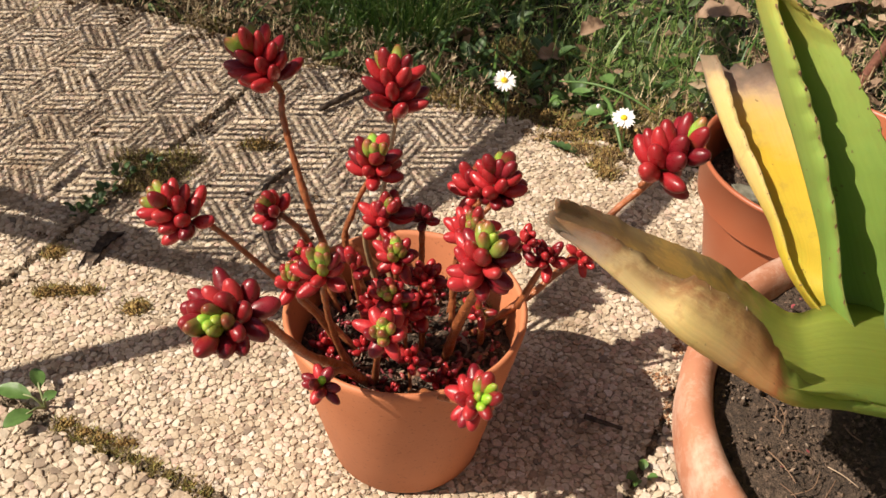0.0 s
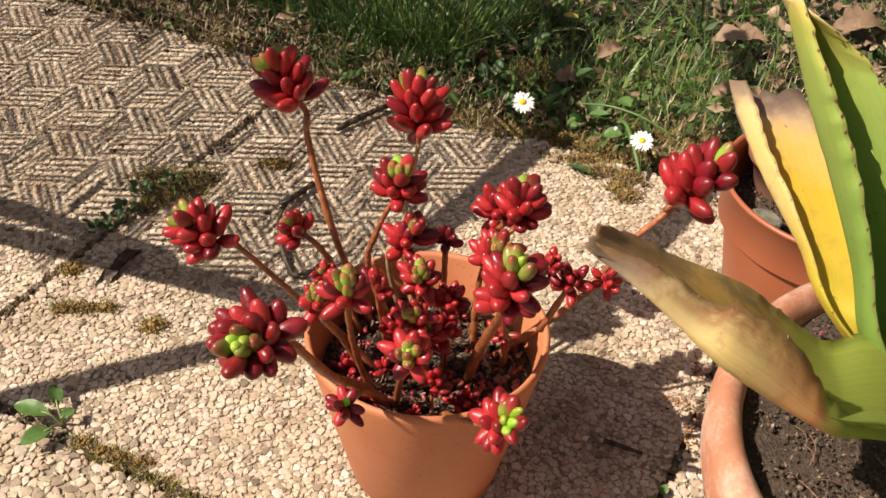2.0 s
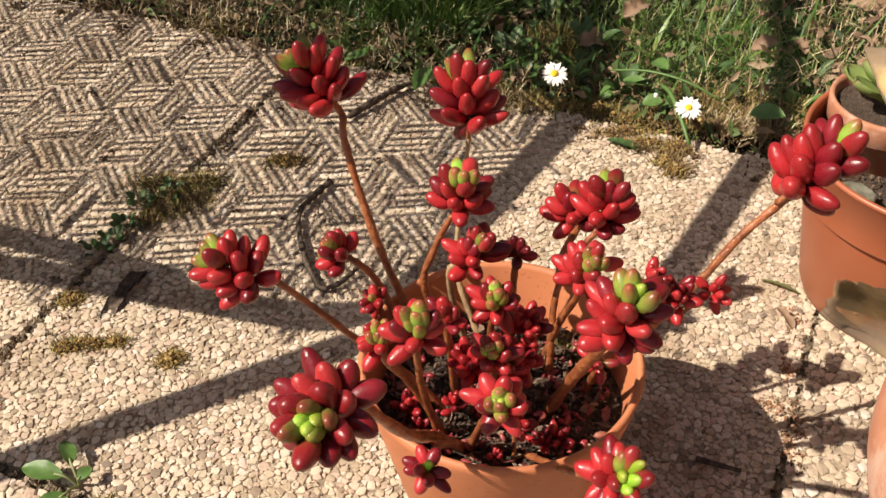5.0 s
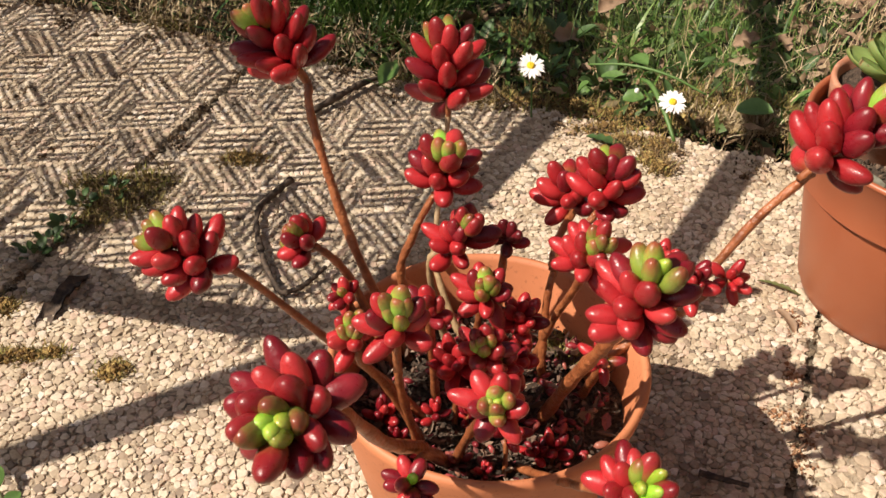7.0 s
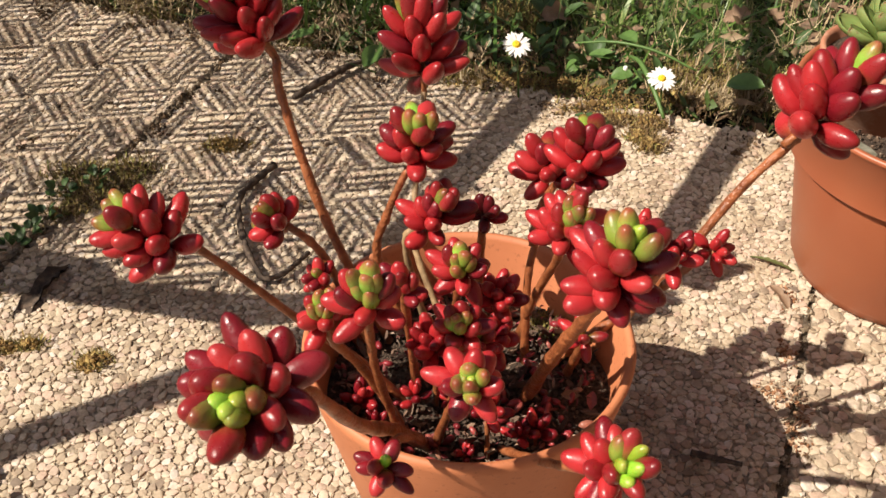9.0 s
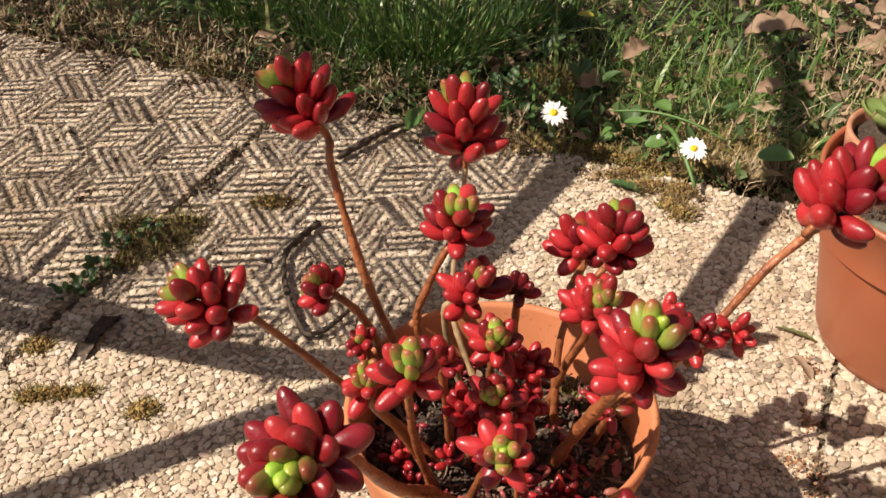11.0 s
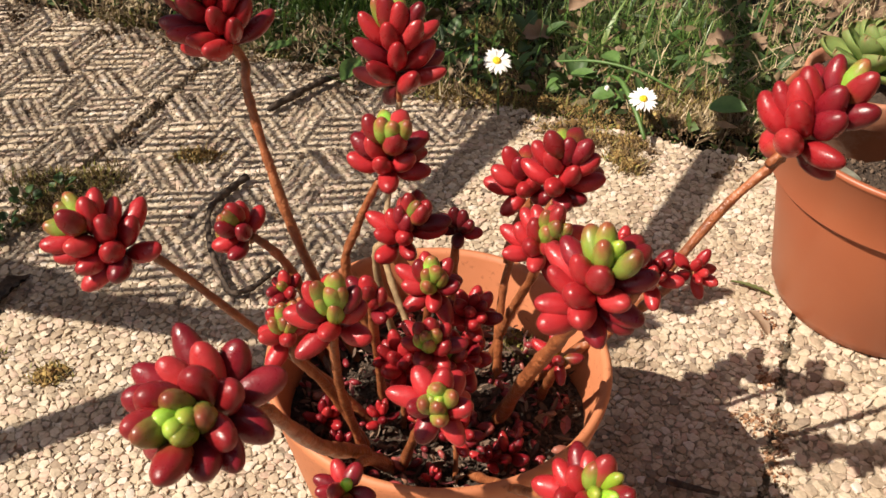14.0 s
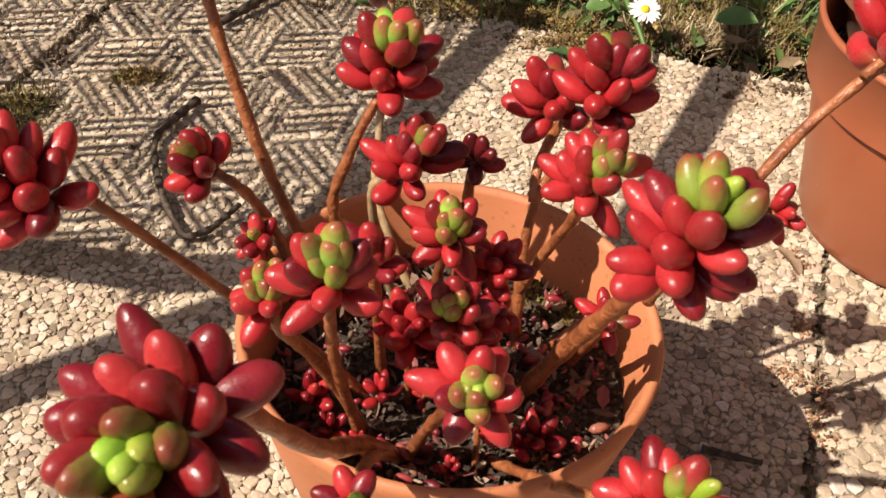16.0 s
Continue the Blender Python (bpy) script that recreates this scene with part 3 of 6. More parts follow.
def flakes(count, centre, radius, height, size, seed, hole=0.0):
    """Small curled scraps lying on soil."""
    r0 = random.Random(seed)
    pieces = []
    for _ in range(count):
        a, r = r0.uniform(0, 2 * math.pi), radius * math.sqrt(r0.uniform(hole, 1))
        m = pose(centre[0] + r * math.cos(a), centre[1] + r * math.sin(a), height + r0.uniform(0, 0.004), r0.uniform(-50, 50), r0.uniform(-50, 50), r0.uniform(0, 360))
        l, w, c = size * r0.uniform(0.5, 1.6), size * r0.uniform(0.2, 0.5), r0.uniform(-0.3, 0.3) * size
        v = [m @ Vector(q) for q in ((-l, 0, 0), (-l * 0.3, -w, c), (l * 0.5, -w * 0.8, c), (l, 0, 0), (l * 0.4, w, c), (-l * 0.4, w * 0.9, c), (0, 0, -c * 0.4), (0, 0, -c * 0.4 - 0.0006))]
        pieces.append((v, [(6, 0, 1), (6, 1, 2), (6, 2, 3), (6, 3, 4), (6, 4, 5), (6, 5, 0), (7, 1, 0), (7, 2, 1), (7, 3, 2), (7, 4, 3), (7, 5, 4), (7, 0, 5)]))
    return join(pieces)


def crumbs(count, centre, radius, height, size, seed, spread=0.35):
    """Verts and faces of loose crumbs over a disc."""
    g = np.random.default_rng(seed)
    a, r = g.uniform(0, 2 * np.pi, count), radius * np.sqrt(g.uniform(0, 1, count))
    x, y = centre[0] + r * np.cos(a), centre[1] + r * np.sin(a)
    z = np.array([height + 0.0035 * noise.noise((u * 60, v * 60, 3)) for u, v in zip(x, y)])
    return scatter_stones(np.c_[x, y, z + g.uniform(0, 0.002, count)], size * g.lognormal(0, spread, count), seed, 0.0, 1.2)


tagged(new("soil_crumbs", many("soil_crumbs", *crumbs(1500, POT, 0.065, 0.0865, 0.0013, 71), crumb_skin, False)), "crumbly damp soil in the sedum pot", "soil", kind="stuff")
tagged(new("leaf_litter", mesh_of("leaf_litter", *flakes(1000, POT, 0.063, 0.0885, 0.0023, 21), litter, False)), "dry brown scraps of old leaves on the pot soil", "leaf litter", kind="stuff")


def beads(count, centre, radius, height, size, seed):
    """Small plump leaves strewn on the soil."""
    r0 = random.Random(seed)
    pieces = []
    for _ in range(count):
        a, d, l = r0.uniform(0, 6.283), radius * math.sqrt(r0.random()), size * r0.uniform(0.6, 1.4)
        m = pose(centre[0] + d * math.cos(a), centre[1] + d * math.sin(a), height + r0.uniform(0, 0.003), r0.uniform(50, 90), 0, r0.uniform(0, 360))
        v, f = revolve([(l * 0.02, 0.0), (l * 0.17, l * 0.2), (l * 0.25, l * 0.5), (l * 0.21, l * 0.8), (l * 0.03, l)], (0, 0, 0), 8)
        pieces.append(([m @ Vector(q) for q in v], f))
    return join(pieces)


tagged(new("withered_leaves", mesh_of("withered_leaves", *flakes(55, POT, 0.060, 0.0905, 0.0048, 23), litter, False)), "larger curled grey and tan withered leaves on the soil", "withered leaves", kind="stuff")
tagged(new("fallen_leaves", mesh_of("fallen_leaves", *beads(120, POT, 0.062, 0.089, 0.0058, 88), fallen_skin)), "tiny fallen red sedum leaves on the pot soil", "fallen leaves", kind="stuff")


# ---- the sedum ----
def bean(seed, material):
    """A plump leaf, 1 long on z, from a thin base to a blunt tip."""
    r0 = random.Random(seed)
    rings, sides = 12, 14
    fat, bend = r0.uniform(0.218, 0.250), r0.uniform(0.02, 0.07)
    verts, faces = [(0, 0, 0)], []
    for i in range(1, rings):
        s = i / rings
        z = 0.5 - 0.5 * math.cos(math.pi * s)
        r = fat * math.sin(math.pi * z ** 1.08) ** 0.43 * min(1.0, 0.55 + 1.2 * z)
        for k in range(sides):
            a = 2 * math.pi * k / sides
            verts.append((r * math.cos(a) * 1.06, r * math.sin(a) * 0.95 - bend * math.sin(math.pi * z), z))
    verts.append((0, 0, 1.008))
    for k in range(sides):
        e = (k + 1) % sides
        faces.append((0, 1 + e, 1 + k))
        for i in range(rings - 2):
            q = 1 + i * sides
            faces.append((q + k, q + e, q + sides + e, q + sides + k))
        faces.append((1 + (rings - 2) * sides + k, 1 + (rings - 2) * sides + e, len(verts) - 1))
    return mesh_of("leaf", verts, faces, material)


BEANS = {key: [bean(seed, m) for seed in range(5)] for key, m in (("red", skin_red), ("deep", skin_deep), ("shaded_maroon", skin_shaded_maroon), ("turning", skin_turning), ("green", skin_green), ("tipped", skin_tipped))}
sedum = thing("sedum_plant", (POT[0], POT[1], 0.086), "red and lime jelly-bean sedum with leggy stems in a pot", "succulent")


def frame_of(axis):
    return Vector(axis).to_track_quat("Z", "Y").to_matrix().to_4x4()


KINDS = {"R": "red", "D": "deep", "T": "turning", "M": "shaded_maroon", "G": "green", "P": "tipped"}
FRONT = Vector((0.05, -0.75, 0.66))     # the sunny side of the plant


def rosette(seed, centre, axis, radius, stem, count=20, green=0.25, tall=0.7, deep=False, thick=0.0019, pale=False, flare=80, dark=0.14, crown=0.9, pure=False, size=0.0, plump=1.13, leaves=()):
    """A head of plump leaves round the end of a stem; green: the share of young green leaves at its crown.
    leaves: single leaves (kind, foot along the axis, tilt from the axis, turn round it, length), the lengths in units of size."""
    r0 = random.Random(seed)
    turn = frame_of(axis)
    c, d = Vector(centre), Vector(axis).normalized()
    reach = min(size * 0.9, radius * tall) if leaves else radius * tall
    pts = [Vector(q) for q in stem] + [c - d * reach, c - d * radius * 0.1]
    line = spline(pts, 8 + 5 * len(pts))
    n = len(line)
    radii = [thick * (1.15 - 0.4 * i / (n - 1)) for i in range(n)]
    part("stem", mesh_of("stem", *tube(line, radii, 9, 0.15, r0), stem_pale if pale else bark_skin), sedum)
    core = [c + d * (reach * 1.1 * (k / 5 - 1) + radius * 0.05) for k in range(6)]
    head = part("rosette", mesh_of("rosette", *tube(core, [thick * 0.8] * 5 + [thick * 0.3], 7), skin_deep if deep else bark_skin), sedum)

    def grow(key, foot, out, length, width):
        leaf = new("leaf", r0.choice(BEANS[key]))
        leaf.parent = head
        q = out.to_track_quat("Z", "Y").to_matrix().to_4x4()
        leaf.matrix_basis = Matrix.Translation(c) @ turn @ Matrix.Translation(foot) @ q @ pose(0, 0, 0, 0, 0, r0.uniform(-25, 25)) @ Matrix.Diagonal((width, width, length, 1))

    placed = []
    front = turn.to_3x3().inverted() @ FRONT
    for kind, foot, polar, around, length in leaves:
        polar, around, long = radians(polar), radians(around), length * size
        out = Vector((math.sin(polar) * math.cos(around), math.sin(polar) * math.sin(around), math.cos(polar)))
        placed.append(out)
        wide = size * plump * (0.76 if kind == "G" else 0.86 if kind == "P" else 1.0) * r0.uniform(0.95, 1.05)
        key = "deep" if kind == "R" and r0.random() < dark else KINDS[kind]
        grow(key, Vector((0, 0, foot * size)), out, long, wide)
    if leaves:                          # the side turned to the lawn
        for i in range(64):
            z, a = 1 - (2 * i + 1) / 64, i * 2.39996
            out = Vector((math.sqrt(1 - z * z) * math.cos(a), math.sqrt(1 - z * z) * math.sin(a), z))
            if out.dot(front) < -0.12 and z > -0.15 and max(out.dot(q) for q in placed) < 0.84:
                placed.append(out)
                grow("deep" if deep or r0.random() < dark else "red", Vector((0, 0, -reach * r0.uniform(0.1, 0.7))) - front * size * 0.15, out, size * r0.uniform(0.85, 1.0), size * 0.98)
        return head
    count = round(count * 0.8) if count > 23 else max(8, count)
    young = max(2, round(count * green)) if green else 0
    for i in range(count):
        s = i / (count - 1)
        polar = radians(flare - (flare - 14) * s ** 0.9 + r0.uniform(-8, 8))
        around = i * 2.39996 + r0.uniform(-0.2, 0.2)
        out = Vector((math.sin(polar) * math.cos(around), math.sin(polar) * math.sin(around), math.cos(polar)))
        long = radius * (1.17 - 0.26 * s ** 2.0) * r0.uniform(0.88, 1.1) * (0.85 if i < 2 else 1.0)
        at = Vector((0, 0, radius * (-tall * 0.9 + (tall * 0.9 + 0.02) * s)))
        left = count - i
        key = "deep" if deep else ("green" if pure else "tipped") if left <= young else "turning" if green and left <= young + max(3, count // 4) else "deep" if r0.random() < dark else "red"
        long *= crown if left <= young else 1.0
        wide = long * r0.uniform(0.88, 1.02) * (0.84 if left <= young else 1.0)
        grow(key, at + out * radius * 0.06, out, long, wide)
    return head


rosette("A", (-0.0848, 0.5323, 0.2395), (-0.4980, -0.0170, 0.8670), 0.0228, [(-0.032, 0.492, 0.085), (-0.055, 0.506, 0.141), (-0.066, 0.516, 0.177), (-0.074, 0.526, 0.211)], 36, 0.14, 1.15, thick=0.0022, dark=0.25, plump=0.82, size=0.0225, leaves=[("P", 0.45, 30, -25, 0.95), ("P", 0.45, 24, 8, 0.85), ("T", 0.42, 31, 40, 1.03), ("P", 0.45, 64, 173, 0.95), ("R", 0.21, 40, 67, 1), ("R", 0.32, 72, 149, 1), ("D", 0.21, 26, -47, 1), ("D", 0, 29, -15, 1), ("R", 0, 58, 69, 1), ("D", 0.06, 82, 133, 1), ("R", -0.31, 62, 75, 1), ("D", -0.52, 87, 108, 1), ("R", -0.26, 43, 26, 1), ("R", -0.08, 52, -85, 1.03), ("R", -0.18, 54, -63, 1), ("R", -0.36, 52, -27, 1), ("R", -0.52, 60, -12, 1), ("R", -0.44, 56, 38, 1)])
rosette("B", (-0.0093, 0.5689, 0.2018), (-0.0310, 0.0660, 0.9973), 0.0225, [(-0.004, 0.500, 0.085), (-0.017, 0.521, 0.120), (-0.016, 0.534, 0.141)], 36, 0.12, 1.3, pale=True, thick=0.0016, dark=0.2, plump=0.82, size=0.0246, leaves=[("R", 0.21, 42, -26, 1), ("R", -0.1, 55, -18, 1), ("R", -0.5, 85, -56, 1), ("R", -0.44, 51, 19, 1), ("R", -0.5, 131, -97, 1), ("P", 0.45, 29, 3, 0.95), ("T", 0.45, 22, 30, 1.03), ("P", 0.45, 55, -122, 0.95), ("R", 0.37, 25, 73, 1), ("R", 0.45, 38, 115, 1), ("R", 0.16, 38, 107, 1), ("R", 0.27, 77, -172, 1), ("R", 0.11, 34, 44, 1), ("R", -0.23, 36, 63, 1), ("R", -0.23, 47, 134, 1), ("D", -0.29, 77, 177, 1), ("R", -0.47, 70, 138, 1), ("R", -0.6, 52, 86, 1)])
rosette("C", (-0.0158, 0.4863, 0.2053), (0.0820, -0.3480, 0.9339), 0.0170, [(-0.020, 0.492, 0.085), (-0.035, 0.490, 0.140), (-0.030, 0.489, 0.166), (-0.021, 0.488, 0.189)], 26, 0.22, 0.9, plump=1.06, size=0.0171, leaves=[("T", 0.27, 42, 148, 1.03), ("P", 0.45, 95, 87, 0.95), ("P", 0.29, 19, 162, 0.95), ("P", 0.45, 97, 64, 0.95), ("R", 0.45, 96, 57, 1), ("P", 0.45, 11, -117, 0.85), ("P", 0.42, 20, -40, 0.95), ("T", 0.06, 14, -84, 1.03), ("D", 0, 66, 3, 1.02), ("D", -0.15, 101, 6, 1), ("R", -0.15, 77, 143, 1.01), ("R", -0.26, 34, 172, 1), ("R", -0.55, 79, 161, 1), ("R", -0.63, 30, -137, 1), ("R", -0.47, 38, -48, 1), ("R", -0.63, 83, -21, 1.04), ("R", -0.68, 65, -104, 1), ("R", 0.08, 104, 115, 1)])
rosette("D", (0.0562, 0.4911, 0.1919), (0.0840, -0.0950, 0.9919), 0.0189, [(0.032, 0.472, 0.085), (0.032, 0.478, 0.115), (0.034, 0.483, 0.140), (0.0405, 0.4885, 0.157)], 32, 0.15, 0.9, plump=1.03, size=0.0178, leaves=[("R", -0.02, 58, 117, 1), ("T", 0.34, 37, 155, 1.03), ("P", 0.45, 91, 47, 0.95), ("P", 0.45, 94, 36, 0.95), ("T", 0.42, 88, 23, 1.03), ("R", 0.08, 13, -155, 1), ("R", -0.15, 36, 163, 1), ("D", 0.24, 30, -86, 1), ("R", 0.03, 48, -74, 1), ("D", -0.1, 92, -36, 1), ("R", -0.39, 71, -55, 1.06), ("R", -0.42, 30, -115, 1), ("R", -0.47, 76, 108, 1.08), ("R", -0.5, 57, -162, 1), ("D", -0.1, 103, 85, 1), ("R", -0.6, 86, -128, 0.8), ("D", -0.6, 88, -80, 0.75)])
rosette("D2", (0.0445, 0.5105, 0.1712), (-0.4382, -0.2001, 0.8763), 0.0130, [(0.0345, 0.484, 0.148), (0.0375, 0.494, 0.157)], 13, 0.1, 0.7, plump=1.05, size=0.0169, leaves=[("R", 0.27, 18, 165, 1), ("T", 0.37, 94, 136, 1.03), ("R", 0, 48, -143, 1), ("R", 0.19, 15, 22, 1), ("R", -0.15, 66, -133, 1.17), ("R", -0.15, 43, -24, 1), ("R", -0.18, 39, 12, 1), ("D", -0.34, 68, 11, 1)])
rosette("E", (-0.1199, 0.4372, 0.2032), (-0.5578, -0.2219, 0.7997), 0.0194, [(-0.024, 0.450, 0.085), (-0.046, 0.449, 0.118), (-0.069, 0.447, 0.146), (-0.103, 0.443, 0.190)], 33, 0.2, 1.0, dark=0.12, plump=1.14, size=0.0157, leaves=[("P", 0.45, 39, -114, 0.89), ("P", 0.45, 65, -150, 0.85), ("P", 0.45, 30, -179, 0.87), ("P", 0.45, 40, 149, 0.95), ("T", 0.42, 18, 22, 1.03), ("R", 0.24, 36, 97, 1), ("R", 0.32, 64, 121, 1.04), ("R", -0.05, 73, 116, 1.06), ("R", -0.1, 43, 57, 1), ("R", -0.39, 83, 108, 1.35), ("R", -0.47, 69, 86, 1), ("R", 0.34, 56, -92, 1.07), ("R", -0.05, 37, -46, 1), ("R", 0.08, 65, -85, 1.03), ("R", -0.26, 64, -52, 1), ("R", -0.5, 85, -71, 1.16), ("R", -0.57, 80, -14, 1), ("R", -0.44, 51, 14, 1), ("R", -0.68, 104, 59, 1)])
rosette("F", (-0.0788, 0.4938, 0.1617), (-0.3891, -0.3421, 0.8553), 0.0117, [(-0.040, 0.485, 0.085), (-0.059, 0.494, 0.138), (-0.073, 0.495, 0.157)], 16, 0.12, size=0.0142, leaves=[("R", 0, 43, 106, 1), ("R", -0.15, 81, 91, 1.02), ("T", 0.19, 20, 90, 1.03), ("P", 0.24, 6, 58, 0.95), ("P", 0.19, 13, -141, 0.85), ("D", 0.13, 21, -79, 1), ("P", 0.08, 99, -148, 0.95), ("R", -0.08, 73, -108, 1), ("R", -0.36, 67, -67, 1), ("R", -0.18, 29, -2, 1)])
rosette("G", (-0.0728, 0.3350, 0.2202), (-0.2608, -0.8425, 0.4714), 0.0208, [(-0.018, 0.424, 0.088), (-0.031, 0.402, 0.125), (-0.044, 0.380, 0.155), (-0.059, 0.356, 0.201)], 34, 0.24, 0.6, thick=0.0027, flare=96, dark=0.3, crown=0.85, pure=True, plump=1.08, size=0.0202, leaves=[("R", -0.44, 94, 120, 1.28), ("R", -0.52, 80, 103, 1), ("R", -0.76, 87, 77, 1), ("R", -0.18, 75, 126, 1), ("R", -0.02, 83, 146, 1.12), ("D", 0.21, 62, 150, 1), ("T", 0.16, 46, 129, 1.03), ("P", 0.13, 39, 100, 0.95), ("T", -0.18, 53, 87, 1.03), ("T", -0.44, 54, 48, 1), ("R", -0.6, 109, 32, 1.08), ("P", -0.08, 31, 44, 1.03), ("G", 0.32, 27, 109, 0.85), ("T", 0.45, 31, 147, 1), ("P", 0.45, 22, 142, 0.95), ("R", 0.45, 117, -137, 1), ("G", 0.19, 28, 65, 0.85), ("G", 0.34, 20, 71, 0.85), ("G", 0.32, 18, 40, 0.85), ("T", 0.45, 18, -62, 1.03), ("D", 0.13, 41, -35, 1), ("T", 0, 47, 6, 1.03), ("D", 0.03, 64, -24, 1), ("D", -0.31, 87, -8, 1)])
rosette("H", (0.0462, 0.3543, 0.1536), (0.2580, -0.5311, 0.8071), 0.0194, [(0.014, 0.419, 0.088), (0.028, 0.384, 0.121)], 28, 0.24, 0.6, flare=96, pure=True, size=0.0152, leaves=[("R", -0.02, 90, 80, 1.25), ("R", 0.06, 86, 72, 1), ("R", -0.31, 103, 100, 1.08), ("R", -0.47, 116, 134, 1.19), ("R", -0.18, 58, 114, 1), ("P", 0.13, 46, 88, 0.95), ("T", 0.29, 49, 66, 1.03), ("G", 0.37, 28, 38, 0.85), ("G", 0.21, 25, 161, 0.85), ("G", 0.4, 8, -124, 0.85), ("T", 0.45, 16, -43, 1.03), ("G", 0.24, 36, -137, 0.85), ("T", 0.27, 48, -112, 1.03), ("R", -0.31, 64, 158, 1), ("R", -0.47, 115, -162, 1.04), ("T", -0.05, 36, -179, 1.03), ("R", -0.15, 65, -150, 1), ("R", -0.1, 98, -124, 1.08), ("D", -0.36, 107, -141, 1.07)])
rosette("I", (-0.0355, 0.3639, 0.1499), (0.0200, -0.5428, 0.8396), 0.0119, [(-0.018, 0.424, 0.088), (-0.030, 0.390, 0.134)], 13, 0.12, flare=98, size=0.0106, leaves=[("R", 0.06, 85, 106, 1.1), ("R", -0.02, 90, 152, 1.14), ("R", -0.08, 78, 176, 1), ("R", -0.13, 94, -117, 1.01), ("D", -0.02, 87, -46, 1.28), ("D", 0.06, 78, -14, 1), ("D", 0.21, 80, 60, 1), ("G", 0.06, 20, 76, 0.85), ("T", -0.05, 27, -177, 1.03), ("T", -0.02, 38, -93, 1.03)])
rosette("J", (0.1523, 0.4783, 0.2177), (0.7422, 0.1260, 0.6582), 0.0249, [(0.044, 0.471, 0.085), (0.080, 0.470, 0.122), (0.102, 0.473, 0.150), (0.124, 0.478, 0.182), (0.142, 0.479, 0.203)], 36, 0.09, 1.2, thick=0.0022, dark=0.3, plump=0.92, size=0.0246, leaves=[("R", -0.36, 86, 52, 1), ("R", -0.13, 84, 61, 1), ("R", -0.05, 74, 80, 1), ("R", 0.13, 71, 72, 1), ("R", 0.29, 67, 15, 1), ("R", 0.27, 46, 66, 1), ("R", 0.08, 58, 119, 1), ("R", -0.15, 84, 108, 1), ("P", 0.45, 40, 100, 0.95), ("T", 0.45, 51, 129, 1.03), ("R", 0.16, 49, 166, 1), ("R", -0.08, 65, 143, 1), ("R", -0.36, 73, -178, 1), ("R", -0.42, 93, 126, 1), ("D", -0.42, 80, -103, 1)])
rosette("K", (0.0460, 0.3822, 0.2229), (0.1501, -0.3111, 0.9384), 0.0210, [(0.028, 0.448, 0.085), (0.035, 0.422, 0.142), (0.042, 0.403, 0.181)], 42, 0.17, 1.0, thick=0.0027, dark=0.1, crown=1.15, plump=1.06, size=0.0173, leaves=[("R", -0.18, 85, 111, 1.23), ("R", 0.06, 80, 104, 1.08), ("R", 0.03, 44, 151, 1), ("R", -0.42, 73, 132, 1), ("R", -0.71, 97, 153, 1), ("R", -0.29, 55, -175, 1), ("R", -0.44, 70, -145, 1), ("R", -0.92, 93, 178, 1), ("D", -0.65, 85, -112, 1), ("D", -0.39, 79, -64, 1.07), ("D", -0.44, 101, -63, 1), ("R", -0.13, 50, -96, 1), ("T", 0.03, 26, -157, 1.03), ("D", 0.11, 59, -36, 1.05), ("P", 0.32, 66, 86, 0.96), ("P", 0.45, 35, 86, 0.95), ("P", 0.45, 104, 44, 0.95), ("P", 0.42, 22, 151, 0.95), ("G", 0.45, 4, 85, 0.85), ("T", 0.45, 85, 20, 1.03), ("P", 0.42, 19, -58, 0.95), ("R", 0.45, 84, 5, 1)])
rosette("O", (0.0413, 0.4406, 0.1936), (0.2921, -0.4321, 0.8532), 0.0146, [(0.030, 0.487, 0.085), (0.034, 0.469, 0.131), (0.040, 0.453, 0.168)], 26, 0.22, 0.8, thick=0.0019, size=0.0140, leaves=[("R", 0.08, 88, 99, 1.15), ("R", 0.19, 79, 88, 1.02), ("R", -0.47, 101, 115, 1.25), ("R", -0.34, 81, 116, 1), ("T", -0.18, 45, 121, 1.03), ("R", -0.6, 104, 153, 1), ("R", -0.42, 48, 170, 1), ("P", 0.34, 41, 115, 0.95), ("R", 0.45, 99, 51, 1), ("T", 0.45, 24, 93, 1.03), ("P", 0.24, 35, 160, 0.85), ("P", 0.45, 21, 159, 0.85), ("P", 0.03, 23, 173, 0.95), ("P", 0.32, 6, -97, 0.95), ("T", -0.18, 26, -140, 1.03), ("R", 0.45, 86, -19, 1), ("R", -0.44, 71, -149, 1), ("R", -0.44, 94, -93, 1.27)])
rosette("L", (-0.0004, 0.4461, 0.1691), (-0.1220, -0.6332, 0.7643), 0.0128, [(0.000, 0.475, 0.085), (-0.002, 0.457, 0.143)], 26, 0.2, 0.9, flare=92, crown=0.9, size=0.0130, leaves=[("T", 0.13, 51, 133, 1.03), ("R", -0.08, 83, 158, 1.32), ("R", -0.15, 77, -176, 1), ("P", 0.13, 22, 129, 0.95), ("P", 0.37, 51, 97, 0.95), ("R", 0.45, 80, 111, 1), ("R", 0.24, 64, 58, 1), ("P", 0.37, 27, 72, 0.85), ("P", 0.08, 24, 38, 0.95), ("P", -0.08, 12, -146, 1), ("R", -0.08, 51, 0, 1), ("D", 0.08, 119, 23, 1), ("R", -0.36, 92, -140, 1.14), ("R", -0.36, 54, -85, 1), ("R", -0.47, 95, -61, 1.2)])
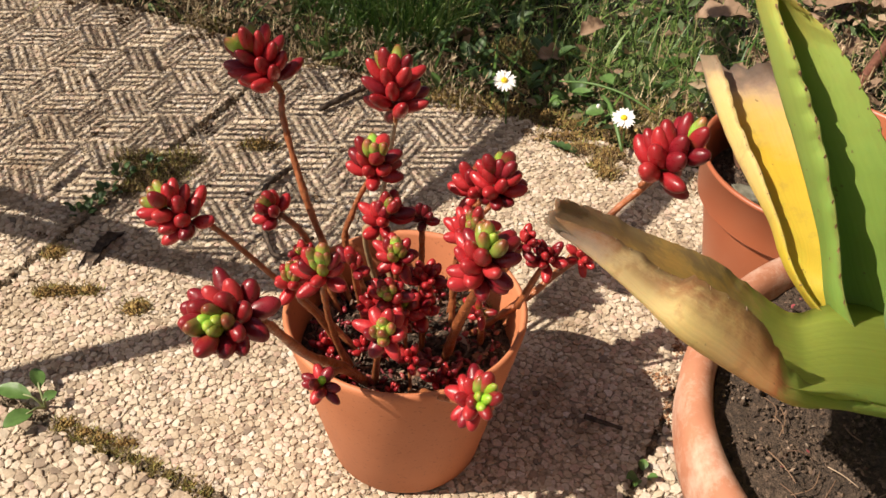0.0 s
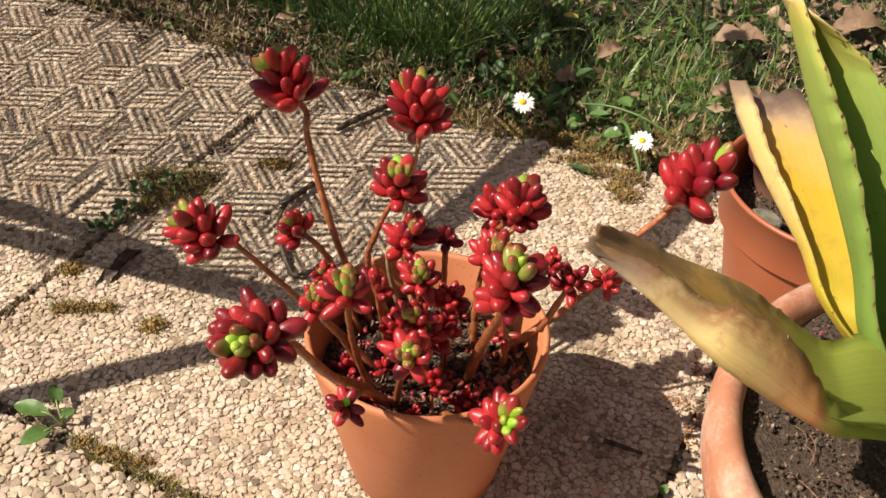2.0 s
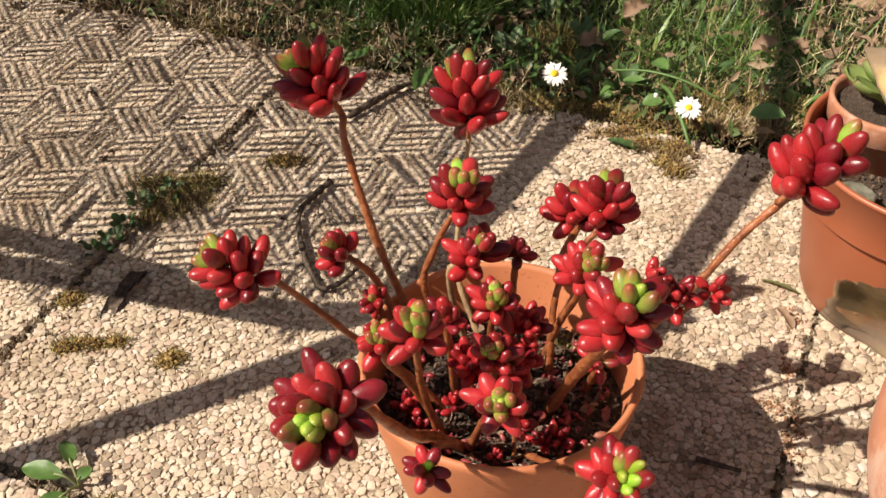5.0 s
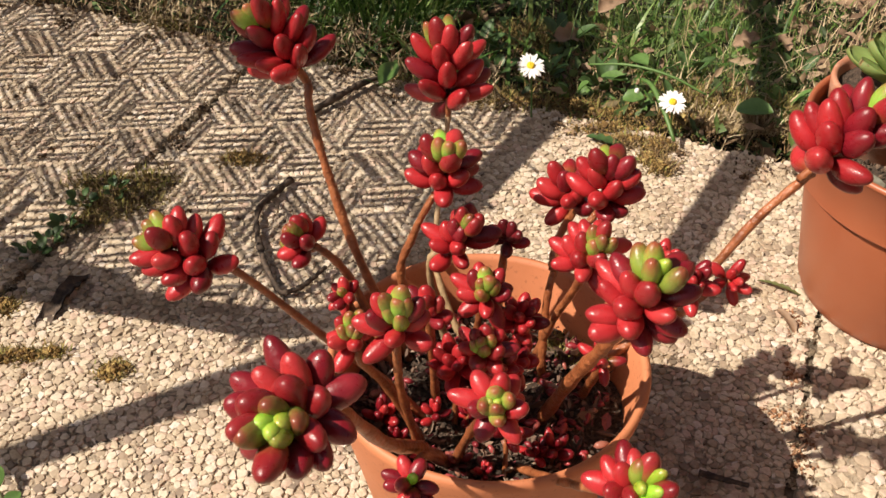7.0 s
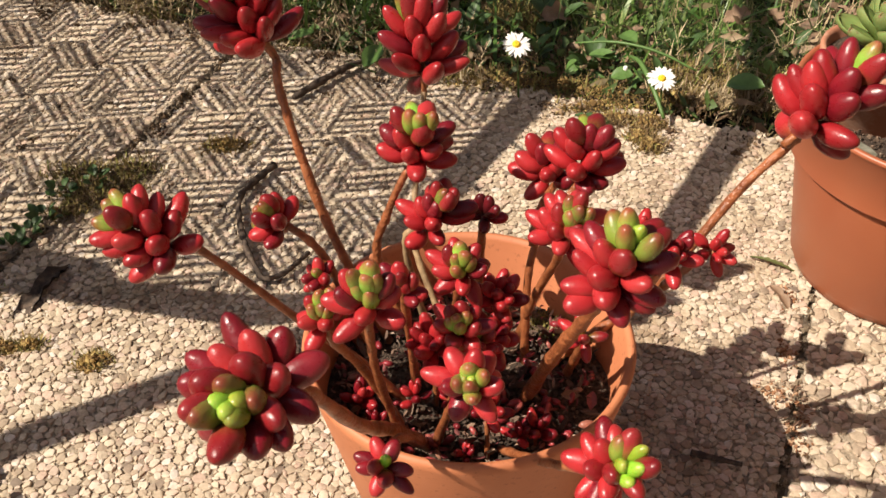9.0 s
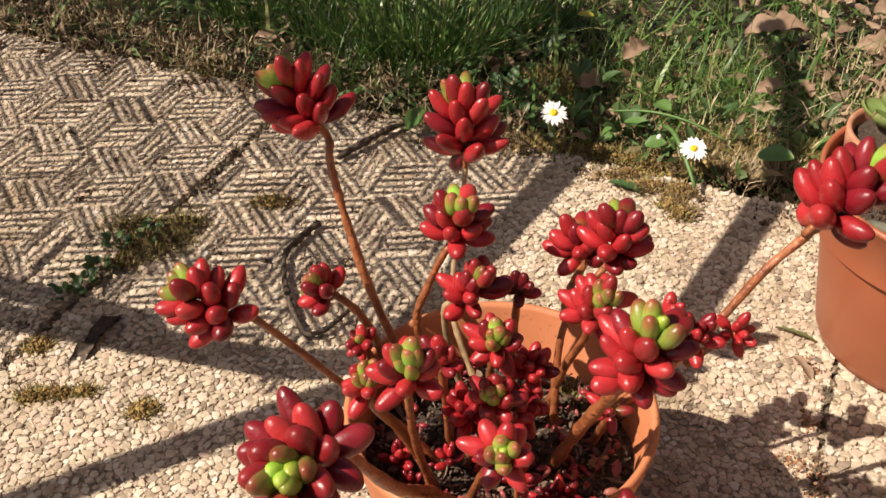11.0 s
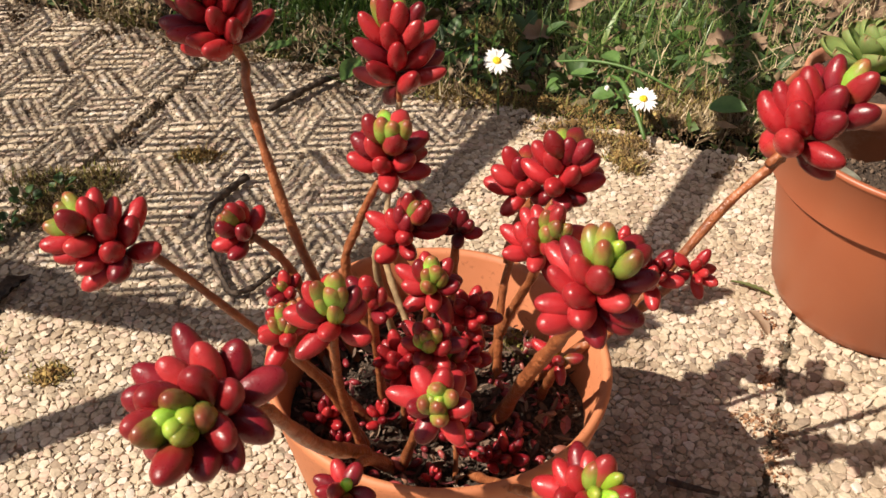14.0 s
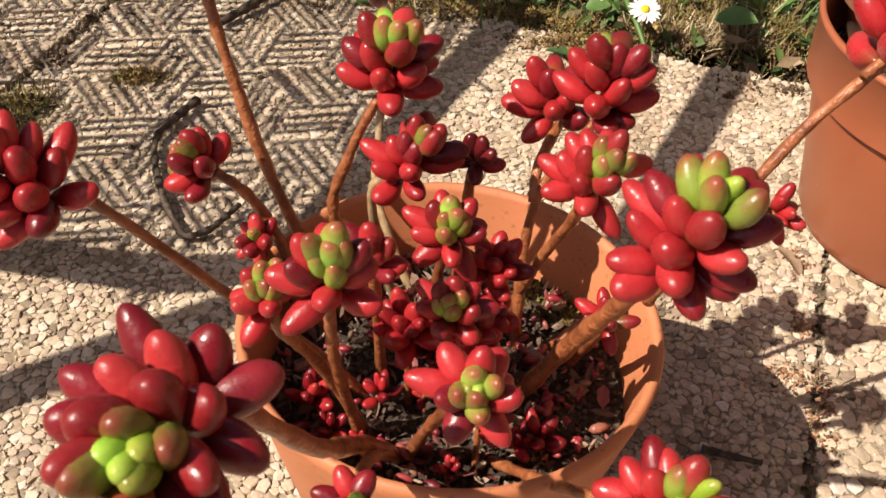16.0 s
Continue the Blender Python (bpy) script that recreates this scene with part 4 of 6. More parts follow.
rosette("M", (-0.0381, 0.4087, 0.1893), (-0.0540, -0.4321, 0.9002), 0.0149, [(-0.029, 0.434, 0.085), (-0.037, 0.422, 0.135), (-0.039, 0.415, 0.168)], 32, 0.2, flare=88, crown=0.95, size=0.0153, leaves=[("R", 0.24, 45, 149, 1), ("P", 0.32, 25, 145, 1.03), ("R", 0.45, 107, 102, 1), ("P", 0.45, 29, 75, 1), ("P", 0.06, 16, 161, 0.95), ("P", 0.34, 11, 88, 0.85), ("P", 0.24, 22, 44, 0.95), ("P", -0.21, 6, -45, 1.03), ("R", -0.08, 49, -179, 1), ("R", -0.23, 81, 178, 1.19), ("R", -0.23, 50, 12, 1), ("R", -0.5, 97, -136, 1.19), ("R", -0.42, 40, -102, 1), ("R", -0.63, 73, -26, 1), ("D", 0.16, 44, 28, 1)])
rosette("M2", (-0.0556, 0.4203, 0.1723), (0.0600, -0.3700, 0.9271), 0.0100, [(-0.027, 0.436, 0.085), (-0.042, 0.428, 0.132), (-0.053, 0.422, 0.156)], 18, 0.2, size=0.0119, leaves=[("R", 0.08, 41, 146, 1), ("P", -0.02, 29, -179, 1.03), ("P", 0.4, 20, 118, 0.95), ("P", 0.4, 22, 48, 1), ("P", 0.19, 10, -141, 0.85), ("P", 0.13, 14, -77, 0.85), ("R", -0.13, 110, 157, 1), ("R", -0.34, 66, -171, 1), ("R", -0.13, 40, -98, 1), ("R", -0.57, 107, -133, 1.14)])
rosette("R", (-0.0620, 0.4840, 0.1355), (-0.0510, -0.7451, 0.6650), 0.0088, [(-0.045, 0.487, 0.085)], 11, 0.2, flare=95, size=0.0102, leaves=[("R", 0, 71, 94, 1), ("R", -0.15, 85, 53, 1), ("D", 0.08, 40, -177, 1), ("R", -0.02, 24, -5, 1), ("R", 0.03, 30, -120, 1), ("P", 0.08, 27, 106, 0.85)])
rosette("S", (-0.0086, 0.4772, 0.1739), (0.2591, -0.3501, 0.9002), 0.0144, [(-0.010, 0.488, 0.085), (-0.020, 0.484, 0.132), (-0.022, 0.481, 0.161)], 24, 0.16, 1.2, pale=True, thick=0.0016, size=0.0138, leaves=[("R", -0.39, 90, 119, 1.35), ("R", -0.26, 52, 122, 1), ("D", 0.11, 36, 139, 1), ("R", -0.08, 18, 173, 1), ("R", -0.29, 43, -150, 1), ("R", -0.6, 76, 150, 1), ("R", -0.99, 88, -174, 1), ("T", 0.37, 32, 101, 1.03), ("T", 0.4, 105, 68, 1.03), ("T", 0.45, 83, 46, 1.03), ("T", 0.45, 10, -27, 1.03), ("T", 0.4, 7, -103, 1.03), ("P", 0.45, 8, 134, 0.95), ("R", -0.23, 66, -35, 1.25), ("R", -0.57, 68, -116, 1), ("D", 0.19, 65, -34, 1.23)])
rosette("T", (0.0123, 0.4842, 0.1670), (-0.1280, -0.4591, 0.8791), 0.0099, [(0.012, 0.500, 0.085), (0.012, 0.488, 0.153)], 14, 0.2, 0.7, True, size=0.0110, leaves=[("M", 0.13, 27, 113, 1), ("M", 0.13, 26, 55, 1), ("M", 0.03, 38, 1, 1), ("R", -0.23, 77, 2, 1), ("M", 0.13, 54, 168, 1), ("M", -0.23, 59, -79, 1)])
rosette("L2", (-0.0041, 0.4186, 0.1633), (-0.1150, -0.5331, 0.8382), 0.0129, [(0.000, 0.455, 0.085)], 26, 0.16, 0.9, flare=90, size=0.0120, leaves=[("R", 0.16, 80, 145, 1.1), ("T", 0.24, 33, 131, 1.03), ("T", 0.24, 38, 85, 1.03), ("P", 0.13, 25, 46, 0.95), ("P", 0.24, 10, 118, 0.85), ("P", 0.06, 21, 171, 0.95), ("R", 0.13, 63, 46, 1), ("R", -0.02, 54, -177, 1), ("P", -0.13, 4, -45, 1.03), ("R", -0.13, 41, -1, 1), ("R", -0.31, 47, -107, 1), ("R", -0.39, 76, -44, 1), ("R", -0.13, 86, 12, 1.24)])
rosette("N", (-0.0033, 0.3797, 0.1737), (-0.0390, -0.5983, 0.8004), 0.0146, [(-0.014, 0.426, 0.085), (-0.009, 0.401, 0.137)], 24, 0.25, 0.6, flare=98, crown=0.85, pure=True, size=0.0140, leaves=[("R", -0.05, 88, 123, 1.11), ("R", 0.13, 53, 81, 1), ("R", 0.19, 101, 55, 1), ("R", -0.15, 91, 165, 1.34), ("R", -0.15, 49, -171, 1), ("P", -0.05, 25, -171, 1.03), ("P", 0.08, 21, 106, 0.95), ("G", 0, 15, 166, 0.85), ("G", 0.03, 2, 123, 0.85), ("P", 0, 9, -117, 0.95), ("P", 0.08, 20, 20, 1.03), ("R", 0.16, 127, 20, 1), ("R", 0.08, 51, -10, 1), ("P", -0.02, 31, -89, 1), ("R", 0.03, 86, -60, 1.13), ("R", -0.15, 92, -117, 1.03)])
rosette("U", (0.0470, 0.4252, 0.1479), (-0.2681, -0.5772, 0.7713), 0.0104, [(0.050, 0.462, 0.085)], 17, 0.25, flare=92, size=0.0092, leaves=[("R", 0.19, 85, 160, 1.31), ("R", -0.05, 53, -176, 1), ("R", 0.24, 83, 113, 1.18), ("T", 0.16, 49, 111, 1.03), ("T", 0, 88, 17, 1.12), ("T", -0.13, 11, -47, 1.03), ("R", -0.26, 94, -69, 1.13)])
rosette("W", (0.083, 0.438, 0.179), (-0.021, -0.591, 0.807), 0.0112, [(0.070, 0.450, 0.130)], 13, 0.0, flare=95)
rosette("Q", (0.103, 0.446, 0.172), (0.007, -0.832, 0.555), 0.0105, [(0.085, 0.450, 0.150)], 9, 0.0, 0.5, flare=100, dark=0.0)
rosette("X", (-0.0249, 0.4351, 0.1699), (0.0030, -0.5158, 0.8567), 0.0085, [(-0.020, 0.460, 0.085)], 14, 0.25, flare=90, size=0.0112, leaves=[("R", 0.42, 78, 133, 1.16), ("R", 0.45, 46, 107, 1), ("R", 0.45, 117, 118, 1), ("T", -0.05, 30, 36, 1), ("R", -0.29, 5, 52, 1), ("R", -0.47, 59, -12, 1), ("D", -0.6, 45, -53, 1), ("T", 0.13, 19, 117, 1.03)])
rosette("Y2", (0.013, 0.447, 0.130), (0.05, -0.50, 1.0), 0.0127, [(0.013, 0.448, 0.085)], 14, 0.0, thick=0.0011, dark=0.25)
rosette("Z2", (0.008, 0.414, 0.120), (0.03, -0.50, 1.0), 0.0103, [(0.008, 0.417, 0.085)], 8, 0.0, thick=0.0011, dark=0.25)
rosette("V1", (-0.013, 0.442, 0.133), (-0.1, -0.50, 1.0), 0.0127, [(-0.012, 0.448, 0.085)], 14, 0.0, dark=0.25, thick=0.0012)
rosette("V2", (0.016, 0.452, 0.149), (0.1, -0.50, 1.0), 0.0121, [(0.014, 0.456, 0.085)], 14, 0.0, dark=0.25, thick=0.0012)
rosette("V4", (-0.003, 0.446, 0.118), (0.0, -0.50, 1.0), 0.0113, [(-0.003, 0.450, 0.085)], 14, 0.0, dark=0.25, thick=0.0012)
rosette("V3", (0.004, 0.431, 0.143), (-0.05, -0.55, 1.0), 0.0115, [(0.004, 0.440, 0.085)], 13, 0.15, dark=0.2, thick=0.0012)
rosette("W3", (0.070, 0.437, 0.190), (0.28, -0.50, 1.0), 0.0105, [(0.060, 0.442, 0.165)], 11, 0.0)


# ---- seedlings and moss on the soil ----
for k, (x, y, s) in enumerate(((-0.040, 0.432, 0.005), (-0.046, 0.446, 0.0075), (-0.002, 0.412, 0.004), (0.022, 0.420, 0.006), (-0.022, 0.446, 0.006), (-0.030, 0.425, 0.004), (0.006, 0.470, 0.006), (0.022, 0.500, 0.006), (-0.006, 0.444, 0.006), (0.030, 0.421, 0.007))):
    rosette(300 + k, (x, y, 0.093 + s * 0.6), (0.2 * math.sin(k), 0.2 * math.cos(3 * k), 1), s * 1.35, [(x, y, 0.083)], 7, 0.0, 0.5, thick=0.0008, dark=0.5)


# ---- the plastic pot behind, with a small clay pot of echeveria in it ----
POT2 = (0.300, 0.622, 0.0)
nursery_pot = thing("nursery_pot", POT2, "terracotta-coloured plastic nursery pot standing on the slabs", "flower pot")
profile = [(0.002, 0.0), (0.0610, 0.0), (0.0640, 0.0015), (0.0650, 0.006), (0.0672, 0.009), (0.0802, 0.0880), (0.0803, 0.0886), (0.0804, 0.0890), (0.0846, 0.0893), (0.0852, 0.0896), (0.0853, 0.0902), (0.0870, 0.1225), (0.0884, 0.1235), (0.0884, 0.1260), (0.0862, 0.1268), (0.0848, 0.124), (0.0825, 0.100), (0.063, 0.006), (0.002, 0.005)]
part("pot_wall", mesh_of("pot_wall", *revolve(profile, POT2, 96), plastic), nursery_pot)
soil_disc("soil", POT2, 0.0800, 0.092, 0.003, nursery_pot, "dark potting soil", 8)
tagged(new("soil_crumbs", many("soil_crumbs", *crumbs(2200, POT2, 0.078, 0.0925, 0.0013, 73), crumb_skin, False)), "crumbly dark soil in the plastic pot", "soil", kind="stuff")
for k, (x, y, s, a) in enumerate(((0.262, 0.578, 0.019, 20), (0.296, 0.566, 0.016, 80), (0.244, 0.607, 0.012, 140), (0.330, 0.572, 0.015, 10))):
    r0 = random.Random(k)
    outline = [(s * r0.uniform(0.8, 1.1) * math.cos(j * 0.7), 0.7 * s * r0.uniform(0.8, 1.1) * math.sin(j * 0.7)) for j in range(9)]
    v = [pose(x, y, 0.0985 + 0.001 * k, 3, -4, a) @ Vector((q, w, z)) for z, e in ((0, 1.0), (0.003, 1.0), (0.0042, 0.9)) for q, w in [(q * e, w * e) for q, w in outline]]
    f = [tuple(range(9))[::-1], tuple(range(18, 27))] + [(i * 9 + j, i * 9 + (j + 1) % 9, i * 9 + 9 + (j + 1) % 9, i * 9 + 9 + j) for i in range(2) for j in range(9)]
    st = new("flat_stone", mesh_of("flat_stone", v, f, slate, False))
    tagged(st, "flat grey-green stone shard lying on pot soil", "stone", "stone shards in the pot")

POT3 = (0.2765, 0.664, 0.0850)
clay_pot = thing("clay_pot", POT3, "small clay pot with a thick rim standing in the plastic pot", "flower pot")
SMALL = 0.90                      # the clay pot sits a little sunk in the soil
profile = [(0.002, 0.0), (0.0255, 0.0), (0.0270, 0.002), (0.0335, 0.036), (0.0362, 0.0365), (0.0376, 0.038), (0.0392, 0.0545), (0.0388, 0.0570), (0.0366, 0.0572), (0.0352, 0.055), (0.0318, 0.036), (0.025, 0.004), (0.002, 0.004)]
part("pot_wall", mesh_of("pot_wall", *revolve([(r, z * SMALL) for r, z in profile], POT3, 72, 0.004), weathered), clay_pot)
soil_disc("soil", POT3, 0.0340, 0.1290, 0.002, clay_pot, "dark potting soil", 5, 12, 40)


def blade_leaf(near, keel, far, material, name, parent, thickness=0.006, teeth=0, seed=0, along=22, across=9, label="", wavy=0.0, bite=1.0, torn=0.0):
    """A fleshy leaf lofted between its two edges over its keel; each a list of places from tip to base."""
    a, b, c = spline(near, along), spline(keel, along), spline(far, along)
    for i in range(along):
        for edge, shape in ((a, 3.0), (c, 8.0)):
            out = (edge[i] - b[i])
            edge[i] = edge[i] + out.normalized() * wavy * (noise.noise((i * 0.55, shape, seed)) + 0.7 * noise.noise((i * 1.7, shape, seed))) if out.length > 1e-6 else edge[i]
    rows = []
    for i in range(along):
        row = []
        for k in range(across):
            s = k / (across - 1)
            ctl = 2 * b[i] - (a[i] + c[i]) * 0.5
            row.append((1 - s) ** 2 * a[i] + 2 * s * (1 - s) * ctl + s * s * c[i])
        rows.append(row)
    deep = 5 if torn < 0.5 else 12
    for i in range(deep):
        for k in range(across):
            s = k / (across - 1)
            amount = torn * (1.1 * max(0.0, 1 - abs(s - 0.42) / 0.2) + 0.5 * abs(noise.noise((k * 1.7, seed, 0.5))))
            rows[i][k] = rows[i][k].lerp(rows[deep + 3][k], min(0.96, amount) * (1 - i / deep))
    verts, faces, uvs = [], [], []
    for side in (0, 1):
        for i in range(along):
            for k in range(across):
                p0 = rows[i][k]
                du = rows[i][min(k + 1, across - 1)] - rows[i][max(k - 1, 0)]
                dv = rows[min(i + 1, along - 1)][k] - rows[max(i - 1, 0)][k]
                n = du.cross(dv)
                n = n.normalized() if n.length > 1e-9 else Vector((0, 0, 1))
                s = k / (across - 1)
                body = thickness * (0.10 + 0.9 * math.sin(math.pi * s)) * min(1, 0.25 + 1.6 * i / along)
                verts.append(p0 + n * body * (0.0 if side == 0 else 1.0) * FACE[name])
                uvs.append((s, 1 - i / (along - 1)))
    k0 = along * across
    for i in range(along - 1):
        for k in range(across - 1):
            q = i * across + k
            faces.append((q, q + 1, q + across + 1, q + across))
            faces.append((k0 + q, k0 + q + across, k0 + q + across + 1, k0 + q + 1))
        q = i * across
        faces.append((q, q + across, k0 + q + across, k0 + q))
        q += across - 1
        faces.append((q, k0 + q, k0 + q + across, q + across))
    for k in range(across - 1):
        faces.append((k, k0 + k, k0 + k + 1, k + 1))
        q = (along - 1) * across + k
        faces.append((q, q + 1, k0 + q + 1, k0 + q))
    me = mesh_of("leaf", verts, faces, material)
    layer = me.uv_layers.new(name="UVMap")
    for loop in me.loops:
        layer.data[loop.index].uv = uvs[loop.vertex_index]
    leaf = part("leaf", me, parent, label)
    if teeth:
        r0, pieces = random.Random(seed), []
        for edge, inner in ((a, b), (c, b)):
            line = spline(edge, teeth)
            deep = spline(inner, teeth)
            for i in range(1, teeth - 1):
                out = (line[i] - deep[i]).normalized()
                way = (line[i + 1] - line[i - 1]).normalized()
                h, w = bite * r0.uniform(0.0008, 0.0020), bite * r0.uniform(0.0010, 0.0018)
                n = out.cross(way)
                o = line[i] - out * 0.0008
                v = [o - way * w, o + n * 0.0009, o + way * w, o - n * 0.0009, o + out * h - way * w * 0.8]
                pieces.append((v, [(0, 1, 4), (1, 2, 4), (2, 3, 4), (3, 0, 4), (3, 2, 1, 0)]))
        for v, f in pieces:
            t0 = new("thorn", mesh_of("thorn", v, f, tooth_skin, False))
            t0.parent = leaf
    return leaf


FACE = {"low": -1, "gold": -1, "tall": -1, "grey": -1, "old": -1, "eche": -1}
echeveria = thing("echeveria", (POT3[0], POT3[1], 0.1290), "olive-green echeveria rosette with red tips in a clay pot", "succulent")
for i in range(22):
    r0 = random.Random(40 + i)
    s = i / 21
    az, rise, ln = i * 2.39996, radians(16 + 62 * s), 0.037 - 0.015 * s
    m = Matrix.Translation((POT3[0] - 0.003, POT3[1] - 0.004, 0.1365 + 0.012 * s)) @ Matrix.Rotation(az, 4, "Z") @ Matrix.Rotation(-rise, 4, "Y")
    w = 0.0108 - 0.0046 * s
    sect = ((1.0, 0.03), (0.93, 0.45), (0.75, 0.95), (0.45, 0.85), (0.0, 0.4))
    near = [m @ Vector((ln * q, -w * e, 0.003)) for q, e in sect]
    far = [m @ Vector((ln * q, w * e, 0.003)) for q, e in sect]
    keel = [m @ Vector((ln * q, 0, 0)) for q, e in sect]
    blade_leaf(near, keel, far, eche_skin, "eche", echeveria, 0.004, along=10, across=7)

# ---- the agave in its weathered clay pot ----
POT4 = (0.270, 0.299, 0.0)
agave_pot = thing("agave_pot", POT4, "weathered terracotta pot with a thick rounded rim and lime bloom", "flower pot")
profile = [(0.002, 0.0), (0.088, 0.0), (0.092, 0.003), (0.124, 0.150), (0.128, 0.165), (0.1345, 0.170), (0.1370, 0.180), (0.1372, 0.196), (0.1345, 0.2055), (0.1290, 0.2075), (0.1240, 0.2050), (0.1215, 0.198), (0.1190, 0.170), (0.085, 0.01), (0.002, 0.01)]
part("pot_wall", mesh_of("pot_wall", *revolve(profile, POT4, 120, 0.004), weathered), agave_pot)
soil_disc("soil", POT4, 0.1205, 0.193, 0.004, agave_pot, "dry dark potting soil with white grit", 12, 36, 90)
tagged(new("soil_litter", mesh_of("soil_litter", *flakes(500, POT4, 0.115, 0.196, 0.0014, 33), litter, False)), "pale grit and straw scraps on the agave soil", "soil scraps", kind="stuff")
tagged(new("soil_crumbs", many("soil_crumbs", *crumbs(7500, POT4, 0.119, 0.1925, 0.0010, 72), crumb_skin, False)), "crumbly dark soil in the agave pot", "soil", kind="stuff")
r0 = random.Random(77)
pieces = []
for _ in range(130):
    a, d, w = r0.uniform(0, 6.283), 0.112 * math.sqrt(r0.random()), r0.uniform(0, 6.283)
    q, l = Vector((POT4[0] + d * math.cos(a), POT4[1] + d * math.sin(a), 0.1965)), r0.uniform(0.004, 0.012)
    way = Vector((math.cos(w), math.sin(w), 0))
    side = Vector((-way.y, way.x, 0)) * l * r0.uniform(-0.4, 0.4)
    line = spline([q - way * l, q + side + Vector((0, 0, 0.0012)), q + way * l + Vector((0, 0, r0.uniform(0, 0.003)))], 7)
    pieces.append(tube(line, [0.00028] * 7, 4))
tagged(new("root_fibres", mesh_of("root_fibres", *join(pieces), fibre_skin)), "reddish-brown root fibres on the agave soil", "root fibres", kind="stuff")
agave = thing("agave", (0.24, 0.31, 0.19), "toothed agave with green, yellow and withered leaves", "succulent")
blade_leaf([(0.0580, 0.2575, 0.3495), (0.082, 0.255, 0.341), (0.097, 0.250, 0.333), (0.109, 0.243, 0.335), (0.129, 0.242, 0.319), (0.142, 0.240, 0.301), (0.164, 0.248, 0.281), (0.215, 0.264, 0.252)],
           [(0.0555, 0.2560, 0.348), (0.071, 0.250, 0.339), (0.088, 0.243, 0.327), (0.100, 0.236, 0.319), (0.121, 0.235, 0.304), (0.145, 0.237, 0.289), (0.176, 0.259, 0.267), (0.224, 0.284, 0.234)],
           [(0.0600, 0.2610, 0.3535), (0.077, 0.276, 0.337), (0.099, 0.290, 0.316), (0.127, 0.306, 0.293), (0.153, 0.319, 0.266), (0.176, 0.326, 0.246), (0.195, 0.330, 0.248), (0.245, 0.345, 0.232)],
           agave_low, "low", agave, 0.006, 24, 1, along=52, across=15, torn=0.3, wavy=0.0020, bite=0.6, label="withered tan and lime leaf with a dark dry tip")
blade_leaf([(0.158, 0.461, 0.297), (0.162, 0.441, 0.29), (0.163, 0.422, 0.285), (0.169, 0.394, 0.276), (0.174, 0.364, 0.267), (0.18, 0.331, 0.256), (0.212, 0.305, 0.232)],
           [(0.153, 0.479, 0.288), (0.159, 0.451, 0.28), (0.164, 0.423, 0.271), (0.17, 0.398, 0.263), (0.177, 0.374, 0.256), (0.183, 0.343, 0.246), (0.228, 0.318, 0.205)],
           [(0.187, 0.467, 0.29), (0.197, 0.436, 0.281), (0.201, 0.406, 0.272), (0.203, 0.375, 0.262), (0.202, 0.355, 0.256), (0.199, 0.333, 0.249), (0.235, 0.325, 0.226)],
           agave_gold, "gold", agave, 0.003, 18, 2, along=44, across=17, torn=0.8, wavy=0.002, bite=0.45, label="bright yellow dying leaf with a split dry brown tip")
blade_leaf([(0.145, 0.374, 0.380), (0.153, 0.356, 0.363), (0.163, 0.348, 0.344), (0.173, 0.340, 0.323), (0.183, 0.328, 0.293), (0.194, 0.314, 0.257), (0.225, 0.300, 0.215)],
           [(0.140, 0.384, 0.379), (0.151, 0.387, 0.357), (0.164, 0.376, 0.327), (0.177, 0.365, 0.300), (0.191, 0.353, 0.268), (0.205, 0.337, 0.230), (0.245, 0.325, 0.200)],
           [(0.152, 0.366, 0.375), (0.171, 0.359, 0.362), (0.186, 0.352, 0.343), (0.204, 0.341, 0.316), (0.216, 0.334, 0.290), (0.235, 0.328, 0.255), (0.260, 0.320, 0.215)],
           agave_tall, "tall", agave, 0.006, 22, 3, along=40, wavy=0.003, bite=1.1, label="tall green channelled leaf with yellowed edges")
blade_leaf([(0.262, 0.300, 0.420), (0.225, 0.290, 0.370), (0.198, 0.288, 0.324), (0.191, 0.284, 0.294), (0.198, 0.280, 0.272), (0.215, 0.275, 0.235)],
           [(0.264, 0.303, 0.418), (0.240, 0.310, 0.365), (0.222, 0.312, 0.315), (0.212, 0.312, 0.285), (0.214, 0.310, 0.258), (0.235, 0.305, 0.215)],
           [(0.266, 0.306, 0.420), (0.272, 0.325, 0.375), (0.268, 0.330, 0.330), (0.262, 0.330, 0.295), (0.258, 0.325, 0.262), (0.258, 0.318, 0.222)],
           agave_grey, "grey", agave, 0.008, 20, 4, label="grey-green upright leaf")
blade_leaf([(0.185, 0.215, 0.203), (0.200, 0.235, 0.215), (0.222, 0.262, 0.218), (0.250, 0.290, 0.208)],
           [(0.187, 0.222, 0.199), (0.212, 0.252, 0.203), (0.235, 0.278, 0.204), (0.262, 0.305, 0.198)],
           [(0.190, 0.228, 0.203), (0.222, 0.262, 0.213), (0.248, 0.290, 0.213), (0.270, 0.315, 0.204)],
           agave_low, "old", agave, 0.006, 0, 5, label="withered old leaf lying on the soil")
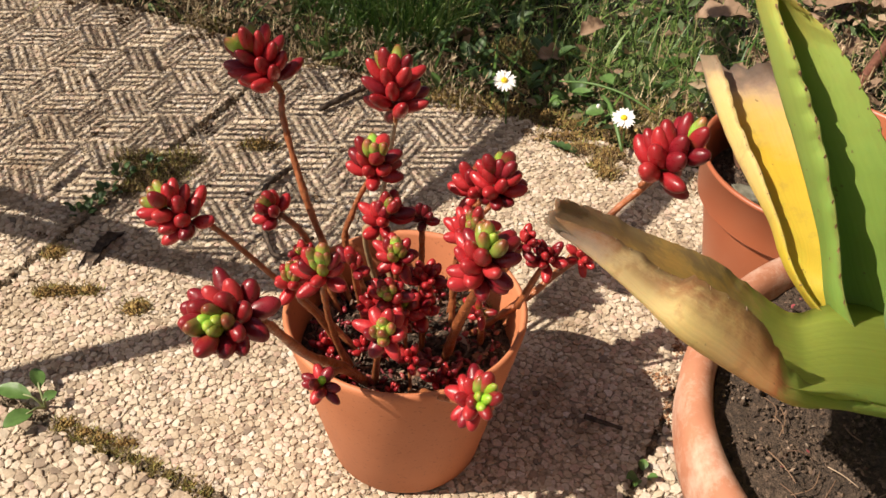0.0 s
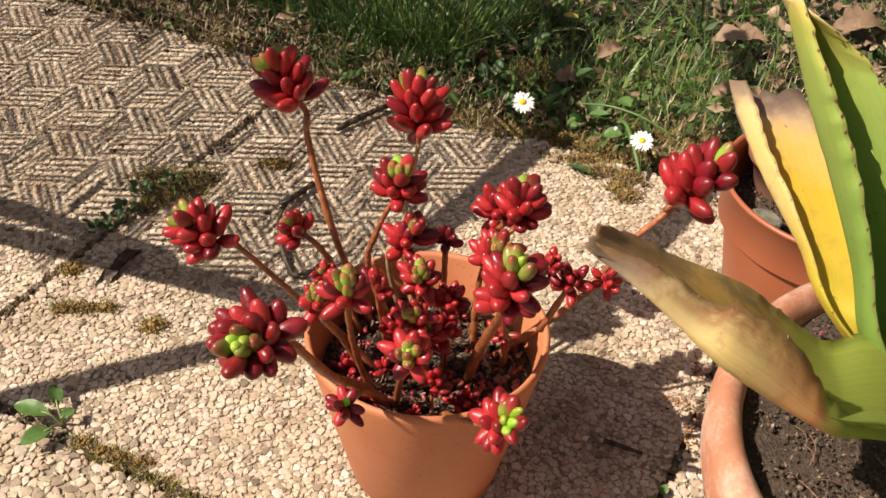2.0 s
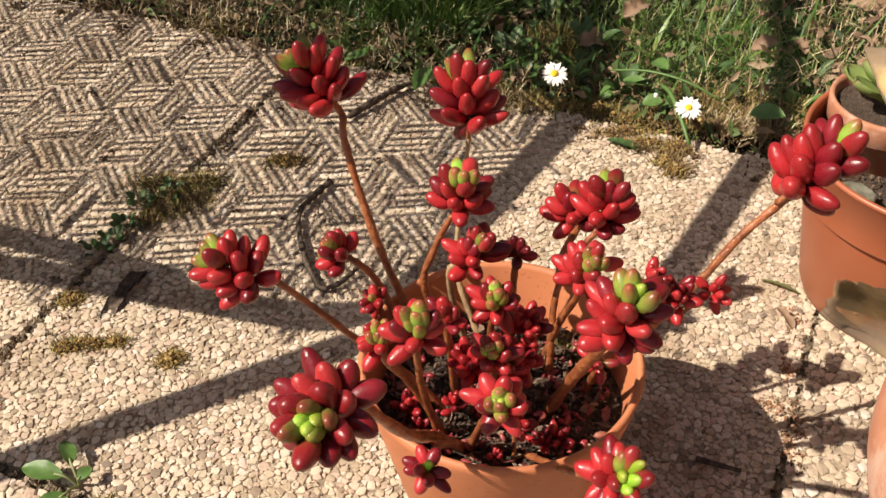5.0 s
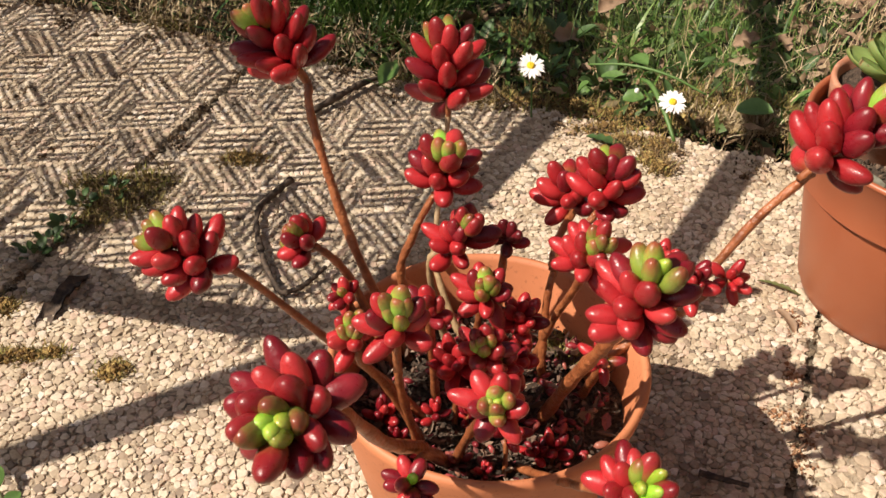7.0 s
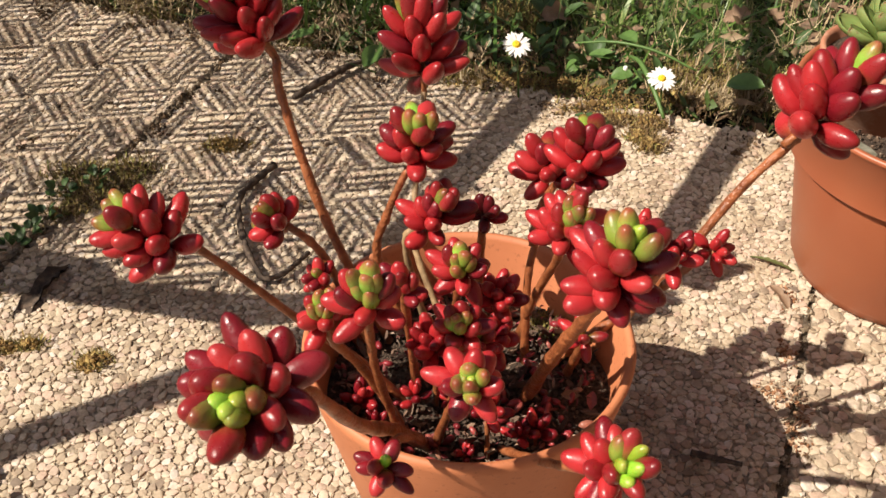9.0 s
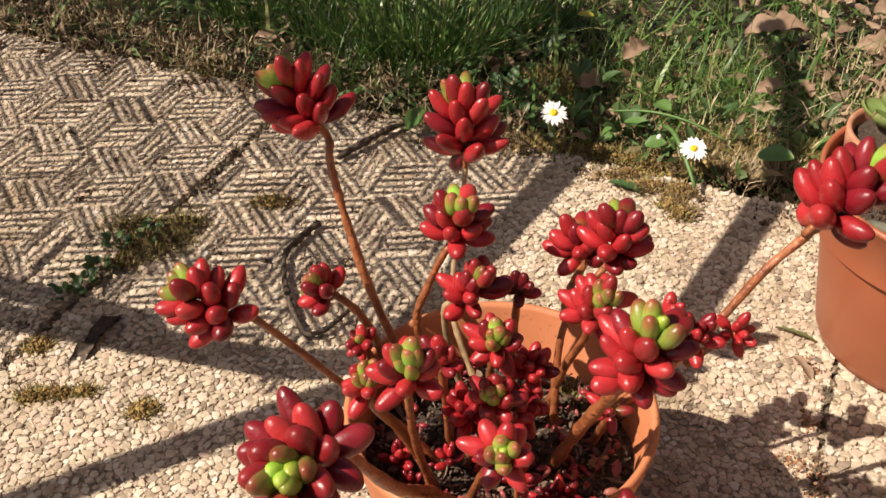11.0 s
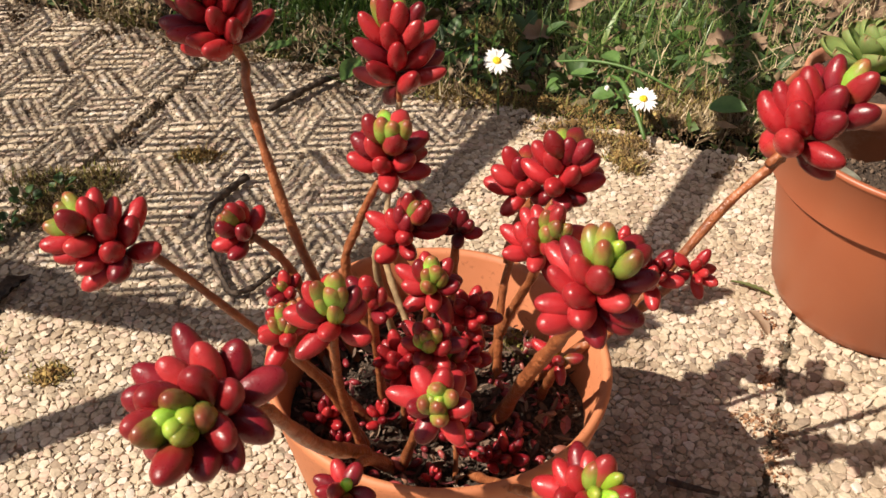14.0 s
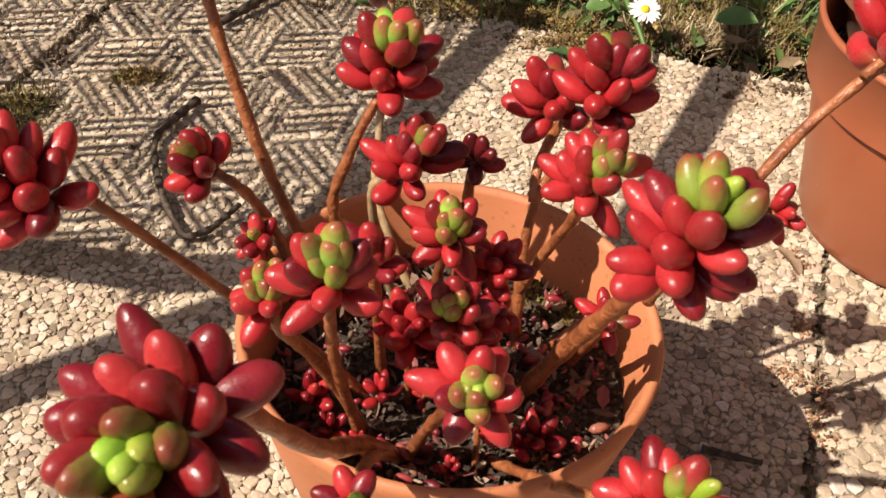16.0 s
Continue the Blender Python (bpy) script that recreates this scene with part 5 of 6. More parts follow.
# unseen outer leaves, added to keep sky light off the slabs
for k, (az, rise, ln) in enumerate(((-100, 48, 0.26), (-66, 58, 0.32), (-30, 52, 0.30), (6, 60, 0.34), (-50, 34, 0.28))):
    m = pose(0.285, 0.300, 0.20, 0, 0, az) @ Matrix.Rotation(-radians(rise), 4, "Y")
    sect = ((1.0, 0.02), (0.85, 0.30), (0.6, 0.75), (0.35, 0.9), (0.0, 0.7))
    near, far, keel = ([m @ Vector((ln * q, side * 0.036 * e, lift)) for q, e in sect] for side, lift in ((-1, 0.010), (1, 0.010), (0, 0.0)))
    blade_leaf(near, keel, far, agave_tall if k % 2 else agave_grey, "grey", agave, 0.008, 18, 20 + k, along=20, label="long grey-green toothed leaf added out of view to block sky light")


# ---- lawn edge ----
def ribbon(base, way, lean, length, width, bend, segments=4):
    """A grass blade as a folded strip: verts and triangles."""
    side = way.cross(Vector((0, 0, 1))).normalized() * width * 0.5
    verts, tris = [], []
    for i in range(segments + 1):
        s = i / segments
        q = base + Vector((0, 0, 1)) * length * (s * math.cos(lean) - bend * s * s * 0.55) + way * length * (s * math.sin(lean) + bend * s * s)
        k = 1 - 0.85 * s ** 1.6
        verts += [q - side * k, q + side * k]
    for i in range(segments):
        a = 2 * i
        tris += [(a, a + 1, a + 3), (a, a + 3, a + 2)]
    return verts, tris


def blades(count, area, tall, wide, seed, lean=0.5, bend=0.35, low=-0.028, span=(-1.3, 0.75, 0.0, 0.85)):
    """Grass over an area: a function that gives a chance and a height factor at (u, v)."""
    r0 = random.Random(seed)
    verts, tris, made, tries = [], [], 0, 0
    while made < count and tries < count * 14:
        tries += 1
        u, v = r0.uniform(span[0], span[1]), EDGE + span[2] + span[3] * r0.random() ** 1.5
        q = paved(u, v, low)
        odds, height = area(q.x, q.y, v - EDGE)
        if r0.random() > odds:
            continue
        a = r0.uniform(0, 2 * math.pi)
        bv, bt = ribbon(q, Vector((math.cos(a), math.sin(a), 0)), abs(r0.gauss(0, lean)), tall * height * r0.uniform(0.5, 1.3), wide * r0.uniform(0.6, 1.4), abs(r0.gauss(0, bend)))
        k = len(verts)
        verts += [w[:] for w in bv]
        tris += [(x + k, y + k, z + k) for x, y, z in bt]
        made += 1
    return verts, tris


def patch(x, y, cx, cy, rx, ry):
    return max(0.0, 1 - ((x - cx) / rx) ** 2 - ((y - cy) / ry) ** 2)


def clumps(x, y, size, seed):
    return noise.noise((x / size, y / size, seed))


def turf(x, y, d):
    tuft = 1.5 * patch(x, y, -0.06, 1.05, 0.11, 0.09) + patch(x, y, -0.2, 1.25, 0.2, 0.15) + 0.5 * patch(x, y, 0.05, 1.2, 0.10, 0.10)
    fine = 0.35 * patch(x, y, 0.24, 1.0, 0.17, 0.16)
    far = min(1.0, max(0.0, d - 0.12) * 4) * max(0.0, 0.35 + 1.5 * clumps(x, y, 0.06, 3.0))
    left = 0.03 if x > -0.12 else 0.015
    left *= 0.3 if d < 0.05 else 1.0
    return min(1.0, left + 0.9 * tuft + 0.9 * fine + 0.5 * far), 0.5 + 0.75 * tuft + 0.1 * fine + 0.3 * far


def fine_turf(x, y, d):
    lit = patch(x, y, 0.22, 0.99, 0.15, 0.14) + 0.6 * patch(x, y, 0.32, 0.95, 0.12, 0.10) + 0.3 * patch(x, y, -0.05, 0.99, 0.12, 0.08)
    lit *= max(0.15, 0.75 + 1.4 * clumps(x, y, 0.035, 9.0))
    return min(1.0, 0.02 + 1.2 * lit), 0.75 + 0.5 * min(1.0, lit)


def thatch(x, y, d):
    dry = 0.6 * patch(x, y, 0.46, 0.98, 0.22, 0.26) + 0.5 * patch(x, y, 0.06, 0.89, 0.22, 0.05) + 0.6 * patch(x, y, 0.27, 0.90, 0.14, 0.07)
    return min(1.0, 0.2 + 0.9 * dry), 0.8


def scraps(count, seed):
    """Small green and brown leaves strewn through the turf: bent diamonds."""
    r0 = random.Random(seed)
    verts, tris = [], []
    for _ in range(count):
        u, v = r0.uniform(-1.1, 0.7), EDGE + 0.012 + 0.6 * r0.random() ** 1.4
        l, w = r0.uniform(0.004, 0.012), r0.uniform(0.002, 0.005)
        m = Matrix.Translation(paved(u, v, r0.uniform(-0.026, 0.006))) @ pose(0, 0, 0, r0.uniform(-60, 60), r0.uniform(-50, 50), r0.uniform(0, 360))
        k, c = len(verts), r0.uniform(-0.002, 0.002)
        verts += [(m @ Vector(q))[:] for q in ((-l, 0, 0), (-l * 0.2, -w, c), (l, 0, 0), (-l * 0.2, w, c), (l * 0.1, 0, -c))]
        tris += [(k, k + 1, k + 4), (k + 1, k + 2, k + 4), (k + 2, k + 3, k + 4), (k + 3, k, k + 4)]
    return verts, tris


def broad(x, y, d):
    return min(1.0, 0.05 + patch(x, y, -0.02, 1.04, 0.2, 0.15) + 0.8 * patch(x, y, 0.25, 1.02, 0.2, 0.2) + 0.5 * patch(x, y, 0.1, 0.95, 0.15, 0.1)), 1.0


def tall_tufts(count, spots, seed):
    """Clumps of long fanning blades: spots (x, y, radius, height)."""
    r0 = random.Random(seed)
    verts, tris = [], []
    for i in range(count):
        x, y, r, h = spots[i % len(spots)]
        a, d = r0.uniform(0, 2 * math.pi), r * math.sqrt(r0.random())
        q = Vector((x + d * math.cos(a), y + d * math.sin(a), -0.028))
        way = a + r0.uniform(-0.9, 0.9)
        bv, bt = ribbon(q, Vector((math.cos(way), math.sin(way), 0)), abs(r0.gauss(0.12, 0.25)) + 0.25 * d / r, h * r0.uniform(0.45, 1.15), r0.uniform(0.0014, 0.0030), abs(r0.gauss(0.1, 0.22)), 6)
        k = len(verts)
        verts += [w[:] for w in bv]
        tris += [(e + k, f + k, g + k) for e, f, g in bt]
    return verts, tris


def straw(x, y, d):
    belt = max(0.0, 1 - abs(d - 0.035) / 0.06) * max(0.04, min(1.0, 0.45 + 1.9 * clumps(x, y, 0.028, 5.0))) if x < 0.06 else 0.0
    return min(1.0, belt + 0.6 * patch(x, y, 0.50, 1.02, 0.20, 0.20) + 0.2 * patch(x, y, 0.30, 0.90, 0.12, 0.05)), 0.8


def meadow(x, y, d):
    dark = max(0.15, 0.7 + 1.2 * clumps(x, y, 0.07, 21.0))
    return min(1.0, dark * min(1.0, d * 4)), 0.75 + 0.4 * dark


def leaf_bits(count, seed):
    """Fragments of dead leaves over the litter: many small curled leaves."""
    r0 = random.Random(seed)
    verts, tris = [], []
    while count:
        x, y = r0.uniform(-0.45, 0.75), r0.uniform(0.86, 1.30)
        d = x * -SU + y * CU - EDGE
        odds = patch(x, y, 0.50, 1.05, 0.22, 0.24) + (0.5 * max(0.0, 1 - abs(d - 0.05) / 0.07) if x < 0.08 else 0.06)
        if d < -0.01 or r0.random() > odds:
            continue
        l = r0.uniform(0.007, 0.024) if x > 0.25 else r0.uniform(0.004, 0.013)
        m = pose(x, y, r0.uniform(-0.012, 0.008), r0.uniform(-35, 35), r0.uniform(-35, 35), r0.uniform(0, 360))
        v, f = oval_leaf(m, l, l * r0.uniform(0.4, 0.75), r0.uniform(-0.6, 0.7), r0.choice((0, 0, 2, 3)), r0.randrange(999), 0.0005, 8, 0.08)
        k = len(verts)
        verts += [w[:] for w in v]
        tris += [(k + q[i0], k + q[i1], k + q[i2]) for q in f for i0, i1, i2 in ((0, 1, 2), (0, 2, 3))]
        count -= 1
    return verts, tris


def oval_leaf(m, length, width, cup=0.2, lobes=0, seed=0, thin=0.0006, steps=9, rough=0.02):
    """A thin leaf with a midrib, two faces: verts and faces."""
    r0 = random.Random(seed)
    top, bottom = [], []
    for i in range(steps):
        s = i / (steps - 1)
        w = width * 0.5 * math.sin(math.pi * min(1, s * 0.97 + 0.03)) ** 0.7
        if lobes:
            w *= 0.55 + 0.45 * abs(math.sin(s * math.pi * lobes)) * r0.uniform(0.8, 1.2)
        z = -cup * length * (s - 0.4) ** 2
        for k in (-1, -0.5, 0, 0.5, 1):
            q = Vector((s * length, k * w, z + cup * abs(k) * w * 1.2 + r0.uniform(-1, 1) * rough * width))
            top.append(m @ q)
            bottom.append(m @ (q - Vector((0, 0, thin))))
    n, faces = len(top), []
    for i in range(steps - 1):
        for k in range(4):
            q = i * 5 + k
            faces += [(q, q + 5, q + 6, q + 1), (n + q, n + q + 1, n + q + 6, n + q + 5)]
    return top + bottom, faces


TUFTS = [(-0.035, 1.045, 0.040, 0.120), (0.000, 1.065, 0.035, 0.130), (-0.070, 1.075, 0.035, 0.110), (0.040, 1.120, 0.040, 0.110), (-0.130, 1.140, 0.045, 0.100), (-0.215, 1.190, 0.050, 0.100), (0.105, 1.170, 0.035, 0.090)]
tagged(new("undergrowth", many("undergrowth", *scraps(7500, 58), under_skin)), "tiny green and dead leaves matted under the grass", "undergrowth", kind="stuff")
tagged(new("broad_grass", many("broad_grass", *blades(330, broad, 0.075, 0.0042, 57, 0.75, 0.6), grass_dark)), "broad arching dark blades of grass at the lawn edge", "grass", kind="stuff")
tagged(new("tall_grass", many("tall_grass", *tall_tufts(900, TUFTS, 151), grass_dark)), "tall dark green tufts of grass behind the paving", "grass", kind="stuff")
tagged(new("grass", many("grass", *blades(5200, turf, 0.055, 0.0014, 51, 0.7, 0.45), grass_dark)), "dark green tufts of unmown grass", "grass", kind="stuff")
tagged(new("meadow_grass", many("meadow_grass", *blades(9000, meadow, 0.050, 0.0016, 153, 0.75, 0.4, span=(-1.3, 1.0, 0.10, 0.9)), grass_dark)), "matted green grass of the lawn", "grass", kind="stuff")
tagged(new("lawn", many("lawn", *blades(9000, lambda x, y, d: (0.8, 1.0), 0.055, 0.0045, 59, 0.6, 0.4, span=(-2.6, 2.0, 0.80, 2.4)), grass_skin)), "rough lawn stretching away behind the paving", "grass", kind="stuff")
tagged(new("fine_grass", many("fine_grass", *blades(4200, fine_turf, 0.042, 0.0010, 54, 1.1, 0.5), grass_light)), "fine bright grass lying over the lawn edge", "grass", kind="stuff")
tagged(new("dry_grass", many("dry_grass", *blades(2600, thatch, 0.040, 0.0011, 52, 1.3, 0.25, -0.022), straw_skin)), "bleached straw and dry grass stalks", "dry grass", kind="stuff")
tagged(new("straw_litter", many("straw_litter", *blades(3200, straw, 0.020, 0.0011, 154, 1.45, 0.15, 0.002, span=(-1.2, 0.75, -0.03, 0.35)), straw_skin)), "short pale straw strewn along the paving edge", "straw", kind="stuff")
tagged(new("leaf_fragments", many("leaf_fragments", *leaf_bits(420, 155), dry_skin)), "curled brown fragments of dead leaves in the litter", "leaf litter", kind="stuff")


def fronds(count, spots, seed, tall=0.007, low=0.0):
    """Moss: short upright slivers in patches (x, y, rx, ry)."""
    r0 = random.Random(seed)
    verts, tris = [], []
    for _ in range(count):
        x, y, rx, ry = r0.choice(spots)
        q = Vector((r0.gauss(x, rx * 0.5), r0.gauss(y, ry * 0.5), low))
        a = r0.uniform(0, 2 * math.pi)
        bv, bt = ribbon(q, Vector((math.cos(a), math.sin(a), 0)), r0.uniform(0.1, 0.9), tall * r0.uniform(0.4, 1.2), 0.0011 * r0.uniform(0.7, 1.6), r0.uniform(0, 0.5), 2)
        k = len(verts)
        verts += [w[:] for w in bv]
        tris += [(x0 + k, y0 + k, z0 + k) for x0, y0, z0 in bt]
    return verts, tris


def along_joint(u0, v0, u1, v1, count, r):
    return [(*paved(u0 + (u1 - u0) * i / count, v0 + (v1 - v0) * i / count)[:2], r, r) for i in range(count + 1)]


joint_spots = along_joint(-0.95, V_JOINT, 0.10, V_JOINT, 70, 0.005) + along_joint(U_JOINTS[1], 0.12, U_JOINTS[1], 0.81, 45, 0.003) + along_joint(U_JOINTS[0], 0.12, U_JOINTS[0], 0.81, 45, 0.003)
joint_moss = along_joint(-0.405, V_JOINT, -0.285, V_JOINT, 9, 0.006)
tagged(new("joint_moss", many("joint_moss", *fronds(1500, joint_moss, 61, 0.006, -0.004), moss_skin)), "olive moss growing in the joint between slabs", "moss", kind="stuff")
joint_tufts = [(-0.228, 0.460, 0.006, 0.005), (-0.212, 0.452, 0.010, 0.005), (-0.200, 0.447, 0.010, 0.005), (-0.184, 0.444, 0.010, 0.004)]
tagged(new("joint_tufts", many("joint_tufts", *fronds(700, joint_tufts, 87, 0.006, -0.004), moss_skin)), "golden-green moss tufts in the slab joint", "moss", kind="stuff")
spots = [(-0.210, 0.576, 0.010, 0.008), (-0.268, 0.592, 0.016, 0.006), (-0.284, 0.590, 0.008, 0.006), (-0.250, 0.593, 0.008, 0.004), (-0.291, 0.638, 0.009, 0.009), (-0.15, 0.80, 0.02, 0.012), (0.168, 0.785, 0.014, 0.012), (0.178, 0.805, 0.016, 0.012), (0.155, 0.812, 0.02, 0.008), (0.172, 0.772, 0.010, 0.010), (0.14, 0.83, 0.03, 0.010)]
tagged(new("slab_moss", many("slab_moss", *fronds(2400, spots, 62, 0.007, -0.003), moss_skin)), "small cushions of yellow-brown moss on the slabs", "moss", kind="stuff")
edge_spots = [(*paved(-1.05 + 0.05 * i, EDGE + 0.004 + 0.022 * math.sin(i * 1.9))[:2], 0.034, 0.022) for i in range(30)]
edge_spots += [(*paved(-1.05 + 0.06 * i, EDGE + 0.075 + 0.02 * math.sin(i * 3.1))[:2], 0.04, 0.03) for i in range(20)]
edge_spots += [(*paved(-1.0 + 0.05 * i, EDGE + 0.045 + 0.02 * math.sin(i * 2.3))[:2], 0.04, 0.03) for i in range(28)]
r0 = random.Random(402)
for i in range(26):
    k = r0.uniform(0.006, 0.016)
    edge_spots += [(*paved(-1.0 + 0.037 * i + r0.uniform(-0.02, 0.02), EDGE - 0.002 - abs(r0.gauss(0, 0.022)))[:2], k, k * r0.uniform(0.5, 0.9))]
edge_spots += [(-0.205, 0.824, 0.012, 0.014), (-0.189, 0.869, 0.012, 0.012), (-0.24, 0.755, 0.03, 0.016), (-0.268, 0.788, 0.010, 0.007)]
tuft_spots = [(-0.245, 1.03, 0.03, 0.025), (0.10, 1.00, 0.03, 0.03), (-0.225, 0.752, 0.022, 0.014), (-0.262, 0.765, 0.026, 0.014), (-0.215, 0.775, 0.02, 0.014), (0.30, 0.84, 0.03, 0.02), (0.23, 0.875, 0.05, 0.03), (-0.12, 0.955, 0.04, 0.02), (0.02, 0.90, 0.05, 0.02)]
daisy_moss = [(0.168, 0.785, 0.012, 0.010), (0.180, 0.800, 0.016, 0.010), (0.176, 0.772, 0.009, 0.009), (0.150, 0.806, 0.014, 0.007)]
tagged(new("daisy_moss", many("daisy_moss", *fronds(1300, daisy_moss, 92, 0.008, -0.003), moss_brown)), "dry brown moss clump on the slab below the daisies", "moss", kind="stuff")
dry_edge = [(0.225, 0.842, 0.014, 0.010), (0.250, 0.836, 0.016, 0.010), (0.275, 0.832, 0.016, 0.010), (0.205, 0.850, 0.012, 0.010), (0.262, 0.852, 0.02, 0.012)]
tagged(new("dry_grass", many("dry_grass", *fronds(900, dry_edge, 93, 0.017, -0.008), straw_skin)), "dry straw-coloured grass matted along the slab edge", "dry grass", kind="stuff")
tagged(new("green_moss", many("green_moss", *fronds(5200, tuft_spots, 64, 0.016, -0.010), moss_skin)), "olive-green mossy tufts at the lawn edge", "moss", kind="stuff")
tagged(new("edge_moss", many("edge_moss", *fronds(11000, edge_spots, 63, 0.011, -0.010), moss_brown)), "brown mossy fringe along the edge of the paving", "moss", kind="stuff")


fringe = [(0.02, 0.892, 0.03, 0.018), (0.05, 0.878, 0.03, 0.014), (0.085, 0.874, 0.03, 0.014), (0.12, 0.868, 0.03, 0.014), (0.155, 0.852, 0.025, 0.014), (0.205, 0.842, 0.03, 0.016), (0.245, 0.85, 0.04, 0.022), (0.29, 0.86, 0.04, 0.03), (-0.02, 0.912, 0.03, 0.014)]
tagged(new("fringe_moss", many("fringe_moss", *fronds(1500, fringe, 65, 0.014, -0.006), moss_skin)), "straw and olive mossy fringe beside the daisies", "moss", kind="stuff")


def cushions(count, spots, size, seed, lift=0.004):
    """Crumbly moss: small lumps heaped in patches (x, y, rx, ry)."""
    g = np.random.default_rng(seed)
    pick = np.array(spots)[g.integers(0, len(spots), count)]
    off = g.normal(0, 0.5, (count, 2))
    heap = np.exp(-(off ** 2).sum(1) * 1.2)
    xy = pick[:, :2] + off * pick[:, 2:]
    return scatter_stones(np.c_[xy, -0.003 + lift * heap * g.uniform(0.2, 1.0, count)], size * g.lognormal(0, 0.35, count), seed, 0.0, 1.2)


tagged(new("tuft_crumbs", many("tuft_crumbs", *cushions(500, joint_tufts, 0.0011, 88, 0.006), moss_crumb, False)), "golden-brown crumbs of moss in the joint", "moss", kind="stuff")
clump_spots = [(-0.255, 0.772, 0.02, 0.012), (-0.238, 0.765, 0.024, 0.014), (-0.216, 0.772, 0.018, 0.012), (-0.225, 0.750, 0.024, 0.012), (-0.250, 0.745, 0.02, 0.012), (-0.255, 0.725, 0.016, 0.010), (-0.236, 0.735, 0.02, 0.008)]
tagged(new("joint_clump", many("joint_clump", *fronds(1500, clump_spots, 69, 0.010, -0.004), moss_skin)), "brown moss clump spread over a slab joint", "moss", kind="stuff")
tagged(new("clump_crumbs", many("clump_crumbs", *cushions(900, clump_spots, 0.0013, 70, 0.007), dirt_crumb, False)), "dark crumbs of earth in the moss clump", "earth crumbs", kind="stuff")
tagged(new("fringe_crumbs", many("fringe_crumbs", *cushions(2200, fringe[:6], 0.0010, 83, 0.006), moss_crumb, False)), "golden-brown crumbs of dry moss along the slab edge", "moss", kind="stuff")
tagged(new("moss_cushions", many("moss_cushions", *cushions(4200, spots, 0.0012, 66, 0.007), moss_crumb, False)), "golden-brown moss cushions on the slabs", "moss", kind="stuff")
dirt_spots = edge_spots[:104] + [(-0.205, 0.824, 0.008, 0.014), (-0.189, 0.869, 0.010, 0.012), (-0.24, 0.76, 0.03, 0.014)]
flat_spots = [(-0.29, 0.87, 0.007, 0.006), (-0.37, 0.98, 0.01, 0.008), (-0.17, 0.935, 0.012, 0.008), (-0.12, 0.905, 0.010, 0.006), (-0.31, 0.66, 0.008, 0.006), (-0.325, 0.585, 0.012, 0.006), (-0.20, 0.95, 0.012, 0.010), (-0.075, 0.87, 0.008, 0.006), (-0.268, 0.788, 0.008, 0.005), (-0.301, 0.821, 0.006, 0.005), (-0.335, 1.025, 0.014, 0.010), (-0.301, 1.008, 0.012, 0.012), (-0.265, 0.994, 0.014, 0.016), (-0.247, 0.980, 0.010, 0.008), (-0.341, 0.915, 0.008, 0.008), (-0.228, 0.915, 0.012, 0.012), (0.184, 0.518, 0.014, 0.010), (0.189, 0.485, 0.006, 0.02), (-0.306, 0.812, 0.006, 0.005), (-0.35, 0.903, 0.006, 0.006), (-0.292, 0.620, 0.006, 0.005), (-0.300, 0.603, 0.012, 0.006), (-0.309, 0.576, 0.008, 0.006), (-0.199, 0.565, 0.008, 0.003), (-0.262, 0.575, 0.004, 0.003), (-0.27, 0.93, 0.01, 0.008), (-0.38, 0.84, 0.006, 0.005), (-0.42, 0.99, 0.01, 0.008), (-0.25, 0.87, 0.006, 0.006), (0.005, 0.845, 0.03, 0.006), (0.05, 0.862, 0.03, 0.006), (-0.075, 0.80, 0.010, 0.006), (-0.155, 0.90, 0.012, 0.012), (-0.35, 0.955, 0.012, 0.012)] + [(*paved(U_JOINTS[0], 0.36 + 0.04 * i)[:2], 0.004, 0.008) for i in range(9)]
rust_spots = [(0.184, 0.520, 0.012, 0.012), (0.196, 0.505, 0.008, 0.014), (0.188, 0.486, 0.008, 0.014), (0.205, 0.550, 0.008, 0.018), (0.222, 0.600, 0.008, 0.014)]
tagged(new("rusty_flakes", many("rusty_flakes", *cushions(300, rust_spots, 0.0016, 91, 0.003), rust_flake, False)), "rust-brown dry flakes scattered along the slab joint", "plant litter", kind="stuff")
tagged(new("joint_crumbs", many("joint_crumbs", *cushions(8000, joint_spots, 0.0015, 84, 0.0022), joint_grit, False)), "gritty brown earth filling the slab joints", "earth crumbs", kind="stuff")
r0 = random.Random(612)
for i in range(30):
    k = r0.uniform(0.0025, 0.007)
    flat_spots += [(r0.uniform(-0.46, -0.08), r0.uniform(0.66, 0.98), k, k * r0.uniform(0.5, 1.0))]
tagged(new("slab_dirt", many("slab_dirt", *cushions(5200, flat_spots, 0.0011, 68, 0.0022), dirt_crumb, False)), "scattered brown dirt in hollows of the slabs", "dirt", kind="stuff")
tagged(new("dirt_crumbs", many("dirt_crumbs", *cushions(7000, dirt_spots, 0.0014, 67, 0.006), dirt_crumb, False)), "dark brown crumbs of earth and dead moss", "earth crumbs", kind="stuff")


def weed(x, y, z, leaves, length, width, seed, label, rise=25, stalk=0.006, skin=weed_skin):
    r0 = random.Random(seed)
    w = thing("weed", (x, y, z), label, "weed", "weeds")
    for i in range(leaves):
        a = 360 * i / leaves + r0.uniform(-35, 35)
        l = length * r0.uniform(0.65, 1.2)
        m = pose(x, y, z + r0.uniform(0.001, stalk), 0, 0, a) @ pose(0, 0, 0, r0.uniform(-25, 25), -rise * r0.uniform(0.3, 1.5), 0) @ pose(stalk, 0, 0)
        part("leaf", mesh_of("leaf", *oval_leaf(m, l, width * r0.uniform(0.8, 1.2), 0.3, 0, seed + i), skin), w)
    return w


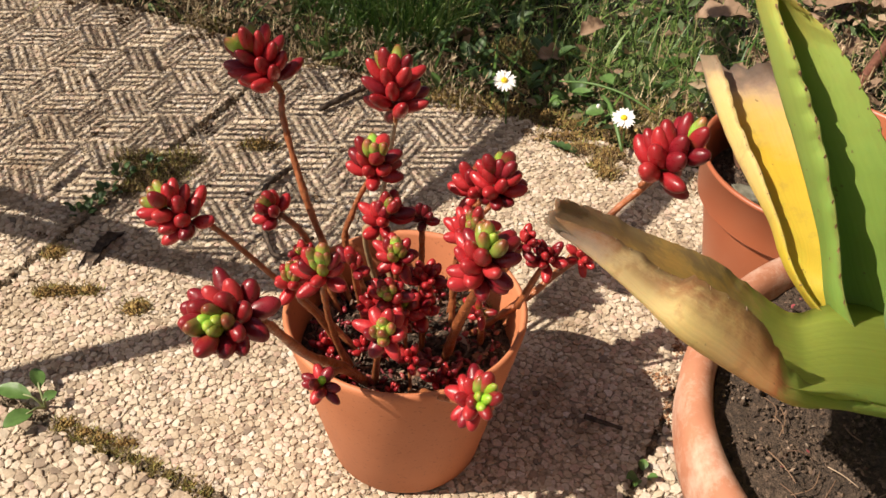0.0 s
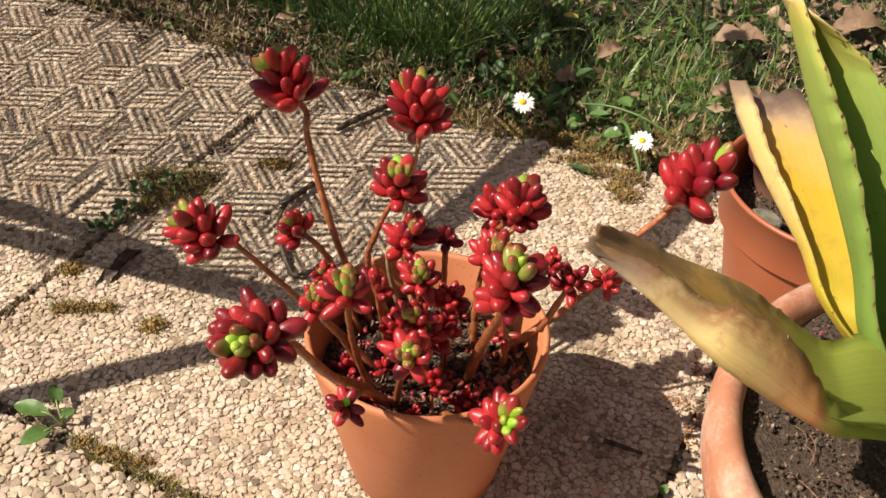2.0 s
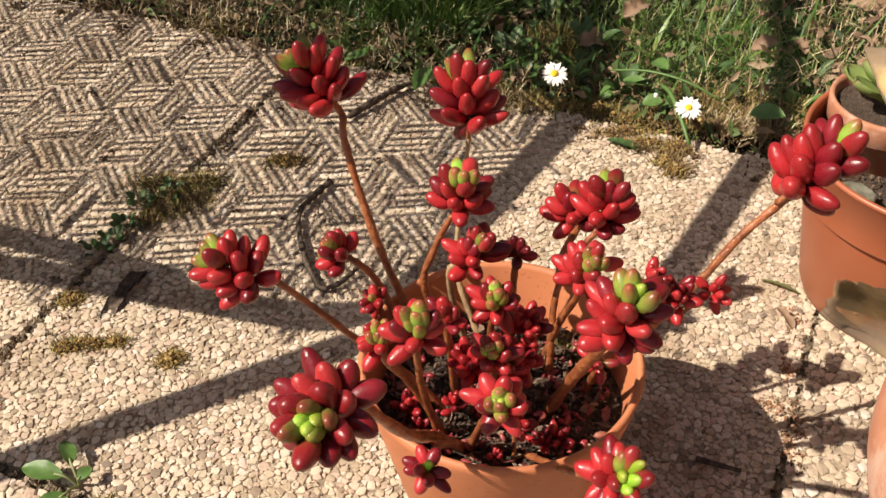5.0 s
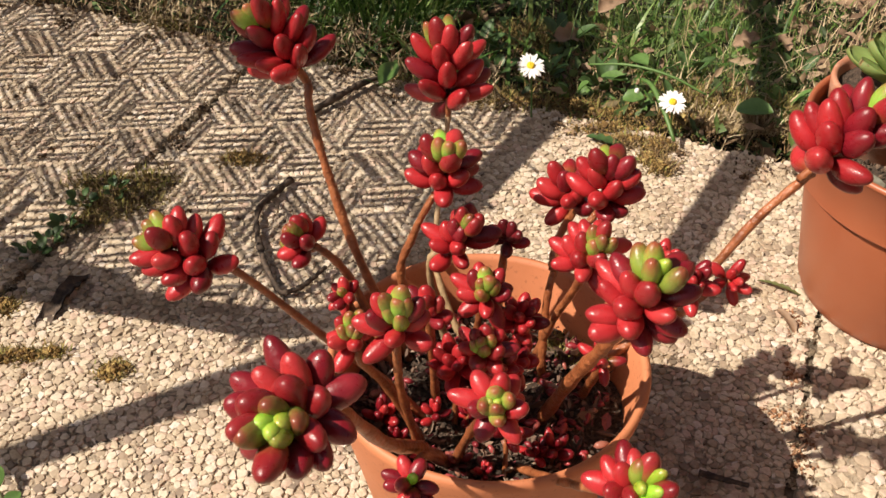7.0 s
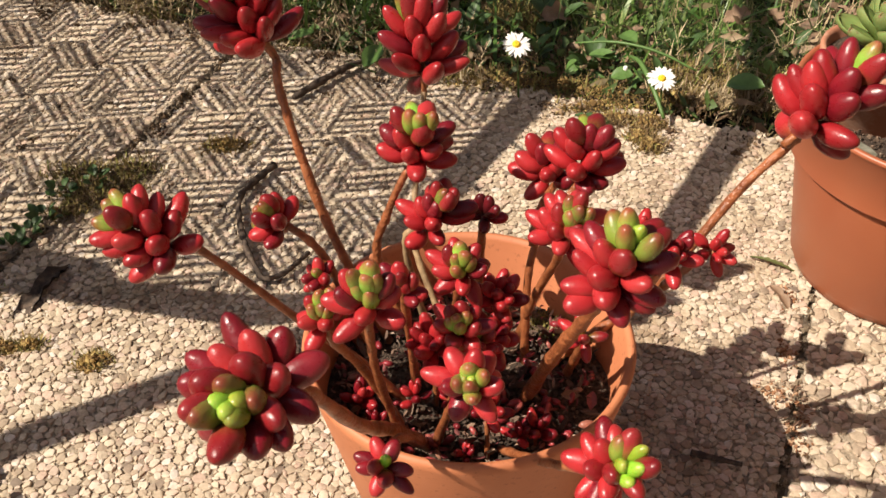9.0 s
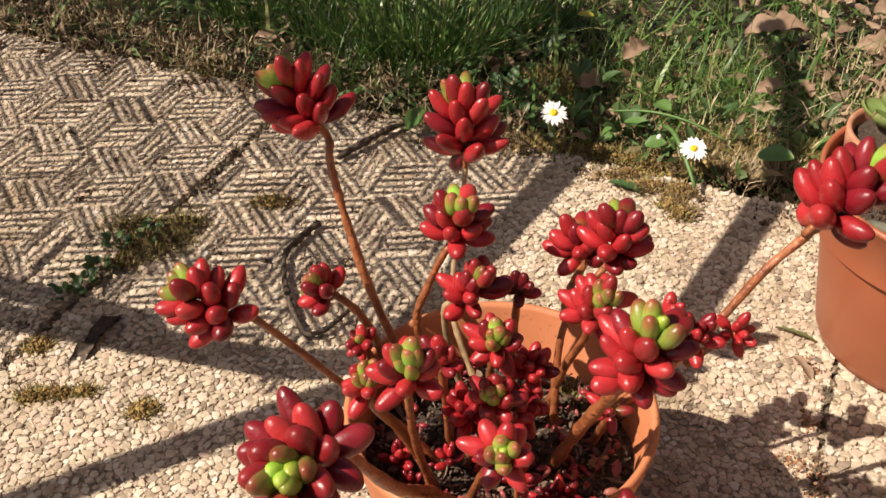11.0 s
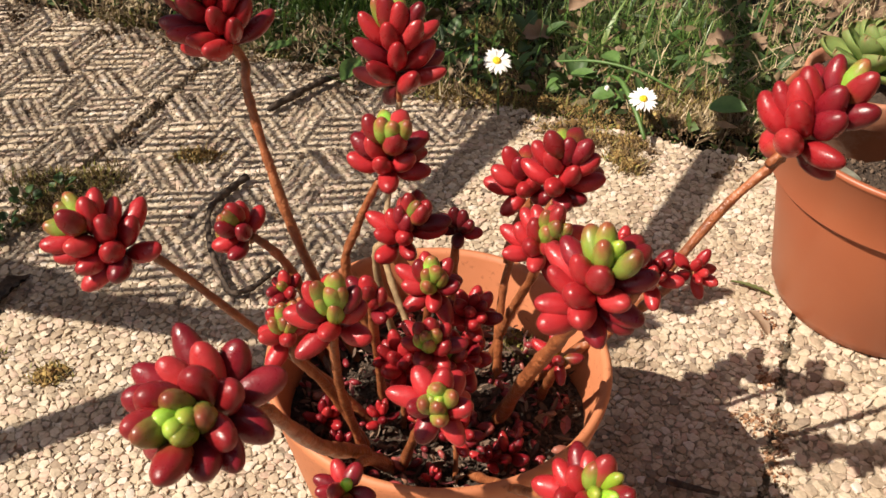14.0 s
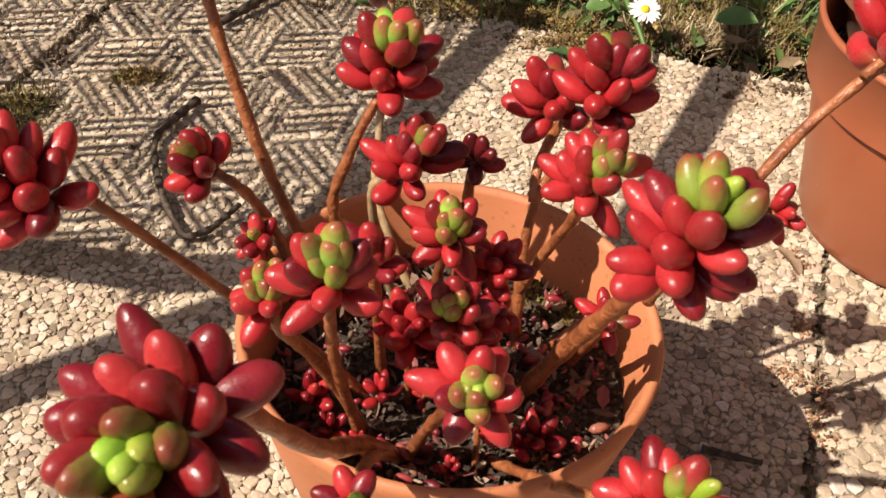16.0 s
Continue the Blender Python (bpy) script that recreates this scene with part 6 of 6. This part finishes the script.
seedling = thing("weed", (-0.247, 0.474, -0.003), "pale green seedling weed with stalked oval leaves in a slab joint", "weed", "weeds")
for k, (ax, ay, bx, by, wide) in enumerate(((-0.255, 0.474, -0.281, 0.480, 0.0125), (-0.252, 0.483, -0.260, 0.500, 0.0105), (-0.245, 0.471, -0.239, 0.479, 0.0080), (-0.250, 0.461, -0.264, 0.446, 0.0130))):
    root, foot, tip = Vector((-0.247, 0.474, -0.003)), Vector((ax, ay, 0.009)), Vector((bx, by, 0.012))
    lie = pose(foot.x, foot.y, foot.z, 0, 0, math.degrees(math.atan2(by - ay, bx - ax))) @ pose(0, 0, 0, (-8, 24, 10, -6)[k], -6, 0)
    leaf = part("leaf", mesh_of("leaf", *oval_leaf(lie, (tip - foot).length, wide, 0.25, 0, 71 + k, 0.0006, 13, 0.025), weed_skin), seedling)
    part("leaf_stalk", mesh_of("leaf_stalk", *tube(spline([root, root.lerp(foot, 0.55) + Vector((0, 0, 0.002)), foot, foot.lerp(tip, 0.2) - Vector((0, 0, 0.0003))], 10), [0.0011 - 0.00005 * i for i in range(10)], 6), stalk_skin), leaf, "pale green leaf stalk")
for k, (x, y) in enumerate(((-0.277, 0.700), (-0.268, 0.715), (-0.284, 0.688), (-0.262, 0.745), (-0.240, 0.758))):
    weed(x, y, -0.004, 8, 0.0095, 0.0058, 75 + k, "low clump of dark green clover-like weed", 40, 0.006, weed_dark)
weed(0.161, 0.430, -0.004, 4, 0.010, 0.007, 79, "tiny bright green sprout in a slab joint", 35, 0.004)
for k, (x, y, n, l, w) in enumerate(((0.10, 0.92, 7, 0.026, 0.012), (0.155, 0.90, 7, 0.028, 0.014), (0.05, 0.97, 8, 0.030, 0.012), (0.02, 0.905, 6, 0.024, 0.011), (0.205, 0.86, 7, 0.026, 0.013), (-0.02, 0.945, 6, 0.028, 0.011), (0.30, 0.865, 6, 0.024, 0.012), (0.13, 0.985, 8, 0.034, 0.014), (0.345, 0.83, 4, 0.034, 0.018), (0.40, 0.90, 4, 0.032, 0.016), (-0.05, 1.06, 7, 0.034, 0.012), (0.09, 1.06, 7, 0.036, 0.013), (0.17, 0.875, 6, 0.022, 0.012), (0.06, 0.93, 7, 0.024, 0.011), (0.235, 0.92, 6, 0.022, 0.012), (0.12, 0.885, 6, 0.02, 0.010), (0.33, 0.92, 5, 0.024, 0.012), (0.0, 1.0, 7, 0.03, 0.012), (-0.10, 0.98, 6, 0.024, 0.010))):
    weed(x, y, -0.018, n, l * 0.8, w * 0.85, 90 + k, "broad-leaved green weed growing in the lawn edge", 40, 0.012, weed_dark if k % 3 else weed_skin)

for k, (x, y, z, l, a, lb) in enumerate(((0.302, 1.075, 0.012, 0.080, -12, 2), (0.168, 1.015, 0.018, 0.050, 40, 3), (0.118, 0.975, 0.010, 0.045, 15, 3), (-0.198, 1.084, 0.006, 0.032, 10, 0), (0.450, 1.115, 0.010, 0.095, 10, 5), (0.055, 1.035, 0.004, 0.045, 200, 3), (0.285, 0.965, 0.006, 0.035, 10, 3), (0.375, 0.935, 0.004, 0.055, 300, 4), (0.55, 1.10, 0.006, 0.07, 150, 5), (0.50, 0.96, 0.004, 0.08, 40, 5), (0.59, 1.0, 0.006, 0.07, 100, 5), (0.41, 1.05, 0.010, 0.06, 330, 4), (0.335, 0.955, 0.004, 0.034, 100, 3), (0.350, 0.925, 0.002, 0.028, 60, 2), (0.345, 1.000, 0.006, 0.030, 20, 3), (0.53, 0.88, 0.0, 0.07, 190, 5), (0.02, 0.90, 0.0, 0.03, 10, 0), (0.61, 1.15, 0.010, 0.08, 20, 5), (0.405, 0.875, 0.002, 0.05, 80, 4), (0.46, 1.01, 0.008, 0.06, 70, 4))):
    m = pose(x, y, z - 0.006, 8 + 9 * (k % 4), -14 + 9 * (k % 3), a)
    tagged(new("dry_leaf", mesh_of("dry_leaf", *oval_leaf(m, l * 0.78, l * 0.52, 0.4 + 0.15 * (k % 3), lb, 120 + k, steps=15, rough=0.07), dry_skin)), "curled tan dead leaf lying in the grass", "dead leaf", "dead leaves in the lawn")
m = pose(0.135, 1.103, 0.016, 10, 5, 0)
tagged(new("yellow_leaf", mesh_of("yellow_leaf", *oval_leaf(m, 0.018, 0.010, 0.2, 0, 140, steps=11), lime_leaf)), "small yellow fallen leaf lying in the grass", "fallen leaf")
for x, y, z, l, w, a in ((0.250, 0.840, 0.010, 0.030, 0.020, -30), (0.182, 0.930, 0.010, 0.024, 0.014, -70), (0.150, 0.905, 0.006, 0.026, 0.012, -40), (0.160, 0.862, 0.008, 0.018, 0.015, -10), (-0.042, 0.890, 0.012, 0.030, 0.016, 60), (-0.108, 0.950, 0.008, 0.024, 0.010, 10)):
    m = pose(x, y, z, 14, -12, a)
    tagged(new("dock_leaf", mesh_of("dock_leaf", *oval_leaf(m, l, w, 0.25, 0, 150, steps=11), weed_skin)), "broad grey-green leaf lying beside a daisy", "leaf", "leaves beside the daisy")
for pts, r in (([(0.174, 0.862, 0.026), (0.178, 0.843, 0.030), (0.183, 0.818, 0.022), (0.188, 0.796, 0.008)], 0.0022), ([(0.135, 0.895, 0.022), (0.165, 0.875, 0.032), (0.195, 0.856, 0.032), (0.222, 0.838, 0.024)], 0.0013)):
    line = spline(pts, 16)
    tagged(new("grass_stalk", mesh_of("grass_stalk", *tube(line, [r * (0.55 + 0.45 * math.sin(math.pi * (i + 1) / 17)) for i in range(16)], 6), weed_skin)), "arching green grass stalk leaning over the slab", "grass stalk", "grass stalks")
v, f = revolve([(0.0002, -0.0035), (0.0013, -0.0022), (0.0021, 0.0), (0.0018, 0.0024), (0.0004, 0.0035)], (0.172, 0.865, 0.012), 14)
tagged(new("daisy_bud", mesh_of("daisy_bud", v, f, petal_skin)), "closed white daisy bud among green leaves", "flower bud")


def daisy(x, y, z, tilt, turn, size, seed):
    r0 = random.Random(seed)
    d = thing("daisy", (x, y, -0.02), "white daisy with a yellow centre on a short stalk", "daisy", "daisies in the lawn edge")
    m = pose(x, y, z, tilt, 0, turn)
    line = spline([(x + 0.006, y + 0.008, -0.025), (x + 0.003, y + 0.006, z * 0.5), m @ Vector((0, 0, -0.002))], 10)
    part("stalk", mesh_of("stalk", *tube(line, [0.0008] * 10, 6), weed_skin), d)
    v, f = revolve([(0.0002, 0.0024), (0.0018, 0.0021), (0.0030, 0.0012), (0.0034, 0.0), (0.0028, -0.0012), (0.0002, -0.0014)], (0, 0, 0), 18)
    part("disc", mesh_of("disc", [m @ (Vector(q) * size / 0.012) for q in v], f, pollen), d, "domed yellow flower centre")
    for i in range(21):
        ang = i * 360 / 21 + r0.uniform(-5, 5)
        pm = m @ pose(0, 0, 0, 0, 0, ang) @ pose(0.0024, 0, 0.0002 * (i % 2), r0.uniform(-12, 12), r0.uniform(-14, 6), 0)
        part("petal", mesh_of("petal", *oval_leaf(pm, size * r0.uniform(0.72, 0.88), 0.0031, 0.15, 0, i, 0.0003, 6), petal_skin), d)
    return d


daisy(0.0775, 0.844, 0.051, 30, 8, 0.0118, 1)
daisy(0.190, 0.822, 0.028, 26, -10, 0.0112, 2)


# ---- twigs, a cane and scraps ----
def stick(name, points, r, material, label, category, sides=7, rough=0.15, seed=0):
    line = spline(points, 8 * len(points))
    n = len(line)
    return tagged(new(name, mesh_of(name, *tube(line, [r * (1.1 - 0.4 * i / n) for i in range(n)], sides, rough, random.Random(seed)), material)), label, category)


stick("twig", [(-0.111, 0.764, 0.004), (-0.126, 0.742, 0.004), (-0.133, 0.726, 0.004), (-0.132, 0.703, 0.004), (-0.125, 0.671, 0.004), (-0.117, 0.648, 0.004), (-0.111, 0.637, 0.004), (-0.099, 0.641, 0.004), (-0.091, 0.65, 0.004), (-0.083, 0.661, 0.004)], 0.0023, twig_skin, "crooked dark twig lying on the slab", "twig", rough=0.28, seed=2)
stick("twig", [(-0.100, 0.858, 0.004), (-0.064, 0.893, 0.006), (-0.036, 0.918, 0.004)], 0.0029, twig_skin, "short dark twig at the lawn edge", "twig", rough=0.3, seed=3)
stick("twig", [(0.127, 0.478, 0.002), (0.139, 0.472, 0.003), (0.152, 0.468, 0.002)], 0.0019, twig_skin, "short dark twig lying in the pot's shade", "twig", seed=6)
tagged(new("petal_scraps", mesh_of("petal_scraps", *flakes(40, (0.187, 0.508), 0.018, 0.0012, 0.0019, 91), fibre_skin, False)), "reddish-brown dry scraps lying on the gravel", "dry scraps", kind="stuff")
stick("cane", [(0.45, 0.943, -0.01), (0.50, 1.008, 0.02), (0.57, 1.098, 0.06), (0.67, 1.218, 0.12)], 0.0058, cane_skin, "reddish-brown bramble cane leaning over dry leaves", "cane", 10, 0.06, 4)
m = pose(-0.242, 0.668, 0.004, 0, 4, 246)
tagged(new("dry_leaf", mesh_of("dry_leaf", *oval_leaf(m, 0.066, 0.014, 0.6, 2, 9, 0.0015, 16, 0.12), twig_skin)), "narrow curled blackish leaf lying on the slab", "dead leaf")
m = pose(0.212, 0.607, 0.003, 0, 6, 290)
tagged(new("dry_leaf", mesh_of("dry_leaf", *oval_leaf(m, 0.022, 0.008, 0.5, 2, 19, 0.0006, 9), dry_skin)), "small brown leaf scrap on the slab", "dead leaf")
m = pose(0.208, 0.636, 0.003, 0, 4, -28)
tagged(new("leaf_sprig", mesh_of("leaf_sprig", *oval_leaf(m, 0.032, 0.0042, 0.3, 7, 22, 0.0006, 26), under_skin)), "thin grey-green leaf sprig lying on the slab", "leaf")
m = pose(0.122, 0.815, 0.004, 0, 6, -25)
tagged(new("leaf_sprig", mesh_of("leaf_sprig", *oval_leaf(m, 0.036, 0.011, 0.3, 5, 24, 0.0006, 26), weed_dark)), "dark green pinnate leaf lying at the slab edge", "leaf")


# ---- the woven garden chair beside the plants, whose seat shades the slabs ----
chair = thing("garden_chair", (-0.95, 0.95, 0.0), "dark woven cantilever garden chair standing beside the slabs", "garden chair")
SEAT = 0.28
shift = Vector((-CAST_X * SEAT, -CAST_Y * SEAT, 0))
corners = [Vector((-0.072, 0.587, 0)), Vector((0.125, 0.874, 0)), Vector((0.165, 1.13, 0)), Vector((-0.25, 1.52, 0)), Vector((-0.82, 0.797, 0))]
corners = [c + shift for c in corners]


def rounded(points, r, steps=7):
    out, n = [], len(points)
    for i in range(n):
        a, b, c = points[i - 1], points[i], points[(i + 1) % n]
        p0, p2 = b + (a - b).normalized() * r, b + (c - b).normalized() * r
        for k in range(steps):
            s = k / (steps - 1)
            out.append((1 - s) ** 2 * p0 + 2 * s * (1 - s) * b + s * s * p2)
    return out


ring = rounded(corners, 0.06)
inner = [q + (sum(corners, Vector()) / 5 - q).normalized() * 0.024 for q in ring]
n = len(ring)
v = [q + Vector((0, 0, SEAT + z)) for z in (0.006, -0.006) for q in ring] + [q + Vector((0, 0, SEAT + z)) for z in (0.006, -0.006) for q in inner]
f = []
for i in range(n):
    j = (i + 1) % n
    f += [(i, j, 2 * n + j, 2 * n + i), (n + j, n + i, 3 * n + i, 3 * n + j), (j, i, n + i, n + j), (2 * n + i, 2 * n + j, 3 * n + j, 3 * n + i)]
part("seat_frame", mesh_of("seat_frame", v, f, wicker, False), chair)


def inside(q, poly):
    hit = False
    for i in range(len(poly)):
        a, b = poly[i - 1], poly[i]
        if (a.y > q.y) != (b.y > q.y) and q.x < (b.x - a.x) * (q.y - a.y) / (b.y - a.y) + a.x:
            hit = not hit
    return hit


# cane work: rhombic blocks in three directions, each filled with parallel strands
BLOCK, STRANDS = 0.041, 5
wv, wf = [], []
axes = [Vector((math.cos(radians(a)), math.sin(radians(a)) * 1.25, 0)) * BLOCK for a in (2, 62, 122)]
mid = Vector((-0.45, 0.9, 0))


weave = random.Random(19)


def strand(a, b):
    if not (inside(a, inner) or inside(b, inner)):
        return
    d = (b - a).normalized()
    side = Vector((-d.y, d.x, 0)) * BLOCK / STRANDS * weave.uniform(0.20, 0.34)
    slip = Vector((-d.y, d.x, 0)) * BLOCK / STRANDS * weave.gauss(0, 0.10)
    k = len(wv)
    for e in (a, b):
        for q, z in ((side, 0.0), (Vector(), 0.0012), (-side, 0.0)):
            sway = Vector((0.0022 * math.sin(31 * e.x + 9 * e.y), 0.0022 * math.sin(27 * e.y - 13 * e.x), 0))
            wv.append((e + q + slip + sway + Vector((0, 0, SEAT + z)))[:])
    wf.extend([(k, k + 3, k + 4), (k, k + 4, k + 1), (k + 1, k + 4, k + 5), (k + 1, k + 5, k + 2), (k, k + 2, k + 5), (k, k + 5, k + 3)])


for i in range(-26, 27):
    for j in range(-26, 27):
        o = mid + axes[0] * i + axes[1] * i + axes[1] * j + axes[2] * j
        for first, second in ((0, 1), (1, 2), (2, 0)):
            sign = -1 if (first, second) == (2, 0) else 1
            a, b = axes[first], axes[second] * sign
            if (first, second) == (2, 0):
                a, b = axes[2], -axes[0]
            for s in range(STRANDS):
                q = o + b * ((s + 0.5) / STRANDS)
                strand(q, q + a)
part("woven_seat", many("woven_seat", wv, wf, wicker, False), chair, kind="stuff")


def rail(name, a, b, r, mid=None):
    line = spline([a] + ([mid] if mid else []) + [b], 14)
    part(name, mesh_of(name, *tube(line, [r] * 14, 10), wicker), chair)


def shade_of(x, y, h):
    """The place at height h whose shadow falls on (x, y)."""
    return Vector((x - CAST_X * h, y - CAST_Y * h, h))


rail("armrest", shade_of(0.262, 0.812, 0.36), shade_of(0.105, 0.585, 0.36), 0.0125)
rail("arm_post", shade_of(0.262, 0.812, 0.36), shade_of(0.340, 1.080, 0.38), 0.0125, shade_of(0.308, 0.930, 0.37))
rail("armrest", shade_of(-0.75, 0.285, 0.34), shade_of(-0.09, 0.585, 0.34), 0.012)
rail("arm_post", shade_of(-0.75, 0.285, 0.34), Vector((-1.05, 0.78, 0.28)), 0.011)
rail("seat_rail", shade_of(-0.50, 0.765, 0.27), shade_of(-0.225, 0.658, 0.27), 0.010)
rail("arm_bar", shade_of(0.262, 0.812, 0.36), shade_of(0.20, 0.722, 0.28), 0.010)
rail("leg", Vector((-1.03, 0.76, 0.28)), Vector((-1.06, 0.82, -0.008)), 0.013)
rail("leg", Vector((-0.86, 0.98, 0.28)), Vector((-0.92, 1.12, -0.03)), 0.013)
rail("runner", Vector((-1.06, 0.82, 0.0)), Vector((-0.92, 1.12, 0.0)), 0.013)

# ---- a cushion of yellow-green moss in the sedum's pot ----
spots = [(0.048, 0.490, 0.008, 0.007), (0.054, 0.482, 0.006, 0.006), (0.042, 0.497, 0.006, 0.005)]
v, f = fronds(420, spots, 81, 0.006, 0.087)
tagged(new("pot_moss", many("pot_moss", v, f, moss_skin)), "yellow-green moss cushion on the pot soil", "moss", kind="stuff")
